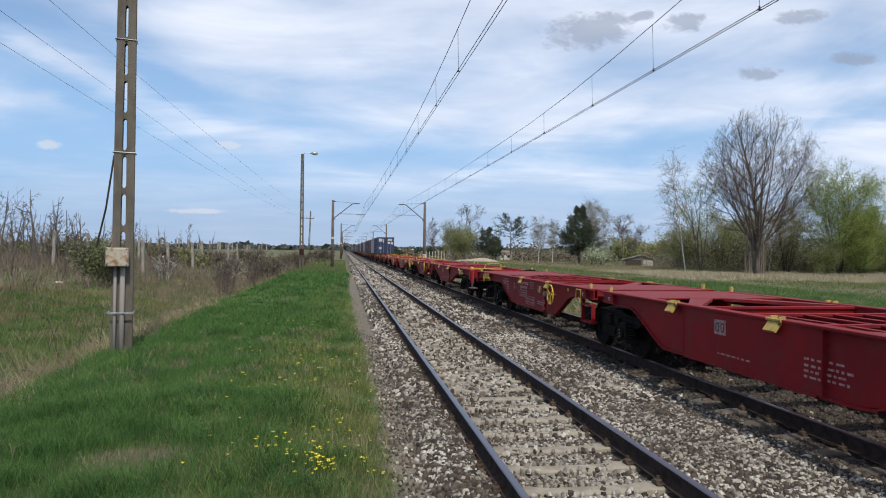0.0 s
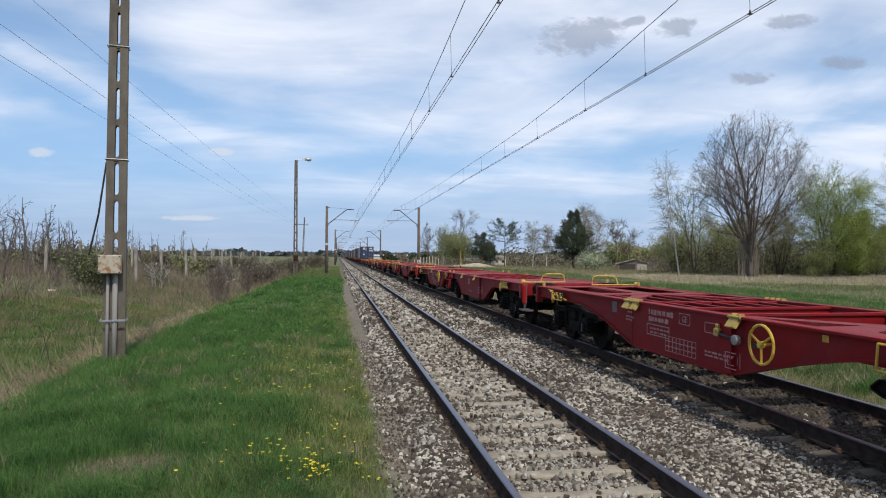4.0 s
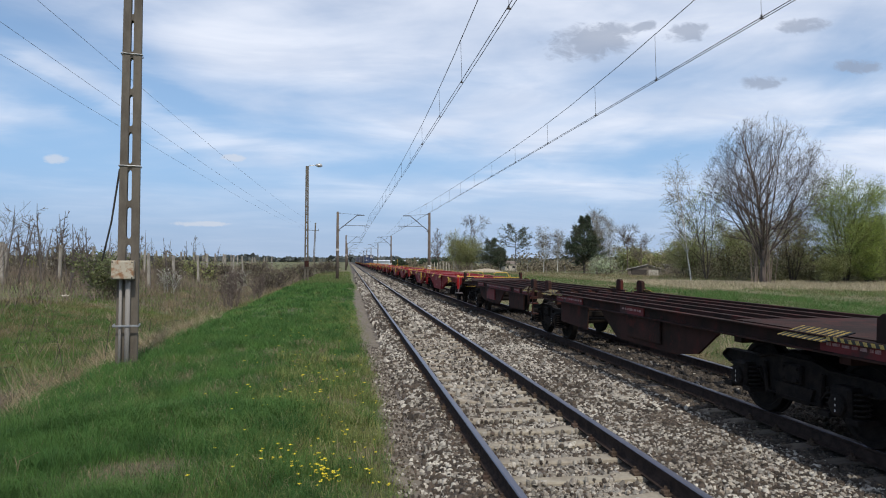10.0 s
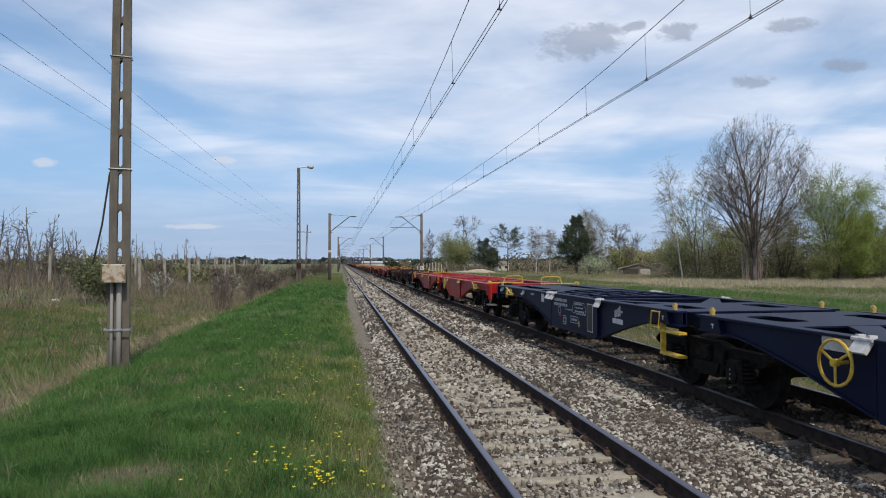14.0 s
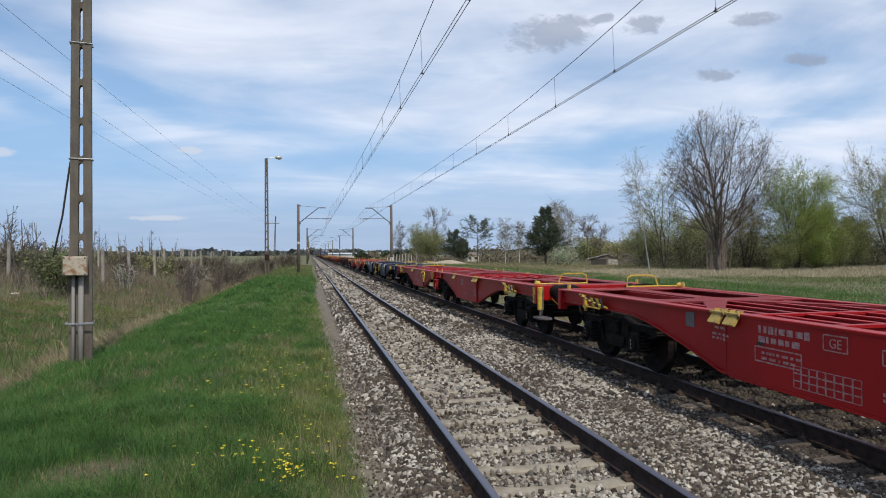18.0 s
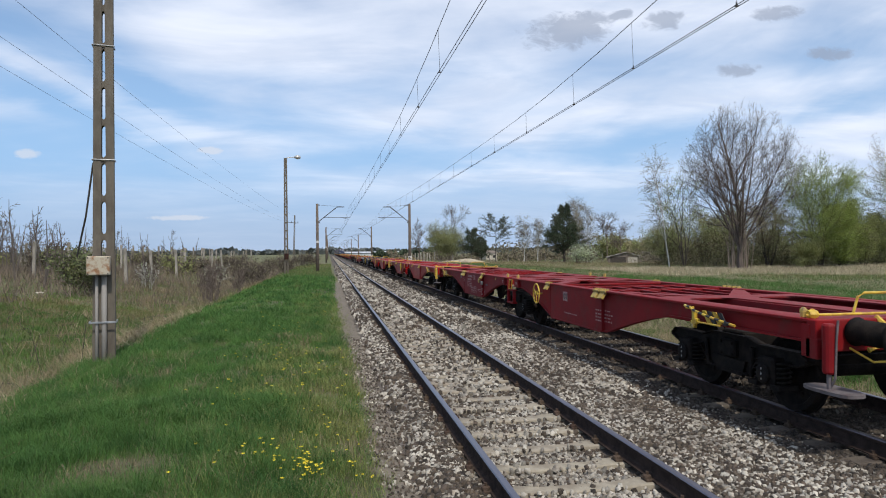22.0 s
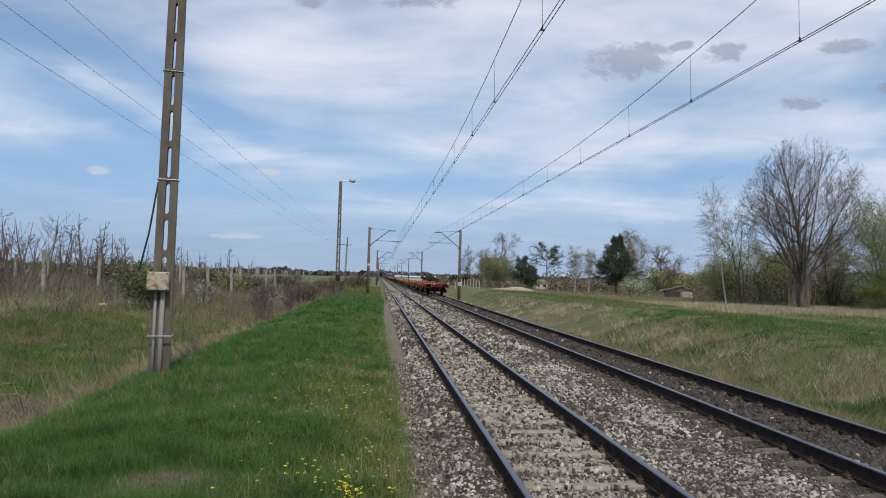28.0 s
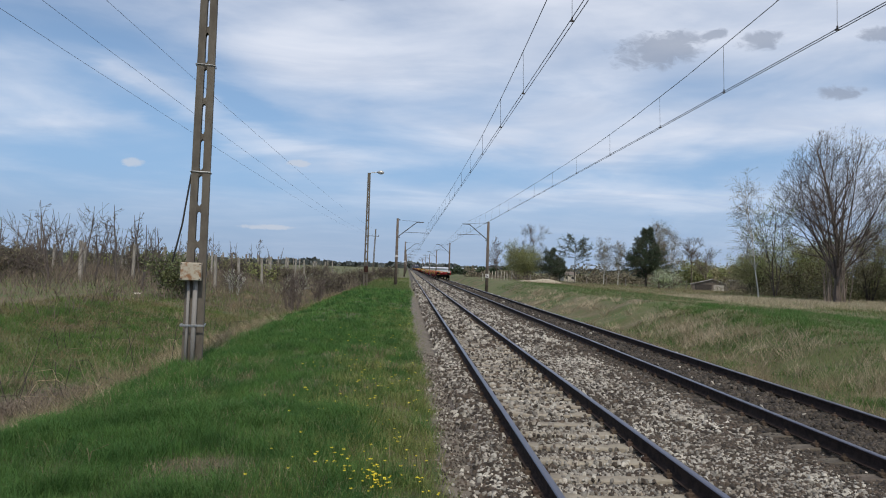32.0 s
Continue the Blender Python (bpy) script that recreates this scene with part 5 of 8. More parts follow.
def slanted_plate(s, x, side, y0, y1, z0, z1, lean, mat):
    """A thin plate on the girder's face whose lower edge is shifted along the wagon."""
    v = [(x, y0, z1), (x, y1, z1), (x, y1 + lean, z0), (x, y0 + lean, z0)]
    s.mesh(v + [(q + side * 0.014, r, t) for q, r, t in v], [(0, 1, 2, 3), (7, 6, 5, 4), (0, 4, 5, 1), (2, 6, 7, 3), (1, 5, 6, 2), (3, 7, 4, 0)], mat)


def striped_mesh(side, paint, style):
    """The latch gear over the bogie: a long striped lever, slanted plates and a hook."""
    s = Shape()
    x, d = side * 1.338, -side
    hook = ((0.36, 0.43, 0.95, 1.10), (0.33, 0.46, 0.92, 0.965), (0.30, 0.36, 0.955, 1.0), (0.37, 0.41, 0.87, 0.93))
    for y0, y1, z0, z1 in hook:
        s.box(*sorted((x, x + side * 0.05)), *sorted((d * y0, d * y1)), z0, z1, 0.008, 0)
    if style == "blue":
        s.tube([(x + side * 0.03, d * 0.46, 1.15), (x + side * 0.06, d * 0.22, 1.155), (x + side * 0.08, d * 0.02, 1.11), (x + side * 0.09, -d * 0.24, 1.03), (x + side * 0.06, -d * 0.48, 1.02)], 0.021, 8, 0)
        s.tube([(x + side * 0.03, d * 0.40, 0.975), (x + side * 0.03, -d * 0.26, 0.975)], 0.015, 6, 0)
        for q in (0.20, 0.04):
            slanted_plate(s, x, side, d * q, d * (q - 0.075), 0.985, 1.13, -d * 0.10, 0)
    elif style == "checked":
        slanted_plate(s, x, side, d * 0.36, -d * 0.40, 0.985, 1.045, -d * 0.02, 0)
        for row in range(3):
            for i in range(9):
                q = 0.40 - 0.09 * i + 0.045 * (row % 2)
                z = 1.055 + 0.038 * row
                slanted_plate(s, x + side * (0.012 - 0.006 * row), side, d * q, d * (q - 0.05), z, z + 0.034, d * 0.012, 0)
                slanted_plate(s, x + side * (0.010 - 0.006 * row), side, d * (q - 0.052), d * (q - 0.088), z, z + 0.034, d * 0.012, 1)
    else:
        n = 13
        pts = [(x + side * (0.04 + 0.05 * math.sin(math.pi * i / n)), d * (0.62 - 1.15 * i / n), 1.15 - 0.015 * i * (i > 2) * 0.55 - 0.004 * i) for i in range(n + 1)]
        for i in range(n):
            s.tube(pts[i:i + 2], 0.017, 7, i % 2)
        for k, q in enumerate((0.24, 0.12, 0.0, -0.12)):
            slanted_plate(s, x, side, d * q, d * (q - 0.085), 0.965, 1.115, -d * 0.13, k % 2)
        s.tube([(x + side * 0.03, d * 0.40, 0.955), (x + side * 0.03, -d * 0.20, 0.955)], 0.013, 6, 0)
        for q in (0.44, 0.52, 0.60):
            s.box(*sorted((x, x + side * 0.03)), *sorted((d * q, d * (q + 0.03))), 1.11, 1.15, 0.004, 0)
    return s.data("latch_gear", [paint, STRIPE], weld=True)


def handwheel_mesh(side):
    s = Shape()
    x = side * 1.40
    ring = [(x, 0.225 * math.cos(2 * math.pi * k / 20), 0.225 * math.sin(2 * math.pi * k / 20)) for k in range(21)]
    s.tube(ring, 0.017, 6)
    for k in range(3):
        q = 2 * math.pi * k / 3 + 0.5
        s.tube([(x, 0, 0), (x, 0.225 * math.cos(q), 0.225 * math.sin(q))], 0.014, 5)
    s.disc(x, 0, 0, [(-0.03, 0.04), (0.03, 0.04)], 8)
    s.tube([(side * 1.24, 0, 0), (x, 0, 0)], 0.02, 6)
    return s.data("brake_handwheel", [YELLOW])


def marks(rows, side, deep=None):
    """Flat painted bars on the girder: (y, z, length, height, colour slot)."""
    s = Shape()
    lift = side * 0.002
    for y, z, w, hh, slot in rows:
        x = side * (face_x(LEN / 2 - abs(y)) + 0.0015) if deep is None else side * deep
        x0 = x + lift if slot == 6 else x
        s.box(min(x0, x0 + side * 0.003), max(x0, x0 + side * 0.003), y - w / 2, y + w / 2, z - hh / 2, z + hh / 2, 0, slot)
    return s


def stencil(word, size, side):
    """Flat letters of the built-in font, standing on the girder's face."""
    cu = bpy.data.curves.new("letters", "FONT")
    cu.body, cu.size, cu.extrude = word, size, 0.0012
    ob = bpy.data.objects.new("letters", cu)
    scene.collection.objects.link(ob)
    bpy.context.view_layer.update()
    me = bpy.data.meshes.new_from_object(ob)
    bpy.data.objects.remove(ob)
    wide = max(v.co.x for v in me.vertices)
    for v in me.vertices:
        u, w, t = v.co
        v.co = (side * (1.3085 + t), side * (u - wide / 2), w)
    me.materials.clear()
    me.materials.append(FAINT)
    return me


def valve_mesh(side):
    """A yellow valve, its dark rod and a pale tap on the girder's face."""
    s = Shape()
    x = side * 1.33
    s.box(*sorted((side * 1.305, side * 1.37)), -0.05, 0.05, -0.05, 0.05, 0.01, 0)
    s.disc(x, 0.0, 0.05, [(0.0, 0.03), (0.04, 0.034), (0.06, 0.02)], 10, "z", 0)
    s.tube([(x, 0.03, -0.01), (x, side * 0.36, -0.045)], 0.022, 7, 1)
    s.disc(side * 1.345, side * 0.42, -0.05, [(-0.04, 0.03), (-0.03, 0.065), (0.03, 0.062), (0.04, 0.03)], 10, "x", 2)
    return s.data("brake_valve", [LATCH, STRIPE, PIPE])


def logo_rows(y, z, k=1.0):
    """A small white plate with two plain dark shapes on it."""
    r = [(y, z, 0.36 * k, 0.26 * k, 1)]
    for d in (-0.08 * k, 0.08 * k):
        r += [(y + d - 0.045 * k, z, 0.03 * k, 0.16 * k, 6), (y + d + 0.04 * k, z, 0.026 * k, 0.11 * k, 6), (y + d, z + 0.067 * k, 0.07 * k, 0.026 * k, 6), (y + d, z - 0.067 * k, 0.07 * k, 0.026 * k, 6)]
    return r


def text_rows(y0, z, length, hh, seed, slot=1):
    """Unreadable lettering as short bars; the writing runs towards -y."""
    rg = random.Random(seed)
    r, y = [], y0
    while y > y0 - length:
        w = rg.uniform(0.03, 0.11)
        r.append((y - w / 2, z, w, hh * rg.uniform(0.75, 1.0), slot))
        y -= w + rg.uniform(0.02, 0.045)
    return r


def frame_rows(y, z, w, hh, t=0.015, slot=1):
    return [(y, z + hh / 2, w, t, slot), (y, z - hh / 2, w, t, slot), (y - w / 2, z, t, hh, slot), (y + w / 2, z, t, hh, slot)]


def build_bogie_meshes():
    out = {}
    s = Shape()
    for side in (-1, 1):
        s.disc(side * 0.755, 0, 0, [(-0.065, 0.20), (-0.06, 0.46 + 0.028), (-0.035, 0.485), (-0.03, WHEEL_R), (0.062, WHEEL_R - 0.008), (0.065, 0.39), (0.045, 0.37), (0.03, 0.18), (0.07, 0.14), (0.075, 0.09)] if side > 0 else
               [(-0.075, 0.09), (-0.07, 0.14), (-0.03, 0.18), (-0.045, 0.37), (-0.065, 0.39), (-0.062, WHEEL_R - 0.008), (0.03, WHEEL_R), (0.035, 0.485), (0.06, 0.46 + 0.028), (0.065, 0.20)], 28)
    s.tube([(-1.0, 0, 0), (1.0, 0, 0)], 0.075, 10)
    for side in (-1, 1):
        for k in range(4):
            q = math.pi / 2 * k + 0.4
            s.disc(side * 0.80, 0.27 * math.cos(q), 0.27 * math.sin(q), [(-0.01, 0.035), (0.01, 0.03)], 6)
    out["wheelset"] = s.data("wheelset", [BLACK])
    s = Shape()
    o = [(-1.45, 0.66), (-1.35, 0.74), (-0.62, 0.74), (-0.38, 0.80), (0.38, 0.80), (0.62, 0.74), (1.35, 0.74), (1.45, 0.66), (1.30, 0.60), (0.62, 0.58), (0.42, 0.36), (-0.42, 0.36), (-0.62, 0.58), (-1.30, 0.60)]
    s.prism(o, -0.014, 0.014)
    # flanges along the edge of the frame's web
    n = len(o)
    for i in range(n):
        (y0, z0), (y1, z1) = o[i], o[(i + 1) % n]
        k = 0.018 / max(math.hypot(y1 - y0, z1 - z0), 0.01)
        ny, nz = (z1 - z0) * k, -(y1 - y0) * k
        v = [(x, y, z) for x in (-0.062, 0.062) for y, z in ((y0, z0), (y1, z1), (y1 - ny, z1 - nz), (y0 - ny, z0 - nz))]
        s.mesh(v, [(0, 1, 2, 3), (7, 6, 5, 4), (0, 4, 5, 1), (1, 5, 6, 2), (2, 6, 7, 3), (3, 7, 4, 0)])
    # bolted plate, damper and brake hanger on the web
    s.box(-0.075, 0.075, -0.17, 0.17, 0.52, 0.74, 0.02)
    for y in (-0.12, 0.12):
        for z in (0.56, 0.70):
            s.disc(0, y, z, [(-0.095, 0.014), (-0.085, 0.022), (0.085, 0.022), (0.095, 0.014)], 6)
    for y in (-0.52, 0.52):
        s.tube([(-0.05, y, 0.70), (-0.05, y * 0.9, 0.34)], 0.028, 7)
        s.tube([(0.05, y, 0.70), (0.05, y * 0.9, 0.34)], 0.028, 7)
    s.prism([(-0.36, 0.50), (0.36, 0.50), (0.28, 0.31), (-0.28, 0.31)], -0.05, 0.05)
    out["side_frame"] = s.data("side_frame", [BLACK])
    s = Shape()
    s.box(-0.11, 0.11, -0.15, 0.15, -0.14, 0.19, 0.03)
    s.disc(0, 0, 0, [(-0.15, 0.09), (-0.14, 0.115), (0.14, 0.115), (0.15, 0.09)], 14)
    for k in (-1, 1):
        s.box(-0.13, 0.13, k * 0.20 - 0.08, k * 0.20 + 0.08, -0.16, -0.11)
    for side in (-1, 1):
        for k in range(3):
            s.box(*sorted((side * 0.151, side * 0.154)), -0.005, 0.005, -0.075 + 0.06 * k, -0.050 + 0.06 * k, 0, 1)
    out["axle_box"] = s.data("axle_box", [BLACK, WHITE])
    s = Shape()
    pts = [(0.075 * math.cos(2 * math.pi * k / 8), 0.075 * math.sin(2 * math.pi * k / 8), -0.11 + 0.27 * k / 40) for k in range(41)]
    s.tube(pts, 0.017, 3)
    out["spring"] = s.data("coil_spring", [BLACK])
    s = Shape()
    s.box(-1.0, 1.0, -0.24, 0.24, 0.62, 0.86, 0.03)
    s.box(-0.98, 0.98, -1.40, -1.28, 0.62, 0.72)
    s.box(-0.98, 0.98, 1.28, 1.40, 0.62, 0.72)
    s.box(-0.45, 0.45, -0.35, 0.35, 0.86, 1.02, 0.02)
    for k in (-1, 1):
        s.tube([(-0.9, k * 0.38, 0.42), (0.9, k * 0.38, 0.42)], 0.05, 6)
        for x in (-0.75, 0.75):
            s.box(x - 0.05, x + 0.05, k * 0.36 - 0.04, k * 0.36 + 0.04, 0.28, 0.60, 0.01)
    out["bolster"] = s.data("bolster", [BLACK])
    return out


BOGIE = build_bogie_meshes()


def build_bogie(wagon, y):
    bogie = new("bogie")
    bogie.parent, bogie.matrix_basis = wagon, pose(0, y, 0)
    tagged(bogie, "black two-axle bogie caked with grime")
    part("bolster", BOGIE["bolster"], None, bogie)
    for side in (-1, 1):
        part("side_frame", BOGIE["side_frame"], None, bogie, at=pose(side * 1.0, 0, 0))
    for a in (-0.9, 0.9):
        part("wheelset", BOGIE["wheelset"], None, bogie, at=pose(0, a, WHEEL_R))
        for side in (-1, 1):
            part("axle_box", BOGIE["axle_box"], None, bogie, at=pose(side * 1.06, a, WHEEL_R))
            for k in (-1, 1):
                part("coil_spring", BOGIE["spring"], None, bogie, at=pose(side * 1.06, a + k * 0.20, WHEEL_R))
    return bogie


BUFFER_ME, COUPLING_ME, SPIGOT_ME = buffer_mesh(), coupling_mesh(), spigot_mesh()


def build_ends(w, paint, post_paint, rails=True, straight=False):
    for h in (-1, 1):
        part("headstock", headstock_mesh(h, paint), None, w)
        for side in (-1, 1):
            part("buffer", BUFFER_ME, None, w, at=pose(side * 0.875, yy(h, 0.0), 1.06, 0, 0, 0 if h > 0 else 180))
            if side == h:
                part("corner_step", step_post_mesh(h, side, post_paint), None, w)
        part("screw_coupling", COUPLING_ME, None, w, at=pose(0, yy(h, 0.55), 0, 0, 0, 180 if h > 0 else 0))
        if rails and not (straight and h > 0):
            part("handrail", handrail_mesh(h, h, 0.015, YELLOW), None, w, "bent yellow hand bar")
    for y in (-LEN / 2 + 2.62, 0.0, LEN / 2 - 2.62):
        build_bogie(w, y)


def build_wagon(label, kind, paint, post_paint, white=False, style="plain", wheel_front=True):
    """A skeletal container wagon: two halves joined over the middle bogie."""
    w = thing("container_wagon", label, "freight wagon", "wagons of the train")
    build_ends(w, paint, post_paint, straight=kind == "straight")
    top_paint = BLUE if paint is BLUE else REDDECK
    beam = cross_beam_mesh(paint)
    slot = [WHITE, PALE if style == "blue" else FAINT, PLATE, GREYPANEL, YELLOW, SIGNRED, PLATE]
    for h in (-1, 1):
        for side in (-1, 1):
            g = part("side_girder", girder_mesh(kind, h, side, paint), None, w, "deep fish-bellied side girder")
            rows = []
            d = -side  # letters run towards the right of who stands beside the girder
            front = h * side < 0
            if style == "blue":
                if front:
                    rows += text_rows(yy(h, 6.35), 1.06, 0.9, 0.075, 3) + text_rows(yy(h, 6.35), 0.96, 0.85, 0.07, 4)
                    for q in range(3):
                        rows += frame_rows(yy(h, 8.0), 1.03 - 0.075 * q, 0.75 if q else 0.62, 0.075, 0.012)
                        rows += text_rows(yy(h, 7.75), 1.03 - 0.075 * q, 0.5, 0.04, 20 + q)
                    rows += frame_rows(yy(h, 6.75), 0.84, 0.17, 0.13) + frame_rows(yy(h, 7.1), 0.64, 0.20, 0.18) + frame_rows(yy(h, 7.1), 0.64, 0.12, 0.10)
                    rows += frame_rows(yy(h, 7.72), 0.69, 0.45, 0.13) + text_rows(yy(h, 7.55), 0.69, 0.34, 0.06, 9)
                    rows += text_rows(yy(h, 7.15), 0.88, 0.4, 0.03, 12) + text_rows(yy(h, 7.85), 0.83, 0.5, 0.03, 13)
                    rows += [(yy(h, 8.62), 0.80, 0.30, 0.56, 0), (yy(h, 9.9), 1.02, 0.34, 0.04, 0)]
                    # plain white sail-like shape and a bar below it
                    for q in range(4):
                        rows += [(yy(h, 9.75 + 0.07 * q), 0.96 + 0.025 * q, 0.05, 0.10 + 0.03 * q, 0)]
                    rows += [(yy(h, 9.86), 0.84, 0.46, 0.09, 0)]
                    rows += [(yy(h, 5.3), 1.03, 0.22, 0.20, 0), (yy(h, 4.4), 1.08, 0.3, 0.05, 1)]
                    rows += [(yy(h, 8.0), 0.62, 0.07, 0.12, 4), (yy(h, 6.78), 0.74, 0.08, 0.08, 5)]
                else:
                    rows += [(yy(h, 9.55), 1.08, 0.42, 0.14, 0)]
                    for q in range(3):
                        rows += text_rows(yy(h, 8.15), 1.05 - 0.07 * q, 0.7, 0.04, 30 + q)
                        rows += text_rows(yy(h, 6.75), 1.02 - 0.06 * q, 0.6, 0.035, 40 + q)
                    rows += frame_rows(yy(h, 7.15), 0.85, 0.2, 0.16) + frame_rows(yy(h, 6.35), 0.69, 0.3, 0.14) + text_rows(yy(h, 7.4), 0.87, 0.5, 0.03, 44)
                    rows += [(yy(h, 7.1), 0.70, 0.1, 0.12, 5), (yy(h, 7.38), 0.78, 0.06, 0.09, 4)]
                    rows += frame_rows(yy(h, 5.0), 1.03, 0.5, 0.09)
            elif front:
                for q in range(3):
                    for c in range(8):
                        rows += frame_rows(yy(h, 7.35 + 0.11 * c), 0.70 - 0.075 * q, 0.10, 0.07, 0.008)
                rows += frame_rows(yy(h, 8.55), 0.98, 0.30, 0.13, 0.012) + frame_rows(yy(h, 9.0), 0.62, 0.24, 0.20, 0.012) + frame_rows(yy(h, 9.0), 0.62, 0.14, 0.11, 0.01)
                rows += text_rows(yy(h, 6.75), 1.055, 0.80, 0.085, 1) + text_rows(yy(h, 6.75), 0.945, 0.66, 0.07, 2)
                rows += frame_rows(yy(h, 7.86), 1.03, 0.30, 0.15, 0.012) + frame_rows(yy(h, 7.05), 0.78, 0.72, 0.16) + text_rows(yy(h, 6.8), 0.80, 0.55, 0.03, 3) + text_rows(yy(h, 6.8), 0.74, 0.5, 0.03, 5)
                rows += text_rows(yy(h, 5.85), 0.98, 0.32, 0.03, 5) + text_rows(yy(h, 5.8), 0.90, 0.4, 0.03, 6) + text_rows(yy(h, 5.8), 0.85, 0.36, 0.03, 7)
                rows += text_rows(yy(h, 8.4), 0.66, 0.6, 0.03, 8) + text_rows(yy(h, 8.4), 0.61, 0.55, 0.03, 9)
                if kind == "straight":
                    for q in range(2):
                        for c in range(7):
                            rows += frame_rows(yy(h, 4.5 + 0.11 * c), 1.05 - 0.085 * q, 0.10, 0.075, 0.009)
                    rows += frame_rows(yy(h, 5.1), 0.86, 0.24, 0.10, 0.011) + frame_rows(yy(h, 5.15), 0.74, 0.26, 0.09, 0.011) + text_rows(yy(h, 5.05), 0.86, 0.16, 0.04, 51)
                else:
                    rows += [(yy(h, 5.3), 1.02, 0.21, 0.19, 3)]
                rows += [(yy(h, 9.45), 0.86, 0.26, 0.055, 2), (yy(h, 6.78), 0.90, 0.12, 0.045, 2)]
                rows += [(yy(h, 10.6), 1.09, 0.09, 0.07, 4)]
            else:
                rows += logo_rows(yy(h, 8.05), 0.96, 0.74)
                rows += text_rows(yy(h, 6.32) + 0.1, 0.82, 0.52, 0.03, 10) + text_rows(yy(h, 6.32) + 0.1, 0.75, 0.58, 0.03, 11) + text_rows(yy(h, 6.32) + 0.1, 0.69, 0.58, 0.03, 12) + text_rows(yy(h, 6.32) + 0.1, 0.63, 0.56, 0.03, 13)
                rows += text_rows(yy(h, 8.1), 0.62, 0.7, 0.025, 14)
            part("painted_markings", marks(rows, side), slot, g, "white stencilled markings and plates")["kind"] = "stuff"
            if style != "blue" and front:
                part("stencilled_letters", stencil("GE", 0.13, side), [FAINT], g, "white stencilled letters in a frame", at=pose(0, yy(h, 7.86), 0.985))
                part("brake_valve", valve_mesh(side), None, g, "small yellow valve with a rod and a grey tap", at=pose(0, yy(h, 8.75), 0.95))
            if style == "blue" and front:
                part("stencilled_letters", stencil("A B C D", 0.085, side), [FAINT], g, "white stencilled table heading", at=pose(0, yy(h, 8.0), 1.005))
                part("data_panel", marks([(yy(h, 8.62), 0.80, 0.26, 0.52, 0)], side, 1.3105), [PLATE], g, "black data panel in a white frame")
            for e in ((6.9, 9.3) if kind == "straight" else (6.02, 6.32, 9.12)):
                part("container_latch", flap_mesh(side, white), None, g, at=pose(0, yy(h, e), 0))
            part("latch_gear", striped_mesh(side, YELLOW, "checked" if kind == "straight" else style), None, g, "black and yellow latch gear with a bent lever", at=pose(0, yy(h, 2.5), 0))
            if white:
                for e in (1.2, 3.6):
                    part("white_reflector_plate", flap_mesh(side, True), None, g, at=pose(side * -0.07, yy(h, e), -0.03))
            part("joint_bracket", joint_bracket_mesh(h, side, paint), None, g, "tapered bracket with a small white mark")
            part("container_spigot", SPIGOT_ME, None, g, at=pose(side * 1.22, yy(h, 0.98), 0))
            part("container_spigot", SPIGOT_ME, None, g, at=pose(side * 1.22, yy(h, 11.9), 0))
            if front == wheel_front:
                part("brake_handwheel", handwheel_mesh(side), None, g, "yellow spoked handwheel", at=pose(0, yy(h, 9.75 if style != "blue" else 9.4), 0.92))
        for inner in (False, True):
            part("deck_plate", deck_mesh(h, inner, BLUE if paint is BLUE else REDDECK, kind == "straight", paint is BLUE), None, w)
            web = deck_beam_mesh(h, inner, paint)
            for x in (-0.2, 0.2):
                part("deck_beam", web, None, w, at=pose(x, 0, 0))
        for side in (-1, 1):
            for e0, e1 in ((4.4, 5.7), (10.3, 9.0)):
                part("diagonal_gusset", brace_mesh(h, side, e0, e1, top_paint), None, w)
        for e in (6.39, 7.63, 8.69):
            part("cross_beam", beam, None, w, at=pose(0, yy(h, e), 0))
        for x in (-0.84, -0.42, 0.0, 0.42, 0.84):
            part("inner_beam", inner_beam_mesh(h, paint), None, w, at=pose(x, 0, 0))
    for side in (-1, 1):
        part("step_frame", ladder_mesh(side, YELLOW if style == "blue" else paint, style == "blue"), None, w, "open square step frame at the joint", at=pose(0, 0, 0) if (side < 0) == (wheel_front or style == "blue") else pose(0, -0.55, 0))
        part("grab_handle", grab_mesh(side), None, w, at=pose(0, 0, 0) if (side < 0) == (wheel_front or style == "blue") else pose(0, -1.12, 0))
    return w


def hazard_mesh(side):
    """A striped patch folded over the deck's edge and a thin striped strip along the sill beside it."""
    s = Shape()
    d = -side
    n = 18
    for i in range(n):
        a, b = 0.50 - 0.78 * i / n, 0.50 - 0.78 * (i + 1) / n
        v = [(side * 1.330, d * a, 1.105), (side * 1.330, d * b, 1.105), (side * 1.235, d * (b - 0.32), 1.235), (side * 1.235, d * (a - 0.32), 1.235)]
        w = [(x - side * 0.008, y, z - 0.008) for x, y, z in v]
        s.mesh(v + w, [(0, 1, 2, 3), (7, 6, 5, 4), (0, 4, 5, 1), (1, 5, 6, 2), (2, 6, 7, 3), (3, 7, 4, 0)], i % 2)
    for i in range(16):
        a, b = -0.29 - 0.05 * i, -0.29 - 0.05 * (i + 1)
        x0 = side * 1.314
        v = [(x0, d * a, 1.165), (x0, d * b, 1.165), (x0, d * (b - 0.02), 1.125), (x0, d * (a - 0.02), 1.125)]
        s.mesh(v + [(x + side * 0.006, y, z) for x, y, z in v], [(0, 1, 2, 3), (7, 6, 5, 4), (0, 4, 5, 1), (1, 5, 6, 2), (2, 6, 7, 3), (3, 7, 4, 0)], i % 2)
    return s.data("hazard_strip", [LATCH, STRIPE])


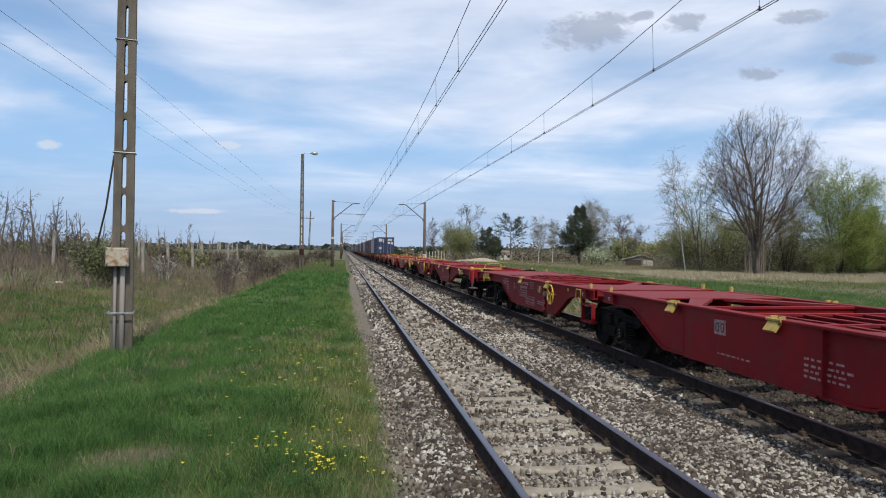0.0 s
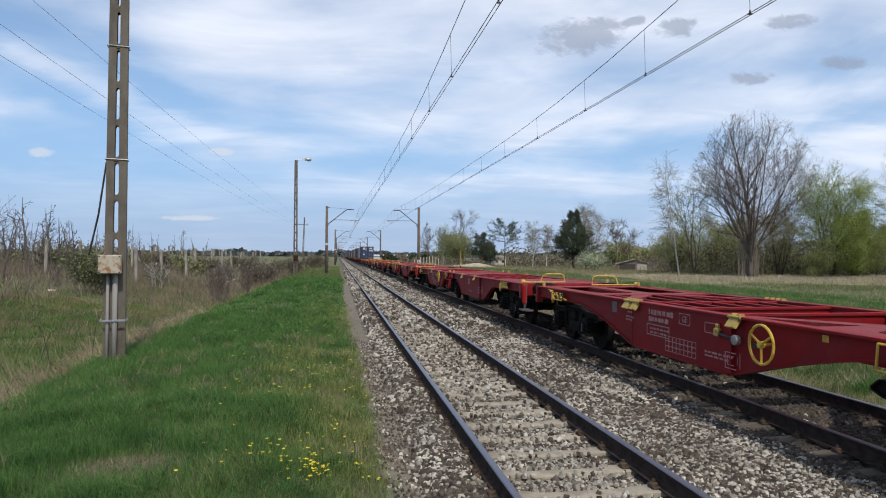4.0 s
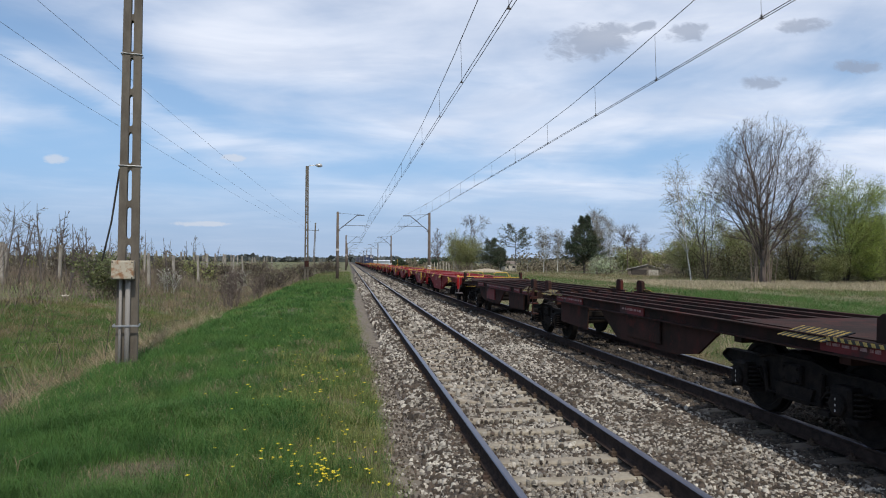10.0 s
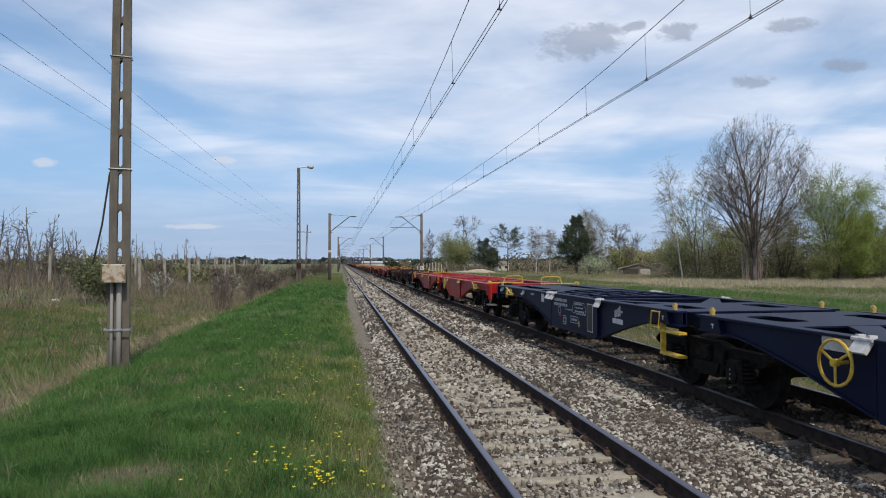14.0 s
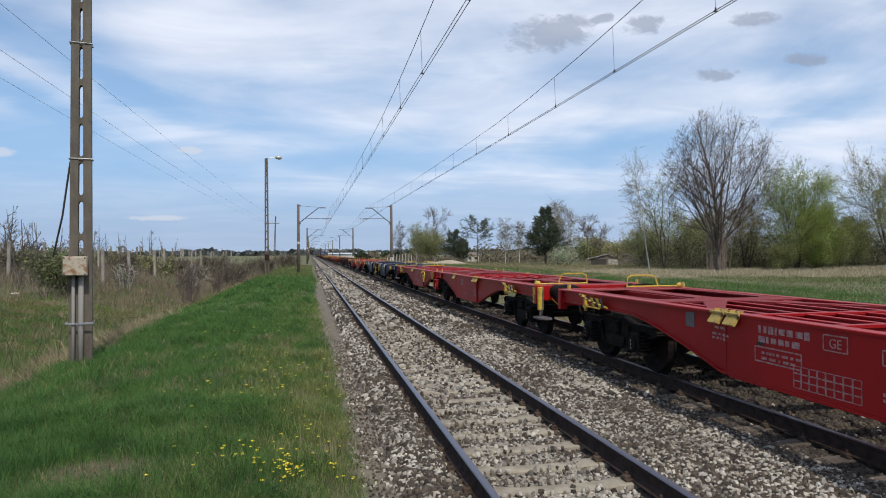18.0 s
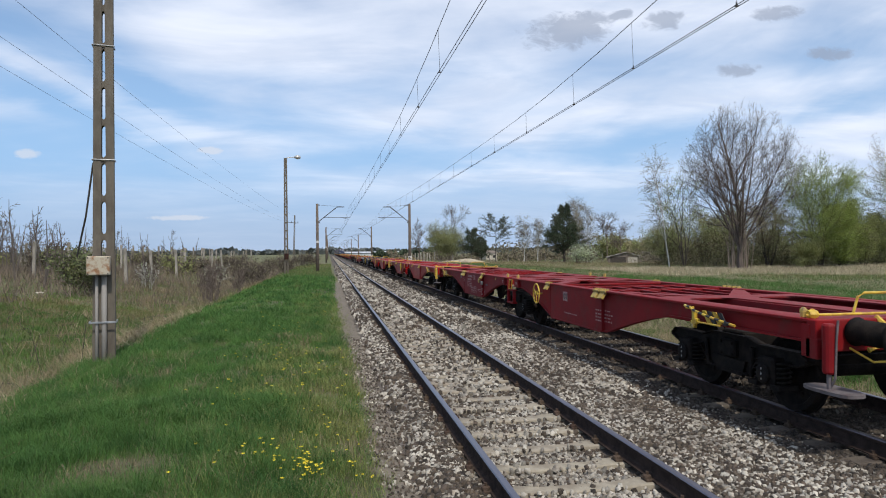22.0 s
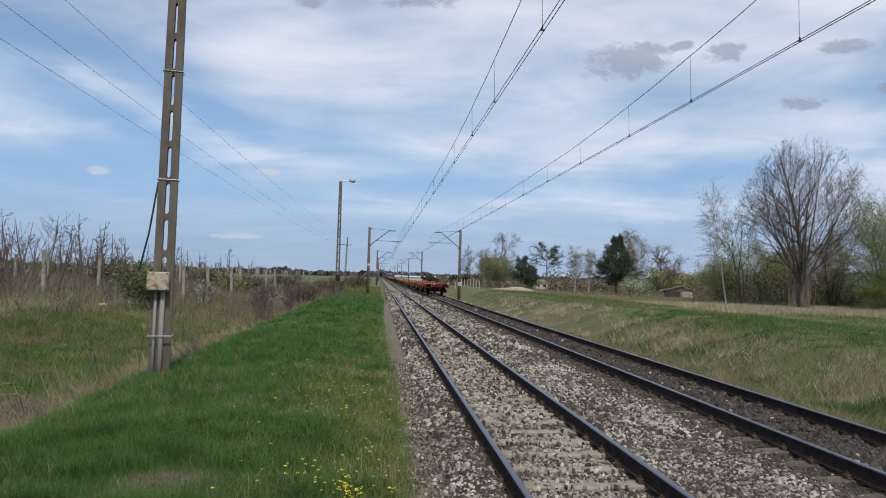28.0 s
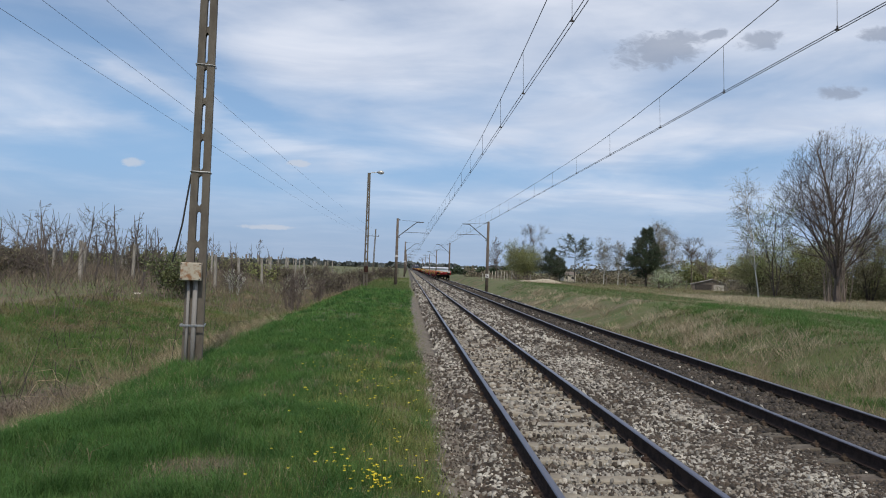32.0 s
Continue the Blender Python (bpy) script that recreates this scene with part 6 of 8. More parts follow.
def build_old_wagon():
    """The older, rusty wagon with straight channel sills."""
    w = thing("container_wagon", "old rusty brown flat wagon with faded red side sills", "freight wagon", "wagons of the train")
    build_ends(w, BROWN, BROWN)
    for h in (-1, 1):
        for side in (-1, 1):
            y0, y1 = sorted((yy(h, 0.78), yy(h, 12.1)))
            s = Shape()
            x0, x1 = sorted((side * 1.20, side * 1.31))
            s.box(x0, x1, y0, y1, 0.98, 1.0, 0.003)
            s.box(x0, x1, y0, y1, SILL_TOP - 0.04, SILL_TOP - 0.02, 0.003)
            x2, x3 = sorted((side * 1.20, side * 1.22))
            s.box(x2, x3, y0, y1, 1.0, SILL_TOP - 0.04)
            s.prism([(yy(h, 3.9), 0.98), (yy(h, 4.5), 0.60), (yy(h, 5.2), 0.50), (yy(h, 7.4), 0.50), (yy(h, 8.3), 0.98)], side * 1.16, side * 1.20)
            s.prism([(yy(h, 8.9), 0.98), (yy(h, 8.95), 0.50), (yy(h, 10.7), 0.53), (yy(h, 10.7), 0.98)], side * 1.20, side * 1.225)
            g = part("side_sill", s, BROWN, w, "rusty channel sill with a shallow trapezoid below")
            for a, b in (((3.9, 5.0), (5.6, 9.2), (9.6, 10.3), (10.6, 11.9)) if h > 0 else ((0.95, 1.9), (6.2, 7.2), (9.2, 11.0))):
                s = Shape()
                q0, q1 = sorted((yy(h, a), yy(h, b)))
                s.box(*sorted((side * 1.222, side * 1.24)), q0, q1, 1.0, SILL_TOP - 0.045)
                part("side_panel", s, FADED, g, "faded red panel with dim stencils")
                part("painted_markings", marks(text_rows(max(q0, q1) - 0.1, 1.08, abs(b - a) - 0.25, 0.04, int(a * 10)), side, 1.2415), [WHITE, FAINT], g)["kind"] = "stuff"
            s = Shape()
            q0, q1 = sorted((yy(h, 5.6), yy(h, 6.9)))
            s.box(*sorted((side * 1.205, side * 1.245)), q0, q1, 0.60, 0.97, 0.01)
            part("tool_box", s, FADED if h > 0 else BROWN, g, "flat box hung under the sill")
            for e in (2.0, 11.45):
                part("hazard_strip", hazard_mesh(side), None, g, "worn black and yellow hazard strip", at=pose(0, yy(h, e), 0))["kind"] = "stuff"
            for e in (0.95, 11.75):
                s = Shape()
                s.prism([(yy(h, e) - 0.16, 1.17), (yy(h, e) + 0.16, 1.17), (yy(h, e) + 0.15, 1.40), (yy(h, e) + 0.08, 1.45), (yy(h, e) - 0.08, 1.45), (yy(h, e) - 0.15, 1.40)], side * 1.18, side * 1.26)
                part("corner_stop", s, BROWN, g, "raised rusty corner stop")
            if h == -side:
                s = Shape()
                for e in (11.7, 12.15):
                    s.tube([(side * 1.24, yy(h, e), 1.22), (side * 1.32, yy(h, e), 1.25), (side * 1.36, yy(h, e), 1.15), (side * 1.36, yy(h, e), 0.52)], 0.026, 6)
                for z in (0.53, 0.80):
                    s.box(*sorted((side * 1.20, side * 1.37)), *sorted((yy(h, 11.68), yy(h, 12.17))), z, z + 0.03)
                part("ladder", s, BROWN, g, "rusty side ladder")
        y0, y1 = sorted((yy(h, 0.8), yy(h, 12.1)))
        for x in (-0.75, -0.25, 0.25, 0.75):
            s = Shape()
            s.box(x - 0.05, x + 0.05, y0, y1, SILL_TOP - 0.09, SILL_TOP - 0.02, 0.004)
            part("inner_beam", s, BROWN, w)
        for e in (1.6, 3.5, 5.5, 7.4, 9.3, 11.2):
            s = Shape()
            s.box(-1.19, 1.19, yy(h, e) - 0.08, yy(h, e) + 0.08, SILL_TOP - 0.30, SILL_TOP - 0.095)
            part("cross_beam", s, BROWN, w)
        s = Shape()
        q0, q1 = sorted((yy(h, 0.8), yy(h, 3.6)))
        s.box(-1.2, 1.2, q0, q1, SILL_TOP - 0.016, SILL_TOP - 0.008)
        part("deck_plate", s, BROWN, w)
    return w


BOX_LEN, BOX_W, BOX_H = 11.3, 2.44, 2.6


def build_container(paint, label):
    c = thing("shipping_container", label, "shipping container", "containers on the train")
    for side in (-1, 1):
        s = Shape()
        n = 40
        pts = []
        for i in range(n):
            y = -BOX_LEN / 2 + 0.1 + (BOX_LEN - 0.2) * i / n
            k = (BOX_LEN - 0.2) / n
            pts += [(side * 1.215, y), (side * 1.215, y + k * 0.35), (side * 1.18, y + k * 0.5), (side * 1.18, y + k * 0.85)]
        pts.append((side * 1.215, BOX_LEN / 2 - 0.1))
        for (xa, ya), (xb, yb) in zip(pts, pts[1:]):
            s.face([(xa, ya, 0.12), (xb, yb, 0.12), (xb, yb, BOX_H - 0.1), (xa, ya, BOX_H - 0.1)])
        part("side_wall", s, paint, c, "corrugated steel side wall")
    s = Shape()
    s.box(-1.20, 1.20, -BOX_LEN / 2 + 0.05, BOX_LEN / 2 - 0.05, BOX_H - 0.05, BOX_H - 0.02)
    part("roof", s, paint, c)
    s = Shape()
    s.box(-1.20, 1.20, -BOX_LEN / 2 + 0.05, BOX_LEN / 2 - 0.05, 0.02, 0.14)
    part("floor_frame", s, BLACK, c)
    for e in (-1, 1):
        s = Shape()
        y = e * (BOX_LEN / 2 - 0.03)
        s.box(-1.15, 1.15, y - 0.03, y + 0.03, 0.12, BOX_H - 0.08, 0.01)
        end = part("end_door", s, paint, c, "plain steel end doors")
        if e < 0:
            s = Shape()
            for x, z, ww, hh in ((-0.78, 2.15, 0.5, 0.45), (0.62, 2.2, 0.6, 0.3), (0.45, 1.75, 0.35, 0.3), (0.9, 1.7, 0.3, 0.35), (-0.8, 0.95, 0.35, 0.3), (-0.35, 2.05, 0.18, 0.5)):
                s.box(x - ww / 2, x + ww / 2, y - 0.037, y - 0.031, z - hh / 2, z + hh / 2)
            part("painted_markings", s, WHITE, end, "plain white painted blocks")["kind"] = "stuff"
            for x in (-0.75, -0.3, 0.3, 0.75):
                s = Shape()
                s.tube([(x, y - 0.055, 0.2), (x, y - 0.055, BOX_H - 0.15)], 0.02, 6)
                part("lock_rod", s, STEEL, end)
        for x in (-1.17, 1.17):
            s = Shape()
            s.box(x - 0.06, x + 0.06, y - 0.06, y + 0.06, 0.0, BOX_H, 0.01)
            part("corner_post", s, paint, c)
    return c


REAR_T = [0, 8, 13, 20, 21, 22, 23, 24, 25, 27.5, 30, 32]
REAR_Y = [-223.1, -140.1, -88.1, -15.15, -4.72, 5.68, 16.6, 27.6, 38.6, 66.4, 93.4, 114.6]


def rear_y(t):
    """Where the end of the train is at t seconds."""
    return float(np.interp(t, REAR_T, REAR_Y))


ORDER = ["tail", "bright", "bright", "blue", "clean", "old", "worn", "worn", "tall", "tall", "worn", "bright", "worn", "tall", "worn", "bright", "worn", "tall", "worn", "worn", "bright", "worn", "tall", "worn", "worn"]
PROTO = {}
TRAIN, BOXES = [], []


def build_train():
    PROTO["worn"] = build_wagon("weathered dark red container flat wagon with yellow latches", "curved", RED, BRIGHT)
    PROTO["bright"] = build_wagon("freshly painted bright red container flat wagon with yellow steps", "curved", BRIGHT, YELLOW)
    PROTO["clean"] = build_wagon("clean red container flat wagon with yellow latches", "curved", BRIGHT, BRIGHT, wheel_front=False)
    PROTO["tail"] = build_wagon("worn red container flat wagon at the end of the train", "curved", RED, RED, wheel_front=False)
    PROTO["blue"] = build_wagon("dark blue container flat wagon with white markings", "curved", BLUE, BLUE, True, "blue", wheel_front=False)
    PROTO["tall"] = build_wagon("dull red container flat wagon with straight-sided girders", "straight", RED, BRIGHT)
    PROTO["old"] = build_old_wagon()
    used = set()
    rg = random.Random(4)
    for k, kind in enumerate(ORDER):
        w = PROTO[kind] if kind not in used else copy_thing(PROTO[kind], pose(0, 0, 0))
        used.add(kind)
        off = -0.25 + LEN * (k + 0.5)
        w.matrix_basis = pose(T2, rear_y(0) + off, 0)
        TRAIN.append((w, off))
        if k >= 13:
            for h in (-1, 1):
                which = [(BOXBLUE, "dark blue shipping container with white painted blocks"), (BOXGREY, "pale grey steel shipping container"), (BOXBROWN, "faded brown steel shipping container"), (BOXBLUE, "dark blue shipping container with white painted blocks"), (BOXBROWN, "faded brown steel shipping container"), (BOXGREY, "pale grey steel shipping container"), (BOXBROWN, "faded brown steel shipping container")]
                paint, label = which[((k - 13) * 2 + (h > 0)) % len(which)]
                c = BOXPROTO.get(label)
                c = copy_thing(c, pose(0, 0, 0)) if c else build_container(paint, label)
                BOXPROTO.setdefault(label, c)
                o2 = off + h * 6.05
                c.matrix_basis = pose(T2, rear_y(0) + o2, SILL_TOP)
                BOXES.append((c, o2))


BOXPROTO = {}
build_train()


def build_end_signals():
    """Two red and white boards on the last wagon."""
    w = TRAIN[0][0]
    for x, z in ((-0.30, 1.24), (1.27, 1.30)):
        s = Shape()
        y = yy(-1, 0.70)
        s.box(x - 0.08, x + 0.08, y - 0.01, y + 0.01, z - 0.125, z + 0.125, 0, 0)
        for a in (-1, 1):
            s.mesh([(x - 0.08, y - 0.014, z + a * 0.125), (x + 0.08, y - 0.014, z + a * 0.125), (x, y - 0.014, z)], [(0, 1, 2)], 1)
        s.box(x - 0.02, x + 0.02, y, y + 0.03, z - 0.22, z + 0.17, 0, 2)
        part("tail_board", s, [MIRRORWHITE, SIGNRED, BROWN], w, "white tail board with red triangles")
    # a yellow bracket round one buffer, hoses and hooks under the headstock
    y = yy(-1, 0.70)
    s = Shape()
    s.tube([(-0.60, y, 1.20), (-0.58, y - 0.10, 1.12), (-0.58, y - 0.16, 1.00), (-0.64, y - 0.16, 0.92), (-0.80, y - 0.12, 0.88)], 0.03, 7)
    part("buffer_bracket", s, YELLOW, w, "bent yellow bracket beside the buffer")
    for x, d in ((-0.42, 0.05), (0.34, -0.04), (0.52, 0.06)):
        s = Shape()
        s.disc(x, y - 0.06, 1.02, [(-0.03, 0.02), (-0.02, 0.045), (0.02, 0.045), (0.03, 0.02)], 8)
        s.tube([(x, y - 0.05, 1.02), (x + d, y - 0.16, 0.86), (x + d * 2, y - 0.14, 0.62), (x + d * 2.4, y - 0.06, 0.55)], 0.022, 7)
        part("brake_hose", s, BLACK, w, "black rubber brake hose")
    s = Shape()
    s.box(-0.06, 0.06, y - 0.24, y, 0.98, 1.06, 0.012)
    s.tube([(0, y - 0.22, 1.02), (0, y - 0.30, 1.06), (0, y - 0.28, 1.13), (0, y - 0.20, 1.14)], 0.034, 7)
    part("draw_hook", s, BLACK, w, "black iron draw hook")
    for x in (-0.25, 0.2, 0.42):
        s = Shape()
        s.disc(x, y - 0.03, 1.12, [(-0.02, 0.03), (0.02, 0.03)], 6, "y")
        part("bolt_head", s, STEEL, w)


build_end_signals()


def build_stanchion():
    """An upright yellow bar on the corner of one wagon."""
    w = TRAIN[8][0]
    s = Shape()
    y = yy(1, 1.05)
    s.tube([(1.25, y, 1.17), (1.25, y, 1.32)], 0.05, 8, 1)
    s.tube([(1.25, y, 1.30), (1.25, y, 2.18)], 0.022, 6)
    s.tube([(1.25, y, 1.66), (1.25, y - 0.14, 1.68), (1.25, y - 0.14, 2.14), (1.25, y, 2.17)], 0.014, 6)
    part("stanchion", s, [YELLOW, RED], w, "upright yellow stanchion")


build_stanchion()

# ---- trees and bushes ----


def grow(rng, base, direction, length, radius, level, spec, segs):
    """Adds the segments of one limb and of what grows from it."""
    n = spec["steps"][level]
    p, d = Vector(base), Vector(direction).normalized()
    pts, rad = [p.copy()], [radius]
    for i in range(n):
        jitter = Vector((rng.uniform(-1, 1), rng.uniform(-1, 1), rng.uniform(-1, 1))) * spec["wander"][level]
        d = (d + jitter + Vector((0, 0, spec["lift"][level]))).normalized()
        p = p + d * (length / n)
        if level == 0 and "fan" in spec and p.z > 2.5:
            d = (d + Vector((p.x, p.y, 0)) * spec["fan"]).normalized()
        if "cone" in spec and i > 0:
            top, wide = spec["cone"]
            if math.hypot(p.x, p.y) > wide * max(0.04, 1 - p.z / top) * rng.uniform(0.65, 1.25):
                break
        if "hull" in spec and i > 0:
            mid, wide, above, below = spec["hull"]
            if (p.x * p.x + p.y * p.y) / wide ** 2 + ((p.z - mid) / (above if p.z > mid else below)) ** 2 > spec.get("rag", 1.0) + (1 - spec.get("rag", 1.0)) * rng.random():
                break
        pts.append(p.copy())
        rad.append(radius * (1 - 0.82 * (i + 1) / n))
    n = len(pts) - 1
    segs.append((level, pts, rad))
    if level + 1 < len(spec["steps"]):
        for _ in range(spec["kids"][level]):
            u = rng.uniform(*spec["from"][level])
            i = min(int(u * n), n - 1)
            q = pts[i].lerp(pts[i + 1], u * n - i)
            axis = (pts[i + 1] - pts[i]).normalized()
            side = axis.orthogonal().normalized()
            side.rotate(Matrix.Rotation(rng.uniform(0, 2 * math.pi), 3, axis))
            a = radians(rng.uniform(*spec["angle"][level]))
            nd = axis * math.cos(a) + side * math.sin(a)
            grow(rng, q, nd, length * rng.uniform(*spec["ratio"][level]) * (1.25 - 0.5 * u), max(rad[i] * spec.get("thin", 0.6), 0.006), level + 1, spec, segs)


def limb_mesh(name, segs, mats, thick, thin_level):
    s = Shape()
    for level, pts, rad in segs:
        s.tube(pts, [max(r, thick) for r in rad], 6 if level == 0 else 3, 1 if level >= thin_level else 0, cap=False)
    me = bpy.data.meshes.new(name)
    me.from_pydata(s.v, [], s.f)
    for mt in mats:
        me.materials.append(mt)
    me.polygons.foreach_set("material_index", s.m)
    return me


def leaf_mesh(name, segs, from_level, count, size, mat, rng, spread=0.25, down=0.0, need_z=-9.0):
    """Leaves as small folded blades round the outer limbs."""
    spots = [(pts[i], pts[i + 1]) for level, pts, rad in segs if level >= from_level for i in range(len(pts) - 1)]
    co, tri = [], []
    r = np.random.default_rng(rng.randrange(10 ** 6))
    pick = r.integers(0, len(spots), count)
    u = r.random(count)
    a = np.array([tuple(spots[i][0]) for i in pick])
    b = np.array([tuple(spots[i][1]) for i in pick])
    c = a + (b - a) * u[:, None] + r.normal(0, spread, (count, 3))
    c[:, 2] -= down * r.random(count)
    c[:, 2] = np.maximum(c[:, 2], need_z)
    s1 = r.normal(0, 1, (count, 3))
    s1 /= np.linalg.norm(s1, axis=1)[:, None]
    s2 = r.normal(0, 1, (count, 3))
    s2 -= s1 * (s1 * s2).sum(1)[:, None]
    s2 /= np.linalg.norm(s2, axis=1)[:, None]
    k = (size * (0.6 + 0.8 * r.random(count)))[:, None]
    v = np.stack([c - s1 * k, c + s2 * k * 0.55, c + s1 * k, c - s2 * k * 0.55], 1).reshape(-1, 3)
    i = np.arange(count)[:, None] * 4
    tri = np.concatenate([i + np.array([0, 1, 2]), i + np.array([0, 2, 3])])
    return raw_mesh(name, v, tri, [mat])


def build_tree(name, x, y, label, category, seed, spec, height, radius, stems=1, thick=0.012, bark=BARK, leaf=None, leaves=0, leaf_size=0.08, leaf_level=2, spread=0.25, lean=(0, 0), splay=0.0, down=0.0, group=""):
    z = ground_z(x, y)
    rng = random.Random(seed)
    tree = thing(name, label, category, group, at=pose(x, y, z - 0.05))
    segs = []
    for k in range(stems):
        q = 2 * math.pi * k / max(stems, 1) + rng.uniform(-0.4, 0.4)
        sp = splay * (0.3 + 0.7 * rng.random())
        if "ring" in spec:
            r0 = spec["ring"] * math.sqrt((k + 0.5) / stems)
            q = k * 2.4
        o = Vector((math.cos(q) * r0, math.sin(q) * r0, 0)) if "ring" in spec else Vector((math.cos(q) * 0.28 * splay * 2, math.sin(q) * 0.28 * splay * 2, 0)) if stems > 1 else Vector((0, 0, 0))
        grow(rng, o, (math.cos(q) * sp + lean[0], math.sin(q) * sp + lean[1], 1.0), height * rng.uniform(0.82, 1.0) if stems > 1 else height, radius * (rng.uniform(0.55, 1.0) if stems > 1 else 1), 0, spec, segs)
    coarse = [g for g in segs if g[0] < 2]
    finer = [g for g in segs if g[0] >= 2]
    if leaf and leaves > 900:
        part("trunk", limb_mesh("trunk", segs, [bark, TWIG], thick, 2), None, tree)
        part("crown", leaf_mesh("crown", segs, leaf_level, leaves, leaf_size, leaf, rng, spread, down, 0.1), None, tree)
    else:
        part("trunk", limb_mesh("trunk", coarse, [bark, TWIG], thick, 2), None, tree)
        if finer:
            part("crown", limb_mesh("crown", finer, [bark, TWIG], thick, 2), None, tree, "bare crown of fine twigs")
        if leaf and leaves:
            part("foliage", leaf_mesh("foliage", segs, leaf_level, leaves, leaf_size, leaf, rng, spread, down, 0.1), None, tree, "sparse opening buds")
    return tree


BROAD = dict(steps=[8, 6, 5, 4], wander=[0.07, 0.12, 0.16, 0.22], lift=[0.02, 0.06, 0.05, 0.02], kids=[11, 7, 5], ratio=[(0.34, 0.56), (0.38, 0.60), (0.45, 0.7)], angle=[(26, 52), (25, 55), (25, 60)])
BROAD["from"] = [(0.26, 0.97), (0.2, 0.98), (0.2, 1.0)]
BUSHY = dict(steps=[5, 3, 2], wander=[0.12, 0.18, 0.25], lift=[0.03, 0.05, 0.03], kids=[9, 6], ratio=[(0.35, 0.6), (0.4, 0.7)], angle=[(25, 60), (25, 65)])
BUSHY["from"] = [(0.12, 0.98), (0.2, 1.0)]
SLIM = dict(steps=[9, 5, 4], wander=[0.05, 0.14, 0.22], lift=[0.02, 0.03, -0.03], kids=[26, 6], ratio=[(0.16, 0.30), (0.4, 0.7)], angle=[(30, 60), (25, 60)])
SLIM["from"] = [(0.25, 0.98), (0.2, 1.0)]
DEAD = dict(steps=[7, 5, 3], wander=[0.07, 0.16, 0.2], lift=[0.05, 0.12, 0.08], kids=[8, 3], ratio=[(0.07, 0.24), (0.3, 0.5)], angle=[(35, 75), (30, 65)])
DEAD["from"] = [(0.28, 0.98), (0.25, 1.0)]
PINE = dict(steps=[9, 5, 3], wander=[0.03, 0.10, 0.2], lift=[0.02, 0.05, 0.05], kids=[34, 6], ratio=[(0.24, 0.40), (0.3, 0.5)], angle=[(55, 85), (30, 60)])
PINE["from"] = [(0.22, 0.99), (0.35, 1.0)]
WEEP = dict(SLIM, kids=[44, 7], ratio=[(0.14, 0.27), (0.45, 0.8)], lift=[0.02, -0.02, -0.10], angle=[(25, 50), (25, 65)])
PINETOP = dict(PINE)
PINETOP["from"] = [(0.42, 0.99), (0.35, 1.0)]



# half width of the large tree's crown by height
DOME_Z = [2.0, 4.0, 6.0, 8.0, 10.0, 12.0, 13.6, 15.0, 16.2, 17.2, 17.9, 18.4]
DOME_R = [0.8, 2.6, 5.0, 6.3, 6.7, 6.5, 5.9, 4.9, 3.9, 2.7, 1.5, 0.3]


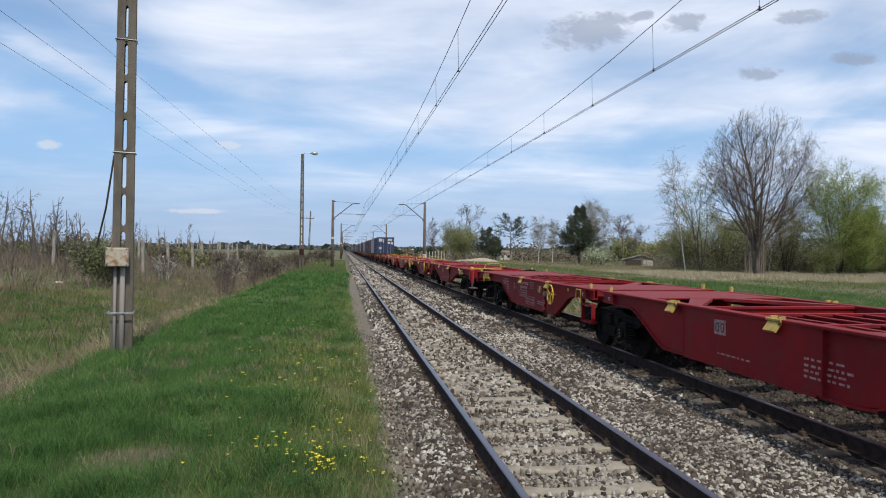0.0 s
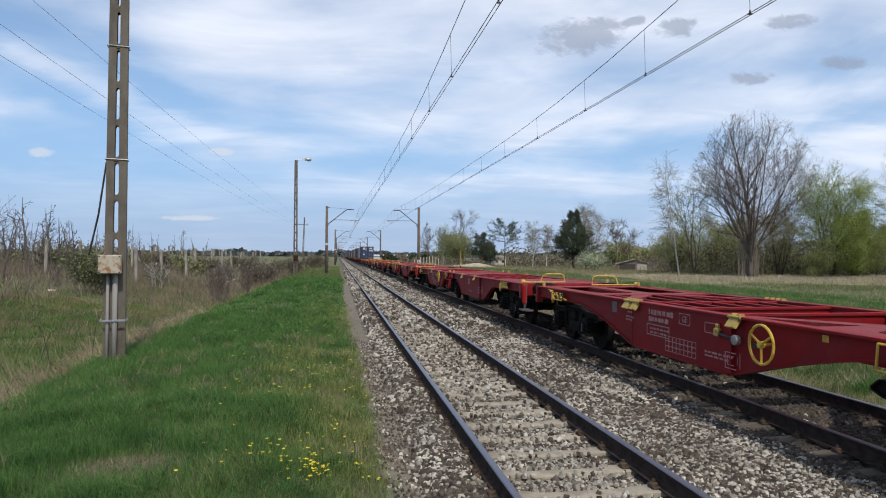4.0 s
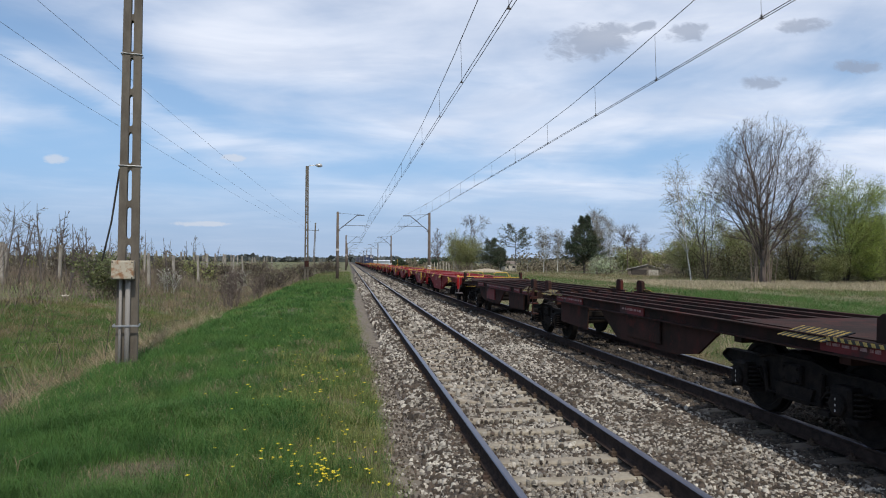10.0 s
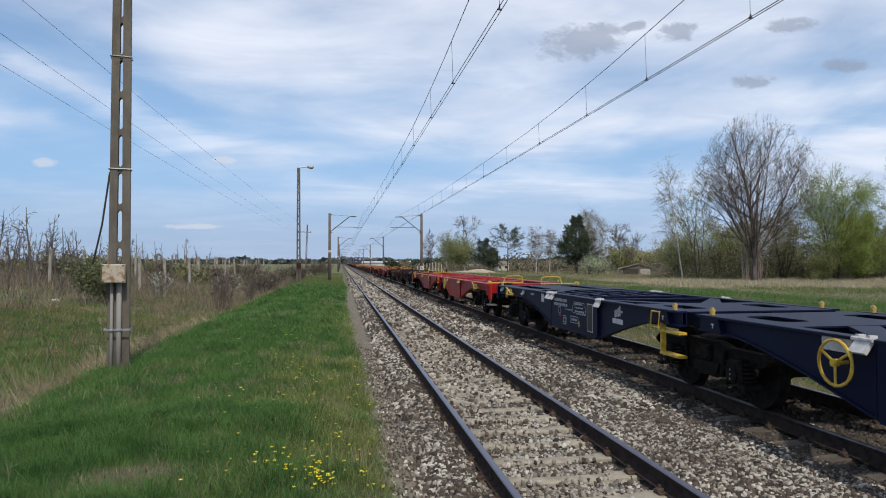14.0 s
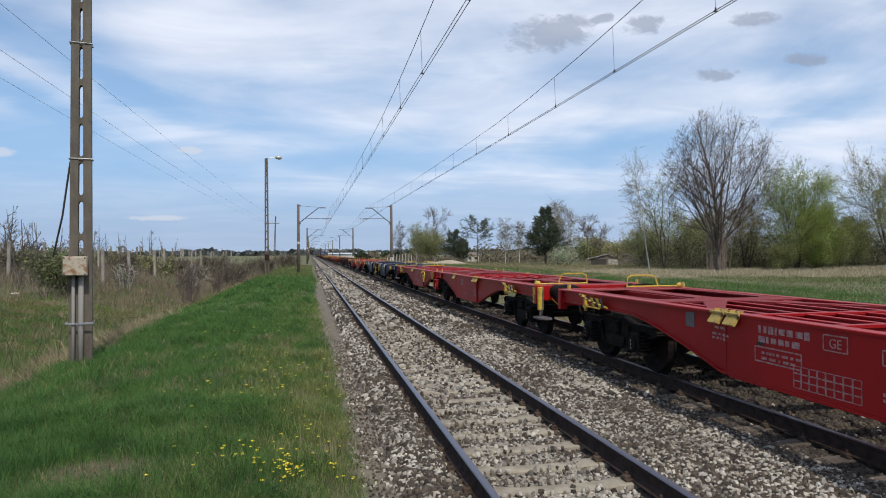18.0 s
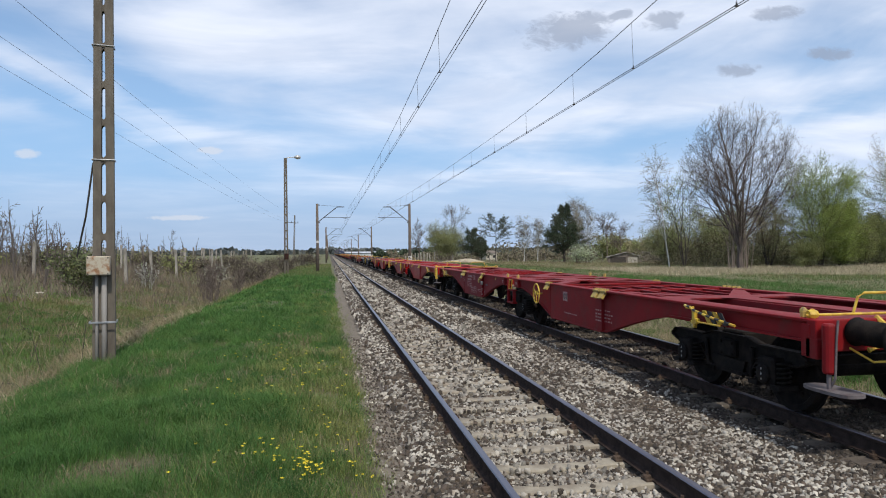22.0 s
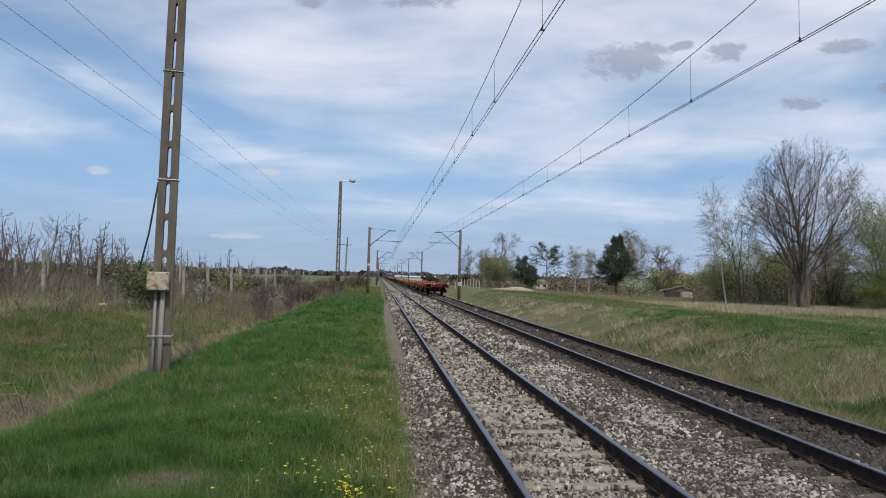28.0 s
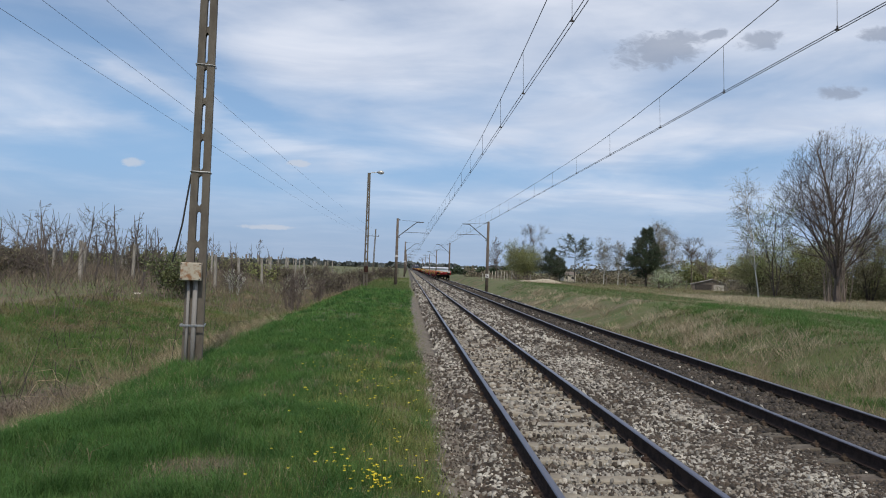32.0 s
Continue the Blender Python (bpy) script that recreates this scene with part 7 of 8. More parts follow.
def build_big_tree(x, y):
    """The large bare tree: a stout trunk with two rivals, rising limbs, and a wide dome of fine twigs."""
    rng = random.Random(27)
    tree = thing("bare_tree", "large bare deciduous tree with rising limbs and a domed crown", "tree", at=pose(x, y, ground_z(x, y) - 0.05))
    segs = []

    def inside(p):
        return math.hypot(p.x - 0.35 * min(1.0, max(0.0, p.z - 5) / 5), p.y) < np.interp(p.z, DOME_Z, DOME_R) * rng.uniform(0.90, 1.06) and p.z < 18.4

    def limb(level, p, d, length, radius, steps, wander, lift):
        pts, rad = [p.copy()], [radius]
        d = d.normalized()
        for k in range(steps):
            d = (d + Vector((rng.uniform(-1, 1), rng.uniform(-1, 1), rng.uniform(-1, 1))) * wander + Vector((0, 0, lift))).normalized()
            p = p + d * (length / steps)
            if k and level and not inside(p):
                break
            pts.append(p.copy())
            rad.append(radius * (1 - 0.88 * (k + 1) / steps))
        segs.append((level, pts, rad))
        return pts, rad

    def sides(level, pts, rad, gap, start, length, angle):
        """Shoots on alternate sides of a limb, shorter towards its tip."""
        total = sum((b - a).length for a, b in zip(pts, pts[1:]))
        n = max(2, int(total / gap))
        roll = rng.uniform(0, 6.28)
        for k in range(n):
            u = start + (0.99 - start) * (k + rng.random()) / n
            i = min(int(u * (len(pts) - 1)), len(pts) - 2)
            q = pts[i].lerp(pts[i + 1], u * (len(pts) - 1) - i)
            axis = (pts[i + 1] - pts[i]).normalized()
            side = axis.orthogonal().normalized()
            roll += math.pi + rng.uniform(-0.9, 0.9)
            side.rotate(Matrix.Rotation(roll, 3, axis))
            a = radians(rng.uniform(*angle))
            d = axis * math.cos(a) + side * math.sin(a) + Vector((0, 0, 0.12))
            out = Vector((q.x, q.y, (q.z - 7.0) * 0.8))
            if level < 4 and out.length > 0.1 and d.dot(out) < 0:
                d = d + out.normalized() * 0.4
            sub, srad = limb(level, q, d, length * rng.uniform(0.55, 1.1) * (1.15 - 0.55 * u), max(0.005, rad[i] * (0.55 if level == 1 else 0.52)), (0, 9, 8, 4, 2)[level], (0, 0.09, 0.13, 0.16, 0.16)[level], (0, 0.045, 0.035, 0.02, 0.0)[level])
            if level < 4 and len(sub) > 1:
                sides(level + 1, sub, srad, (0, 0, 0.60, 0.38, 0.30)[level + 1], 0.18, (0, 0, 3.0, 1.35, 0.55)[level + 1], (28, 52))

    for tilt, q, z0, length, radius in ((0.02, 0.4, 0.0, 16.4, 0.29), (0.22, 0.3, 2.2, 13.0, 0.15), (0.28, 3.0, 2.8, 11.8, 0.13), (0.28, 4.6, 2.0, 12.4, 0.12), (0.25, 1.6, 3.0, 11.5, 0.12), (0.46, 5.9, 2.4, 11.0, 0.11), (0.50, 2.7, 2.6, 10.5, 0.11), (0.95, 5.7, 3.0, 8.0, 0.09), (1.0, 2.5, 3.4, 7.6, 0.09), (0.85, 5.2, 4.4, 7.6, 0.08), (0.9, 3.0, 4.6, 7.4, 0.08), (0.9, 0.9, 3.6, 7.0, 0.08), (0.9, 4.2, 4.0, 7.0, 0.08)):
        pts, rad = limb(0, Vector((math.cos(q) * 0.22 * (z0 > 0), math.sin(q) * 0.22 * (z0 > 0), z0)), Vector((math.cos(q) * tilt, math.sin(q) * tilt, 1)), length, radius, 12, 0.05, 0.0 if z0 == 0 else 0.02 if tilt < 0.6 else 0.045)
        sides(1, pts, rad, 0.78 if z0 == 0 else 1.05, 0.17 if z0 == 0 else 0.12, 8.8 if z0 == 0 else 6.4, (34, 58))
    suckers = []
    for k in range(30):
        q, r0 = rng.uniform(0, 6.28), rng.uniform(0.35, 1.3)
        grow(rng, Vector((math.cos(q) * r0, math.sin(q) * r0, 0)), (math.cos(q) * 0.10, math.sin(q) * 0.10, 1.0), rng.uniform(3.5, 8.5), rng.uniform(0.028, 0.052), 0, dict(steps=[9], wander=[0.10], lift=[0.04]), suckers)
    part("trunk", limb_mesh("trunk", [g for g in segs if g[0] < 2], [BARK, TWIG], 0.014, 2), None, tree)
    part("crown", limb_mesh("crown", [g for g in segs if g[0] >= 2], [BARK, TWIG], 0.0062, 2), None, tree, "domed crown of fine bare twigs")
    part("basal_growth", limb_mesh("basal_growth", suckers, [SUCKER, TWIG], 0.012, 2), None, tree, "thin pale stems round the foot of the trunk")["kind"] = "stuff"


# the large bare tree and its neighbours on the meadow
build_big_tree(42.9, 64.9)
build_tree("birch_tree", 39.5, 73.5, "leaning white birch with a thin crown", "tree", 22, WEEP, 12.6, 0.085, thick=0.010, bark=BIRCH, leaf=BUDLEAF, leaves=6500, leaf_size=0.024, leaf_level=1, spread=0.15, lean=(-0.05, 0))
build_tree("young_tree", 43.7, 77.6, "young tree with sparse fresh green leaves", "tree", 23, BUSHY, 10.6, 0.09, stems=4, thick=0.013, bark=DARKBARK, splay=0.20, leaf=LEAF, leaves=5600, leaf_size=0.055, leaf_level=1, spread=0.24)
for i, (x, y, hgt, leaf, n) in enumerate(((50.6, 71.0, 8.0, BUDLEAF, 3600), (54.0, 66.8, 10.8, LEAF, 6000), (56.2, 66.0, 6.4, LEAF, 4200), (54.8, 64.8, 3.6, LEAF, 2600), (58.4, 65.6, 3.8, OLIVELEAF, 3400), (51.8, 66.0, 2.8, OLIVELEAF, 2600), (59.0, 69.0, 6.6, LEAF, 6200), (60.8, 66.5, 5.6, OLIVELEAF, 5600), (63.8, 64.0, 9.5, BUSHLEAF, 4200), (67.5, 67.0, 13.0, BUDLEAF, 4200), (72.0, 62.0, 12.5, BUSHLEAF, 4600), (76.0, 60.0, 13.0, BUSHLEAF, 4600), (48.0, 80.0, 6.5, BUSHLEAF, 3600), (52.0, 82.0, 7.0, BUSHLEAF, 3600), (45.5, 86.0, 5.5, BUSHLEAF, 3000), (48.0, 90.0, 5.2, BUDLEAF, 2600), (80.0, 70.0, 12.0, BUDLEAF, 3600))):
    build_tree("leafy_tree", x, y, "bushy tree in fresh spring leaf at the meadow's edge" if leaf is LEAF else "thicket tree in dull early leaf", "tree", 30 + i, dict(BUSHY, kids=[13, 6]) if leaf is LEAF else BUSHY, hgt * 0.95, 0.10 if hgt > 6 else 0.05, stems=6, thick=0.012, splay=0.24 if leaf is LEAF else 0.42, leaf=leaf, bark=DARKBARK, leaves=int(n * (10.0 if leaf is LEAF else 7.2)), leaf_size=0.046 if leaf is LEAF else 0.048, leaf_level=1, spread=0.25, group="trees at the meadow's edge")
# the far group by the fence
FARSET = [("bare_tree", 20.0, 149.0, 6.6, BROAD, BARK, BUDLEAF, 500, "small bare tree beyond the fence"),
          ("willow_bush", 21.0, 128.0, 6.4, BUSHY, BARK, OLIVELEAF, 9000, "wide bush in olive-green bud"),
          ("willow_bush", 23.0, 127.0, 5.6, BUSHY, BARK, OLIVELEAF, 9000, "wide bush in dull green leaf"),
          ("bare_tree", 24.5, 138.0, 8.8, BROAD, BARK, BUDLEAF, 300, "tall thin bare tree behind the bushes"),
          ("juniper_bush", 26.1, 122.0, 6.0, dict(PINE, cone=(8.4, 4.6), ratio=[(0.34, 0.5), (0.3, 0.5)], kids=[70, 6]), DARKBARK, NEEDLE, 9000, "dense dark evergreen bush"),
          ("juniper_bush", 28.4, 124.0, 4.4, dict(PINE, cone=(6.2, 3.6), kids=[60, 6]), DARKBARK, NEEDLE, 5000, "dense dark evergreen bush"),
          ("pine_tree", 34.2, 135.9, 8.8, dict(PINETOP, ratio=[(0.34, 0.52), (0.3, 0.5)]), DARKBARK, NEEDLE, 5200, "dark pine with an open layered crown"),
          ("birch_tree", 38.6, 130.3, 8.6, WEEP, BIRCH, BUDLEAF, 4400, "slender white birch in early bud"),
          ("birch_tree", 42.0, 132.0, 7.8, WEEP, BIRCH, BUDLEAF, 3600, "slender white birch in early bud"),
          ("pine_tree", 41.3, 114.5, 10.2, dict(PINE, cone=(11.2, 7.2), ratio=[(0.44, 0.66), (0.3, 0.5)], kids=[110, 7]), DARKBARK, NEEDLE, 30000, "broad dark pine with a dense crown"),
          ("pine_tree", 42.2, 116.5, 6.0, dict(PINE, cone=(7.6, 4.8), ratio=[(0.36, 0.55), (0.3, 0.5)], kids=[60, 6]), DARKBARK, NEEDLE, 7000, "broad dark pine with a dense crown"),
          ("birch_tree", 44.0, 115.0, 10.2, WEEP, BIRCH, BUDLEAF, 4400, "slender white birch in early bud"),
          ("birch_tree", 46.2, 116.0, 9.6, WEEP, BIRCH, BUDLEAF, 4800, "slender white birch in early bud"),
          ("birch_tree", 45.0, 118.5, 10.0, WEEP, BIRCH, BUDLEAF, 4800, "slender white birch in early bud"),
          ("bare_tree", 51.0, 118.0, 7.0, BROAD, BARK, BUDLEAF, 700, "crooked bare fruit tree by the sheds"),
          ("bare_tree", 55.0, 121.0, 6.2, BROAD, BARK, BUDLEAF, 900, "crooked bare fruit tree by the sheds"),
          ("blossom_tree", 42.6, 111.0, 3.0, BUSHY, BARK, BLOSSOM, 1700, "small fruit tree covered in white blossom"),
          ("blossom_tree", 44.6, 111.8, 2.6, BUSHY, BARK, BLOSSOM, 1100, "small fruit tree covered in white blossom")]
for i, (name, x, y, hgt, spec, bark, leaf, n, label) in enumerate(FARSET):
    wide = spec is BUSHY
    build_tree(name, x, y, label, "tree", 60 + i, spec, hgt * (0.92 if wide else 1.0), 0.10, stems=5 if wide else 1, splay=0.45 if wide else 0.0, thick=0.018, bark=bark, leaf=leaf, leaves=int(n * (1.0 if leaf is NEEDLE else 1.5)), leaf_size=0.085 if leaf is NEEDLE else (0.042 if leaf is BUDLEAF else 0.07), leaf_level=1, spread=0.11 if leaf is NEEDLE else 0.35, group="trees beyond the fence")
# brushwood behind the sheds
for i in range(14):
    rg = random.Random(900 + i)
    x = 62 + i * 2.6 + rg.uniform(-1, 1)
    y = 150 + rg.uniform(-8, 14) - max(0, x - 60) * 0.6
    build_tree("brush_thicket", x, y, "low brown-green thicket in the distance", "bush", 120 + i, BUSHY, rg.uniform(3.0, 5.2), 0.10, stems=5, splay=0.5, thick=0.02, leaf=rg.choice((BUDLEAF, BUSHLEAF, BUSHLEAF)), leaves=2600, leaf_size=0.20, leaf_level=1, spread=0.6, group="thicket behind the sheds")


def build_orchard():
    """Rows of dead fruit trees and concrete posts on the rise beyond the ditch."""
    rg = random.Random(77)
    protos = []
    for i in range(6):
        protos.append(build_tree("dead_fruit_tree", -17.0 - 2.2 * i, 47.0 + 3.1 * i, "dead gnarled fruit tree in an abandoned orchard", "tree", 200 + i, DEAD, 4.0 + 0.6 * (i % 3), 0.075, stems=1 + (i % 3 == 1), splay=0.22, thick=0.013, bark=DEADBARK, group="dead orchard trees"))
    for r in range(10):
        for k in range(11):
            x, y = -16.5 - r * 3.3 + rg.uniform(-0.8, 0.8), 42.0 + k * 4.6 + r * 0.8 + rg.uniform(-1.2, 1.2)
            if rg.random() < 0.15 + 0.6 * max(0.0, (y - 48) / 45) * (r < 5):
                continue
            c = copy_thing(protos[rg.randrange(6)], pose(x, y, ground_z(x, y) - 0.05, rg.uniform(-5, 5), rg.uniform(-5, 5), rg.uniform(0, 360)))
    for x, y, hh, seed in ((-19.6, 38.6, 3.9, 391), (-24.5, 42.0, 2.6, 392)):
        build_tree("brown_shrub", x, y, "wide brown shrub of fine bare twigs before the orchard", "bush", seed, dict(BUSHY, steps=[6, 5, 4], kids=[9, 5]), hh, 0.045, stems=5, splay=0.62, thick=0.008, bark=BARK, leaf=BRUSHLEAF, leaves=260, leaf_size=0.022, leaf_level=1, spread=0.08, group="shrubs before the orchard")
    post = thing("orchard_post", "weathered concrete orchard post", "post", "posts in the orchard", at=pose(-14.2, 44.0, ground_z(-14.2, 44.0)))
    s = Shape()
    s.box(-0.10, 0.10, -0.09, 0.09, -0.2, 2.6, 0.015)
    part("shaft", s, CONCRETEPOST, post)
    for r in range(5):
        for k in range(13):
            x, y = -14.2 - r * 6.4 + rg.uniform(-0.3, 0.3), 44.0 + k * 7.2 + rg.uniform(-0.6, 0.6)
            if r == 0 and k == 0:
                continue
            copy_thing(post, pose(x, y, ground_z(x, y), rg.uniform(-3, 3), rg.uniform(-3, 3), 0))
    # undergrowth between the trees
    for i in range(34):
        x, y = -13.5 - 34 * rg.random(), 41 + 55 * rg.random()
        build_tree("bramble_bush", x, y, "tangled brown bramble between the orchard trees", "bush", 300 + i, BUSHY, rg.uniform(1.2, 2.3), 0.03, stems=6, splay=0.6, thick=0.012, bark=DARKBARK, leaf=BRUSHLEAF if i % 3 else OLIVELEAF, leaves=700, leaf_size=0.10, leaf_level=1, spread=0.3, group="brambles in the orchard")
    build_tree("green_bush", -12.6, 38.0, "low evergreen bush behind the pole", "bush", 351, BUSHY, 2.0, 0.03, stems=6, splay=0.5, thick=0.01, leaf=EVERGREEN, leaves=4200, leaf_size=0.07, leaf_level=1, spread=0.2)
    for i, (x, y, hh) in enumerate(((-5.9, 36.0, 2.1), (-6.6, 38.5, 1.9), (-5.3, 41.0, 1.6))):
        build_tree("bare_shrub", x, y, "bare brown shrub on the ditch bank", "bush", 360 + i, DEAD, hh, 0.022, stems=18, splay=0.28, thick=0.008, bark=BARK, group="shrubs on the ditch bank")
    for i, (x, y, hh) in enumerate(((-9.5, 60.0, 1.8), (-12.6, 50.0, 1.6))):
        build_tree("white_shrub", x, y, "small shrub with pale whitish twigs in early blossom", "bush", 370 + i, BUSHY, hh, 0.025, stems=8, splay=0.5, thick=0.010, bark=BIRCH, leaf=BLOSSOM, leaves=500, leaf_size=0.03, leaf_level=1, spread=0.08, group="pale shrubs beyond the ditch")
    for i, (x, y, hh) in enumerate(((-6.5, 60.0, 2.0), (-7.2, 72.0, 2.3), (-5.2, 84.0, 2.0), (-6.0, 96.0, 2.4), (-3.5, 104.0, 2.0), (-2.5, 112.0, 1.8), (-10.0, 80.0, 2.4), (-12.0, 95.0, 2.6), (-9.0, 110.0, 2.6), (-5.0, 118.0, 2.2))):
        build_tree("brush_thicket", x, y, "low brown thicket beside the railway", "bush", 380 + i, BUSHY, hh * 0.8, 0.03, stems=9, splay=0.6, thick=0.012, bark=DARKBARK, leaf=BRUSHLEAF, leaves=1400, leaf_size=0.06, leaf_level=1, spread=0.4, group="thickets beside the line")


build_orchard()


def build_sheds():
    """A gabled shed and a flat-roofed lean-to beside it."""
    x, y, w, d, hh = 50.7, 110.0, 5.6, 4.0, 1.25
    shed = thing("garden_shed", "low dark garden shed with a pale gabled roof edge", "shed", "sheds beyond the meadow", at=pose(x, y, ground_z(x, y) - 0.1, 0, 0, -24))
    for nm, q in (("front_wall", -d / 2), ("back_wall", d / 2 - 0.1)):
        s = Shape()
        o = [(-w / 2, 0), (w / 2, 0), (w / 2, hh - 0.15), (0.3, hh + 0.6), (-w / 2, hh - 0.15)]
        n = len(o)
        s.mesh([(u, q, z) for u, z in o] + [(u, q + 0.1, z) for u, z in o], [tuple(range(n)), tuple(range(2 * n - 1, n - 1, -1))] + [(i, n + i, n + (i + 1) % n, (i + 1) % n) for i in range(n)])
        part(nm, s, SHEDWALL, shed)
    for side in (-1, 1):
        s = Shape()
        s.box(*sorted((side * w / 2, side * (w / 2 - 0.1))), -d / 2 + 0.1, d / 2 - 0.1, 0, hh - 0.15)
        part("side_wall", s, SHEDWALL, shed)
        s = Shape()
        u0, z0 = side * (w / 2 + 0.35), hh - 0.22
        v = [(u0, -d / 2 - 0.3, z0), (0.3, -d / 2 - 0.3, hh + 0.66), (0.3, d / 2 + 0.3, hh + 0.66), (u0, d / 2 + 0.3, z0)]
        s.mesh(v + [(a, b, c + 0.10) for a, b, c in v], [(0, 1, 2, 3), (7, 6, 5, 4), (0, 4, 5, 1), (1, 5, 6, 2), (2, 6, 7, 3), (3, 7, 4, 0)])
        part("roof_slope", s, SHEDROOF, shed, "pale weathered roof sheet")
    # a pale board, and a dark sheet painted as the shaded inside
    for u0, u1, z1, mat, lab in ((0.5, 2.1, 1.05, HOUSEWALL, "pale boarded panel"), (-2.4, 0.2, 1.1, DARKBARK, "dark sheet standing for the shaded open front")):
        s = Shape()
        s.box(u0, u1, -d / 2 - 0.03, -d / 2 - 0.003, 0.1, z1)
        part("door", s, mat, shed, lab)
    x, y, w, hh = 57.0, 111.0, 4.2, 1.7
    shed = thing("garden_shed", "low brown lean-to shed with a flat pale roof", "shed", "sheds beyond the meadow", at=pose(x, y, ground_z(x, y) - 0.1, 0, 0, -24))
    for nm, q in (("front_wall", (-w / 2, w / 2, -1.5, -1.4, 0, hh)), ("back_wall", (-w / 2, w / 2, 1.4, 1.5, 0, hh)), ("side_wall", (-w / 2, -w / 2 + 0.1, -1.4, 1.4, 0, hh)), ("side_wall", (w / 2 - 0.1, w / 2, -1.4, 1.4, 0, hh))):
        s = Shape()
        s.box(*q)
        part(nm, s, SHEDWALL, shed)
    s = Shape()
    s.box(-w / 2 - 0.3, w / 2 + 0.3, -1.8, 1.8, hh, hh + 0.12, 0.02)
    part("roof", s, SHEDROOF, shed)
    # no real opening: a dark sheet gives the shade inside the lean-to
    s = Shape()
    s.box(-1.2, 1.1, -1.53, -1.503, 0.3, hh - 0.35)
    part("door", s, DARKBARK, shed, "dark sheet standing for the shaded open front")
    s = Shape()
    s.box(1.3, 1.9, -1.53, -1.503, 0.1, hh - 0.6)
    part("panel", s, HOUSEWALL, shed, "pale leaning board")
    # a small pale house among the trees
    x, y = 36.0, 150.0
    house = thing("small_house", "small pale house half hidden behind trees", "house", at=pose(x, y, ground_z(x, y) - 0.1, 0, 0, 20))
    s = Shape()
    s.box(-1.5, 1.5, -1.3, 1.3, 0, 1.7)
    part("wall", s, HOUSEWALL, house)
    s = Shape()
    s.prism([(-1.5, 1.7), (1.5, 1.7), (0, 2.4)], -1.7, 1.7)
    part("roof", s, SHEDWALL, house)
    for wx in (-0.8, 0.7):
        s = Shape()
        s.box(wx - 0.3, wx + 0.3, -1.33, -1.3, 0.7, 1.3)
        part("window", s, PLATE, house)
    # a long white hall far off, behind a dark hedge
    hall = thing("long_hall", "long low white hall in the distance", "building", at=pose(24.0, 330.0, -0.6))
    s = Shape()
    s.box(-16, 18, 0, 14, 0, 2.4)
    part("wall", s, HALL, hall)
    s = Shape()
    s.prism([(-0.6, 2.4), (14.6, 2.4), (7, 3.0)], -16.5, 18.5)
    part("roof", s, HALL, hall)


build_sheds()


def build_fence():
    rg = random.Random(31)
    fence = thing("post_fence", "row of grey wooden fence posts across the meadow", "fence", at=pose(0, 0, 0))
    spots = [(13.4 + 0.55 * k, 118.0 + 0.1 * k) for k in range(9)] + [(19.0 + 3.2 * k, 121.0 - 0.9 * k) for k in range(12)]
    for i, (x, y) in enumerate(spots):
        s = Shape()
        z = ground_z(x, y)
        hh = rg.uniform(1.35, 1.7)
        s.tube([(x, y, z - 0.1), (x + rg.uniform(-0.05, 0.05), y, z + hh)], 0.07, 6)
        part("post", s, HOUSEWALL if i < 9 else WOOD, fence)
    s = Shape()
    s.tube([(18.6, 119.0, ground_z(18.6, 119) + 1.5), (19.8, 119.0, ground_z(19.8, 119) - 0.1)], 0.06, 6)
    part("brace", s, WOOD, fence)


build_fence()


def build_small_things():
    """A low heap of pale sand beside the line, and a scrap of litter in the ditch."""
    rg = random.Random(17)
    x, y = 23.5, 117.0
    heap = thing("sand_heap", "low heap of pale sand beside the railway", "sand heap", at=pose(x, y, ground_z(x, y) - 0.05))
    s = Shape()
    nx, ny = 22, 8
    pts = []
    for j in range(ny + 1):
        for i in range(nx + 1):
            u, v = 2 * i / nx - 1, 2 * j / ny - 1
            hgt = max(0.0, 1 - u * u) * max(0.0, 1 - v * v) * (0.62 + 0.16 * math.sin(5 * u + 2 * v) + rg.uniform(-0.05, 0.05))
            pts.append((u * 4.6, v * 1.6, hgt))
    s.mesh(pts, [(j * (nx + 1) + i, j * (nx + 1) + i + 1, (j + 1) * (nx + 1) + i + 1, (j + 1) * (nx + 1) + i) for j in range(ny) for i in range(nx)])
    part("sand_body", s, PALESAND, heap, smooth=True)
    x, y = -14.1, 36.1
    s = Shape()
    n = 5
    pts = [((i / n - 0.5) * 0.35, (j / n - 0.5) * 0.25, rg.uniform(0.08, 0.2)) for j in range(n + 1) for i in range(n + 1)]
    low = [(px_ * 0.9, py_ * 0.9, 0.0) for px_, py_, _ in pts]
    s.mesh(pts, [(j * (n + 1) + i, j * (n + 1) + i + 1, (j + 1) * (n + 1) + i + 1, (j + 1) * (n + 1) + i) for j in range(n) for i in range(n)])
    s.mesh(low, [(j * (n + 1) + i, (j + 1) * (n + 1) + i, (j + 1) * (n + 1) + i + 1, j * (n + 1) + i + 1) for j in range(n) for i in range(n)])
    tagged(part("litter", s, HOUSEWALL, at=pose(x, y, ground_z(x, y))), "crumpled pale scrap of litter in the ditch grass", "litter")


build_small_things()


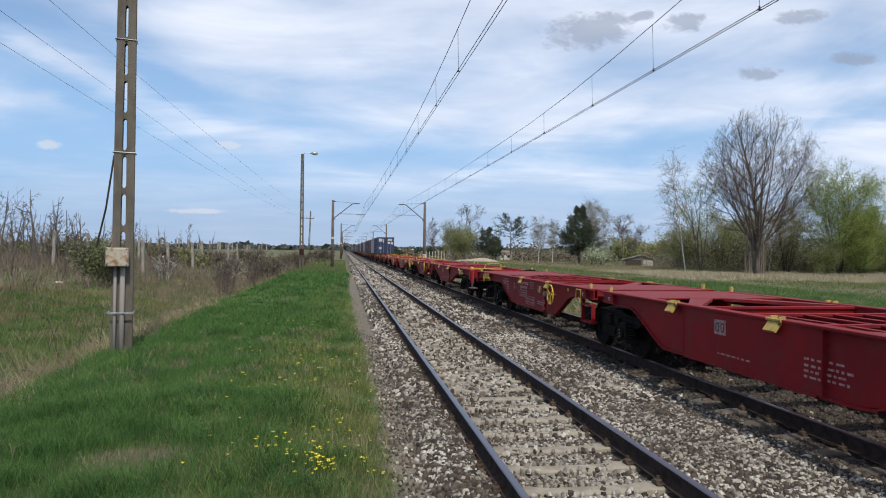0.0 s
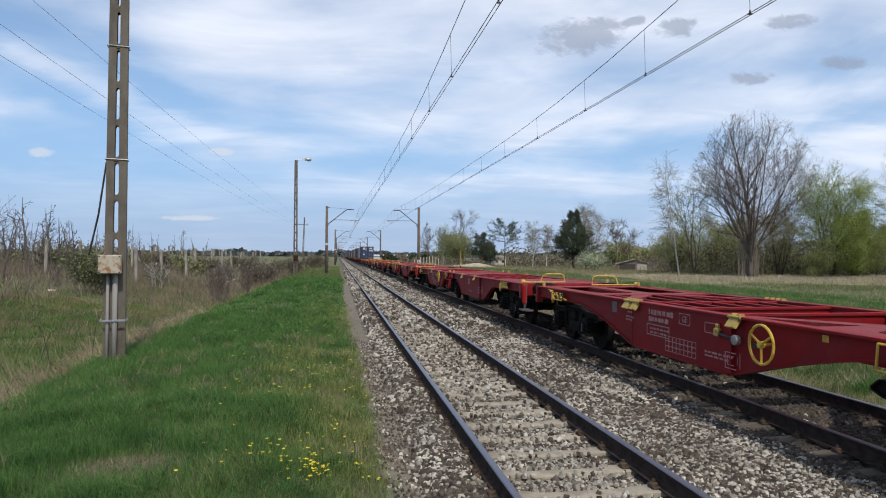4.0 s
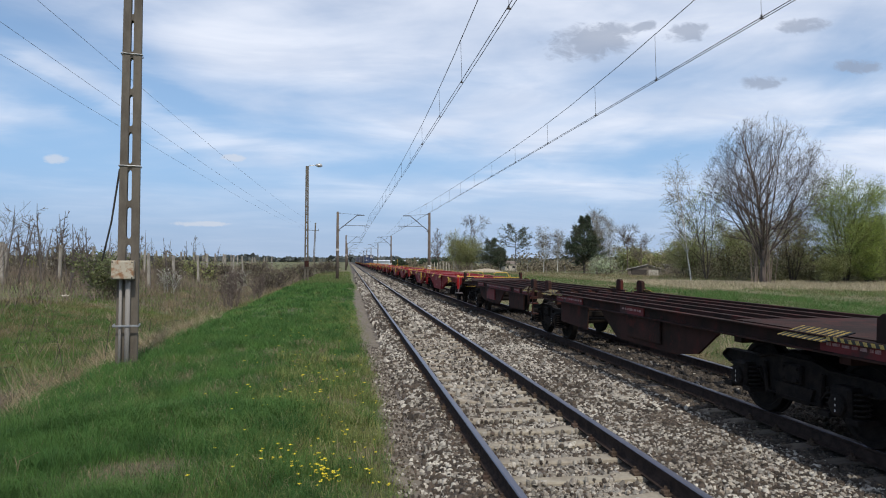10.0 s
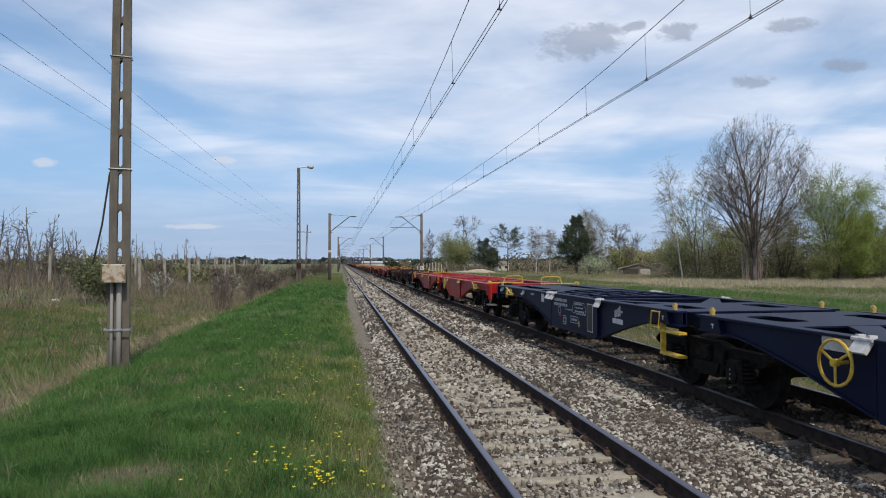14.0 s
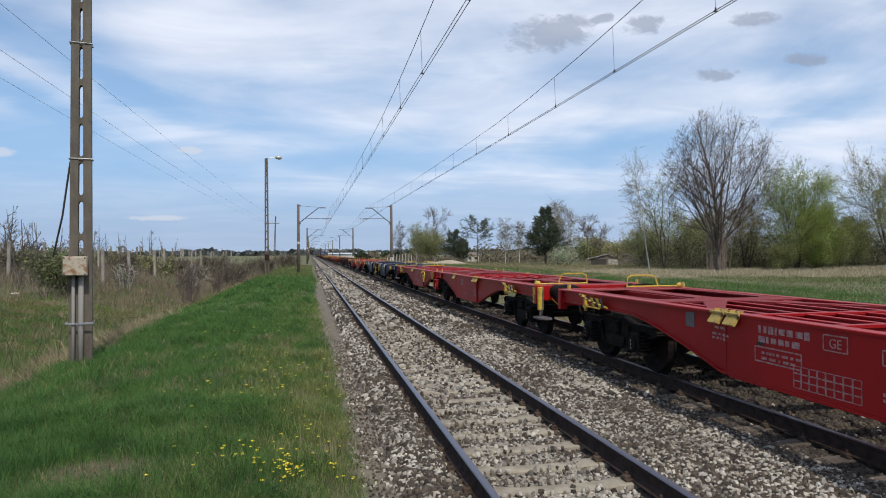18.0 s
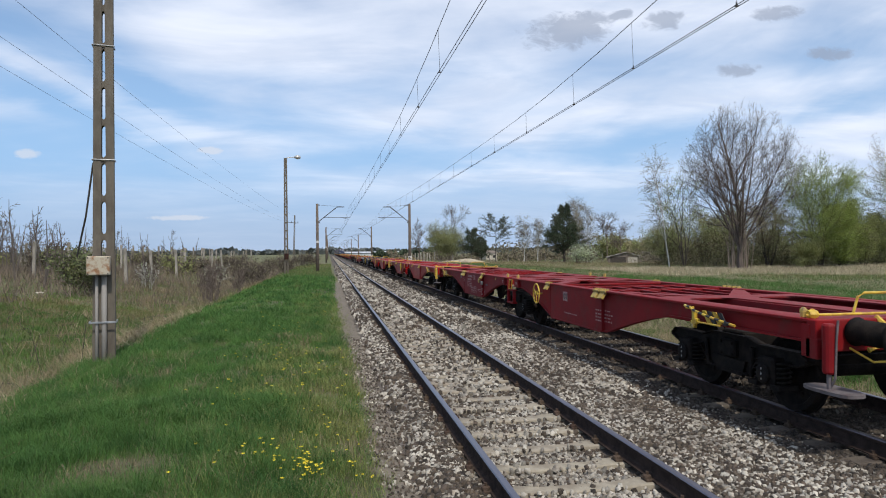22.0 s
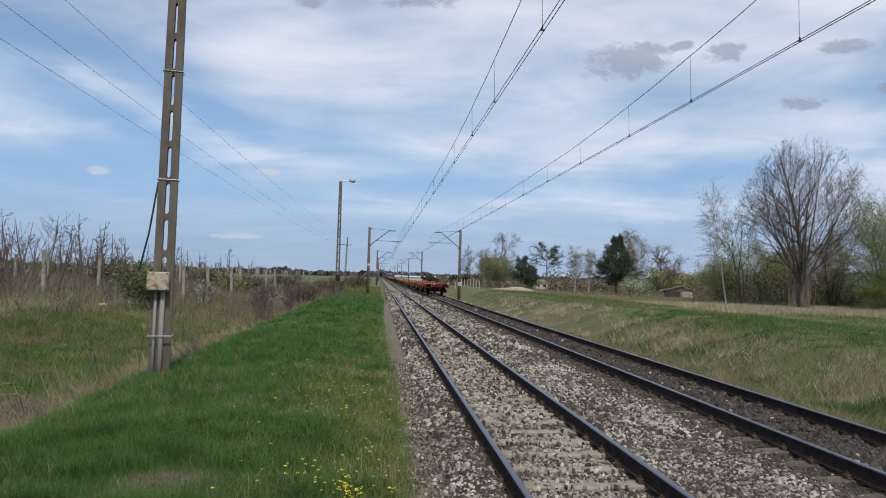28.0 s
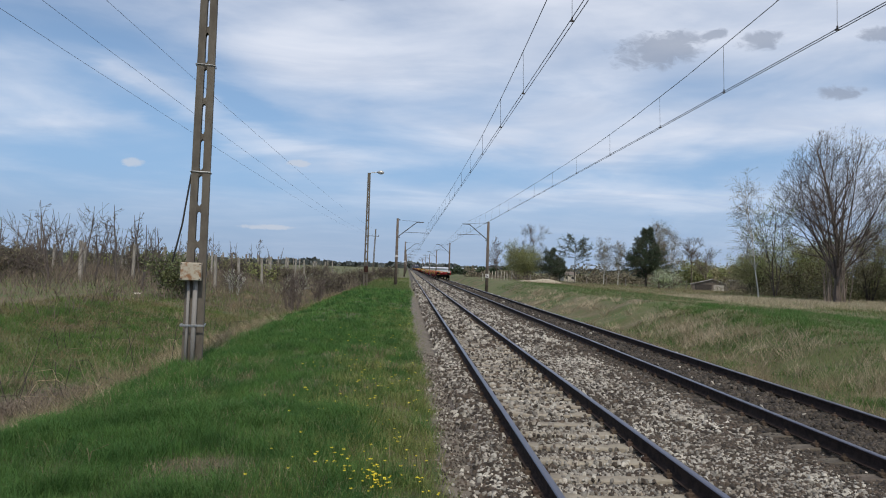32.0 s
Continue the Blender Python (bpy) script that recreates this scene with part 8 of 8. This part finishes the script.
def build_distance():
    """A hedge, and far woods along the horizon."""
    r = np.random.default_rng(51)

    def clumps(name, c, size, mat, label):
        n = len(c)
        s1 = r.normal(0, 1, (n, 3))
        s1 /= np.linalg.norm(s1, axis=1)[:, None]
        s2 = np.cross(s1, r.normal(0, 1, (n, 3)))
        s2 /= np.linalg.norm(s2, axis=1)[:, None]
        k = (size * (0.5 + r.random(n)))[:, None]
        v = np.stack([c - s1 * k, c + s2 * k * 0.8, c + s1 * k, c - s2 * k * 0.8], 1).reshape(-1, 3)
        i = np.arange(n)[:, None] * 4
        tagged(new(name, raw_mesh(name, v, np.concatenate([i + np.array([0, 1, 2]), i + np.array([0, 2, 3])]), [mat])), label, "woods", kind="stuff")

    # undergrowth closing the gaps under the trees
    for n, x0, x1, y0, y1, top, mat, lab in ((46000, 44, 90, 70, 86, 4.6, SCRUB, "dense dark olive undergrowth below the trees"), (8000, 46, 66, 86, 100, 2.6, BRUSHLEAF, "olive-brown undergrowth behind the birch"), (9000, 14, 75, 150, 168, 2.6, BRUSHLEAF, "brown brushwood closing the far meadow"), (6000, 46, 110, 170, 190, 5.0, BRUSHLEAF, "far green woodland edge"), (20000, 55, 110, 84, 110, 8.0, BUDLEAF, "bare woodland behind the thicket")):
        x, y = x0 + (x1 - x0) * r.random(n), y0 + (y1 - y0) * r.random(n)
        hgt = top * (0.65 + 0.25 * np.sin(x * 0.55) + 0.2 * np.sin(x * 1.37 + 1) + 0.1 * np.sin(x * 3.1))
        clumps("undergrowth", np.stack([x, y, -0.4 + np.maximum(hgt, 0.6) * r.random(n) ** 0.8], -1), 0.095 if y0 < 140 else 0.26, mat, lab)
    n = 5200
    x, y = 13 + 19 * r.random(n), 205 + 6 * r.random(n)
    clumps("dark_hedge", np.stack([x, y, -0.4 + (2.7 + 0.5 * np.sin(x * 1.7)) * r.random(n) ** 0.8], -1), 0.28, NEEDLE, "dark evergreen hedge along the far field")
    for d0, hgt, n, size, seed in ((1150.0, 10.0, 16000, 4.5, 1), (700.0, 6.0, 5000, 2.4, 2)):
        a = np.radians(-62 + 140 * r.random(n))
        d = d0 * (1 + 0.15 * r.random(n))
        top = hgt * (0.75 + 0.18 * np.sin(a * 37 + seed) + 0.12 * np.sin(a * 91 + 2 * seed) + 0.1 * np.sin(a * 211))
        if seed == 2:
            keep = (np.sin(a * 13) > 0.1)
            a, d, top = a[keep], d[keep], top[keep]
        z = -1 + top * r.random(len(a)) ** 0.7
        clumps("far_woods", np.stack([np.sin(a) * d, np.cos(a) * d, z], -1), size, HAZYWOOD, "low dark line of woods on the horizon")


build_distance()

# ---- grass, straw and flowers ----


def tufts(n, x0, x1, y0, y1, per, spread, rng, power=1.0):
    """Places in clumps round random centres."""
    cx, cy = scatter(n, x0, x1, y0, y1, rng, power)
    k = rng.integers(per[0], per[1], n)
    x, y = np.repeat(cx, k), np.repeat(cy, k)
    sp = np.repeat(spread * (0.5 + rng.random(n)), k)
    return x + rng.normal(0, 1, len(x)) * sp, y + rng.normal(0, 1, len(x)) * sp


def build_grass():
    rng = np.random.default_rng(11)

    def verge(x, y):
        bald = ((x + 1.85) / 0.62) ** 2 + ((y - 6.5) / 0.50) ** 2
        keep = (x < 0.54 + 0.06 * np.sin(y * 2.3) + 0.07 * np.sin(y * 5.1 + 1) - 0.36 * rng.random(len(x)) ** 2) & (x > -4.95 + 0.25 * np.sin(y * 0.8) + 0.25 * rng.random(len(x))) & (rng.random(len(x)) < np.clip((74 - y) / 22, 0, 1)) & (rng.random(len(x)) < np.clip(bald * 0.6 - 0.1, 0.04, 1))
        return x[keep], y[keep]

    for n, y0, y1, hh, ww in ((80000, -9.0, 3.0, (0.06, 0.19), (0.006, 0.010)), (95000, 3.0, 8.0, (0.06, 0.19), (0.0025, 0.0045)), (62000, 8.0, 16.0, (0.07, 0.19), (0.004, 0.007)), (36000, 16.0, 40.0, (0.07, 0.18), (0.007, 0.011)), (12000, 40.0, 66.0, (0.10, 0.22), (0.010, 0.016))):
        blades("verge_grass", verge(*scatter(n, -5.1, 0.70, y0, y1, rng)), hh, ww, 0.6, GRASS, "lush green spring grass on the railway verge", rng, lush=True)
    for n, y0, y1, per, sp, hh, ww in ((420, 3.0, 9.0, (60, 150), 0.09, (0.12, 0.25), (0.0025, 0.005)), (700, 9.0, 20.0, (30, 80), 0.13, (0.13, 0.28), (0.005, 0.008)), (700, 20.0, 55.0, (12, 34), 0.2, (0.14, 0.30), (0.007, 0.012))):
        blades("grass_tufts", verge(*tufts(n, -5.0, 0.3, y0, y1, per, sp, rng)), hh, ww, 0.85, GRASS, "thick tufts of long green grass on the verge", rng, lush=True)
    # a few big tussocks with long bending blades
    for n, y0, y1, per, sp in ((120, 4.6, 9.0, (200, 380), 0.16), (190, 9.0, 24.0, (100, 200), 0.24)):
        blades("grass_tussocks", verge(*tufts(n, -4.8, -0.4, y0, y1, per, sp, rng)), (0.18, 0.36), (0.003, 0.006), 1.0, TUSSOCK, "big tussocks of long dark green grass", rng)
    # yellowing grass along the ballast
    for n, y0, y1 in ((22000, 3.4, 9.0), (18000, 9.0, 28.0)):
        x, y = scatter(n, -1.5, 0.62, y0, y1, rng)
        k = rng.random(n) < np.clip((x + 1.5) / 1.5, 0, 1) * np.clip(0.5 + 0.6 * np.sin(x * 4 + y) * np.sin(y * 1.7), 0.08, 1)
        blades("yellowing_grass", verge(x[k], y[k]), (0.08, 0.24), (0.003, 0.0055), 0.9, YELLOWGRASS, "yellowing grass and weeds along the ballast", rng)
    for n, x0, x1, y0, y1, per, mat in ((170, -1.3, 0.5, 4.0, 14.0, (40, 90), YELLOWGRASS), (120, -1.2, 0.5, 14.0, 34.0, (20, 50), YELLOWGRASS), (90, -1.6, 0.5, 4.2, 16.0, (20, 50), DRY), (70, -4.5, -1.2, 4.5, 14.0, (14, 36), DRY)):
        blades("mixed_tufts", verge(*tufts(n, x0, x1, y0, y1, per, 0.12, rng)), (0.10, 0.30), (0.003, 0.006), 0.9, mat, "yellowing and dead tufts in the verge", rng)
    # dead blades among the green, thicker near the ballast and on one bald patch
    x, y = scatter(15000, -4.9, 0.62, 3.0, 24.0, rng, 1.3)
    k = rng.random(len(x)) < np.where(x > -0.7, 0.95, 0.42)
    blades("dead_blades", (x[k], y[k]), (0.05, 0.17), (0.003, 0.0045), 0.9, DRY, "dead straw blades among the green grass", rng, "dry grass")
    x, y = -1.85 + rng.normal(0, 0.36, 1300), 6.5 + rng.normal(0, 0.25, 1300)
    blades("dead_blades", (x, y), (0.04, 0.14), (0.003, 0.006), 1.0, DRY, "flattened dead grass on a bald patch", rng, "dry grass")
    x, y = -1.85 + rng.normal(0, 0.30, 900), 6.5 + rng.normal(0, 0.2, 900)
    blades("dead_blades", (x, y), (0.05, 0.16), (0.003, 0.006), 1.6, STEM, "brown flattened stems on a bald patch", rng, "dry grass")
    stalks = Shape()
    for bx, by, tx, ty, hh in ((-2.95, 6.55, -2.78, 6.6, 0.24), (-2.9, 6.5, -2.98, 6.6, 0.20), (-2.86, 6.52, -2.84, 6.5, 0.13), (-4.05, 7.3, -3.75, 7.4, 0.07)):
        z = ground_z(bx, by)
        stalks.tube([(bx, by, z), (bx + (tx - bx) * 0.2, by, z + hh * 0.75), (tx, ty, z + hh)], [0.005, 0.004, 0.003], 5)
    tagged(part("bent_stalks", stalks, DRY), "pale bent dead stalks in the grass", "dry grass", kind="stuff")
    # straw on both ditches and on the far bank
    for n, x0, x1, y0, y1 in ((40000, 8.6, 13.4, 6, 30), (16000, 8.6, 14.6, 30, 80), (16000, -7.6, -4.6, 8, 24), (13000, -13.5, -7.0, 9, 30), (16000, -13.5, -4.5, 24, 75), (16000, -9, 0.3, 62, 120)):
        x, y = scatter(n, x0, x1, y0, y1, rng, 1.25)
        clump = np.sin(x * 1.7 + 0.5 * y) * np.sin(y * 0.9 - 0.7 * x) + 0.5 * np.sin(x * 0.6 + y * 0.35)
        keep = rng.random(len(x)) < np.clip(0.52 + 0.5 * clump, 0.10, 1) * np.where(x > 0, np.clip((y - 4) / 8, 0.35, 1), np.clip(1.35 - (y - 8) / 14, 0.45, 1))
        blades("dry_grass", (x[keep], y[keep]), (0.08, 0.30) if x0 > 0 or y0 > 60 else (0.05, 0.19), (0.003, 0.006), 1.7, DRY, "tangled dry straw-coloured grass on the ditch bank", rng, "dry grass")
    for n, x0, x1, y0, y1 in ((110, 11.2, 13.4, 9, 30), (50, 8.8, 11, 9, 32), (6, 10.5, 14, 7, 11), (70, 10.8, 14.0, 28, 70), (44, -9.0, -5.2, 10, 30), (90, -13, -5, 26, 70)):
        blades("straw_tufts", tufts(n, x0, x1, y0, y1, (18, 60), 0.20, rng), (0.28, 0.72), (0.004, 0.008), 0.8, PALESTRAW if n in (110, 70) else DRY, "upright tufts of tall pale straw", rng, "dry grass")
    # dark green clumps on the near slope of the ditch
    for n, x0, x1, y0, y1 in ((190, 10.8, 15.0, 6.5, 15), (60, 9.6, 14.5, 14, 30), (140, 13.6, 22.0, 12, 36), (230, -13.5, -6.0, 14, 30)):
        blades("grass_clumps", tufts(n, x0, x1, y0, y1, (80, 170), 0.30, rng), (0.14, 0.36), (0.004, 0.008), 0.8, TUSSOCK, "dark green clumps of rough grass on the ditch slope", rng)
    # green patches
    for n, x0, x1, y0, y1, mat, hh in ((15000, 11.2, 15.5, 5, 14, MEADGREEN, (0.08, 0.26)), (15000, 9.8, 15.0, 8, 34, MEADOW, (0.08, 0.24)), (7000, 13.2, 17.5, 9, 30, MEADGREEN, (0.10, 0.26)), (46000, 13.5, 42, 10, 62, MEADGREEN, (0.08, 0.24)), (14000, 12, 26, 55, 90, MEADGREEN, (0.12, 0.30)), (26000, 30, 75, 40, 80, MEADOW, (0.12, 0.36)), (24000, 18, 75, 70, 150, MEADOW, (0.15, 0.4)), (16000, -15, -5.0, -9, 8, MEADOW, (0.10, 0.28)), (9000, 8.8, 16, -6, 5, MEADOW, (0.10, 0.28)), (60000, -15, -5.6, 8, 34, MEADOW, (0.10, 0.26)), (26000, -14, -4.8, 14, 60, MEADOW, (0.10, 0.30)), (24000, -45, -12, 18, 90, MEADOW, (0.12, 0.35)), (14000, -8, 0.3, 60, 125, MEADOW, (0.10, 0.30)), (9000, -5.5, 0.2, 58, 92, MEADGREEN, (0.10, 0.26))):
        x, y = scatter(n, x0, x1, y0, y1, rng, 1.2)
        if (x0, y0) == (-15, 8):
            k = rng.random(n) < np.clip((y - 11.5 + 2.5 * np.sin(x * 0.9)) / 6, 0.22, 1)
            x, y = x[k], y[k]
        if x0 == 13.5:
            k = rng.random(n) < np.clip((64 - y - 6 * np.sin(x * 0.3)) / 24, 0, 1)
            x, y = x[k], y[k]
        blades("meadow_grass", (x, y), hh, (0.006, 0.011), 0.6, mat, "rough green and straw meadow grass", rng, "grass")
    for n, x0, x1, y0, y1 in ((30000, 26, 72, 47, 70), (14000, 20, 60, 68, 120), (2500, -45, -13, 20, 80)):
        x, y = scatter(n, x0, x1, y0, y1, rng)
        blades("dry_grass", (x, y), (0.2, 0.55), (0.006, 0.010), 0.6, PALESTRAW if n == 30000 else DRY, "pale dead grass along the edge of the meadow", rng, "dry grass")
    # grey-brown dead stems between the orchard trees and along the far side of the ditch
    for n, x0, x1, y0, y1, hh in ((8000, -11.5, -5.4, 8, 16, (0.12, 0.42)), (2600, -12.5, -5.2, 16, 30, (0.12, 0.45)), (7500, 8.7, 13.6, 7, 34, (0.10, 0.36)), (11000, -52, -14, 42, 100, (0.7, 1.9)), (7000, -26, -6, 55, 130, (0.5, 1.2)), (2500, -13, -6, 34, 60, (0.5, 1.1)), (5000, 14, 62, 112, 150, (0.4, 1.1))):
        x, y = scatter(n, x0, x1, y0, y1, rng)
        blades("dead_stems", (x, y), hh, (0.003, 0.006), 0.5, STEM, "tangle of grey-brown dead stems and brambles", rng, "brush")
    for n, x0, x1, y0, y1, hh in ((9000, -40, -12.5, 24, 62, (0.3, 1.0)), (10000, -30, -5.5, 58, 130, (0.4, 1.1))):
        x, y = scatter(n, x0, x1, y0, y1, rng)
        blades("dead_stems", (x, y), hh, (0.007, 0.014), 0.5, STEM, "brown mass of dead weeds under the orchard trees", rng, "brush")
    x, y = scatter(17000, 14.5, 46, 16, 66, rng, 0.8)
    blades("dry_grass", (x, y), (0.12, 0.34), (0.003, 0.006), 0.8, DRY, "pale dead blades in the green field edge", rng, "dry grass")
    for n, x0, x1, y0, y1, per, hh, mat in ((100, -6.0, -4.85, 8.5, 26, (20, 60), (0.25, 0.62), DRY), (34, -5.8, -4.85, 9, 30, (10, 30), (0.25, 0.7), PALESTRAW), (110, -9.5, -5.8, 8.0, 13.5, (40, 110), (0.15, 0.5), STEM)):
        blades("ditch_fringe", tufts(n, x0, x1, y0, y1, per, 0.22, rng), hh, (0.004, 0.008), 1.1, mat, "leaning dead grass and brown tangle along the ditch", rng, "dry grass")
    # arching dead brambles in the ditch
    arcs = Shape()
    rg = random.Random(61)
    for i in range(70):
        cx, cy = (-6.9 + rg.gauss(0, 0.5), 12.4 + rg.gauss(0, 0.8)) if i < 14 else (rg.uniform(-10.5, -5.4), rg.uniform(10, 26))
        q, ln = rg.uniform(0, 6.28), rg.uniform(0.4, 1.1)
        z, top = ground_z(cx, cy), rg.uniform(0.3, 0.9)
        arcs.tube([(cx, cy, z - 0.02), (cx + ln * 0.3 * math.cos(q), cy + ln * 0.3 * math.sin(q), z + top), (cx + ln * 0.7 * math.cos(q), cy + ln * 0.7 * math.sin(q), z + top * 0.95), (cx + ln * math.cos(q), cy + ln * math.sin(q), z + top * 0.5)], [0.008, 0.007, 0.005, 0.003], 4, i % 3 == 0)
    tagged(part("bramble_arcs", arcs, [DARKBARK, DRY]), "arching dark bramble canes and pale stalks in the ditch", "brush", kind="stuff")
    # tall single stalks by the near pole and in the straw
    x, y = scatter(200, -6.4, -4.2, 11.0, 22.0, rng)
    blades("dry_stalks", (x, y), (0.4, 1.0), (0.004, 0.007), 0.5, DRY, "tall dry stalks beside the concrete pole", rng, "dry grass")
    x, y = scatter(140, 9.5, 14.0, 7.0, 26.0, rng)
    blades("dry_stalks", (x, y), (0.4, 0.8), (0.004, 0.007), 0.5, DRY, "tall dry stalks in the ditch", rng, "dry grass")


build_grass()


def build_flowers():
    """Small yellow flowers in the verge, in loose groups."""
    rg = random.Random(8)
    petals, stalk = Shape(), Shape()
    places = []
    for cx, cy, n, r in ((-0.34, 6.1, 30, 0.18), (-0.62, 6.3, 12, 0.16), (-0.16, 5.85, 30, 0.11), (0.22, 5.9, 12, 0.16), (-1.0, 6.3, 4, 0.3), (0.0, 6.9, 10, 0.35), (-0.2, 8.4, 16, 0.7), (-0.3, 10.5, 44, 1.2), (-1.0, 9.0, 9, 0.6), (-0.3, 14.0, 40, 1.8), (0.0, 19.0, 40, 2.5)):
        places += [(cx + rg.gauss(0, r * 0.6), cy + rg.gauss(0, r)) for _ in range(n)]
    for x, y in places:
        if x > 0.4:
            continue
        z = ground_z(x, y)
        hh = rg.uniform(0.10, 0.24)
        tx, ty = x + rg.uniform(-0.04, 0.04), y + rg.uniform(-0.04, 0.04)
        stalk.tube([(x, y, z - 0.02), (tx, ty, z + hh)], 0.0025, 3)
        r = rg.uniform(0.006, 0.015) * (1 if y < 9 else 1.5)
        q = rg.uniform(0, 6.28)
        for k in range(5):
            a = q + 2 * math.pi * k / 5
            petals.face([(tx, ty, z + hh), (tx + r * math.cos(a - 0.5), ty + r * math.sin(a - 0.5), z + hh + 0.008), (tx + 1.5 * r * math.cos(a), ty + 1.5 * r * math.sin(a), z + hh + 0.010), (tx + r * math.cos(a + 0.5), ty + r * math.sin(a + 0.5), z + hh + 0.008)])
    tagged(part("yellow_flowers", petals, FLOWER), "small bright yellow flowers in the grass", "flower", kind="stuff")
    tagged(part("flower_stalks", stalk, GRASS), "thin green flower stalks in the grass", "flower", kind="stuff")


build_flowers()


# ---- what moves ----


def motions():
    times = [0, 4, 8, 10.5, 13, 16.5, 20, 21, 22, 23, 24, 25, 27.5, 30, 32]
    for w, off in TRAIN:
        walk(w, [(t, pose(T2, rear_y(t) + off, 0)) for t in times])
    for c, off in BOXES:
        walk(c, [(t, pose(T2, rear_y(t) + off, SILL_TOP)) for t in times])
    # the wheels roll while their wagon passes the camera
    for w, off in TRAIN[:10]:
        for bogie in [o for o in w.children if o.name.startswith("bogie")]:
            by = bogie.matrix_basis.translation.y
            pass_t = (6.0 + 223.1 - off - by) / 10.4
            t0, t1 = max(0.0, pass_t - 0.4), min(32.0, pass_t + 2.4)
            for ws in [o for o in bogie.children if o.name.startswith("wheelset")]:
                a = ws.matrix_basis.translation.y
                rows = []
                if t1 > t0:
                    n = max(2, int((t1 - t0) * 18))
                    ts = [t0 + (t1 - t0) * i / n for i in range(n + 1)]
                    ts = [round(t * FPS) / FPS for t in ts]
                    base = rear_y(ts[0])
                    spin = [(t, -math.degrees((rear_y(t) - base) / WHEEL_R)) for t in ts]
                    if ts[0] > 0:
                        rows.append((0.0, pose(0, a, WHEEL_R)))
                    rows += [(t, pose(0, a, WHEEL_R, s)) for t, s in spin]
                    if ts[-1] < 32:
                        rows.append((32.0, pose(0, a, WHEEL_R, spin[-1][1])))
                    walk(ws, rows)


motions()
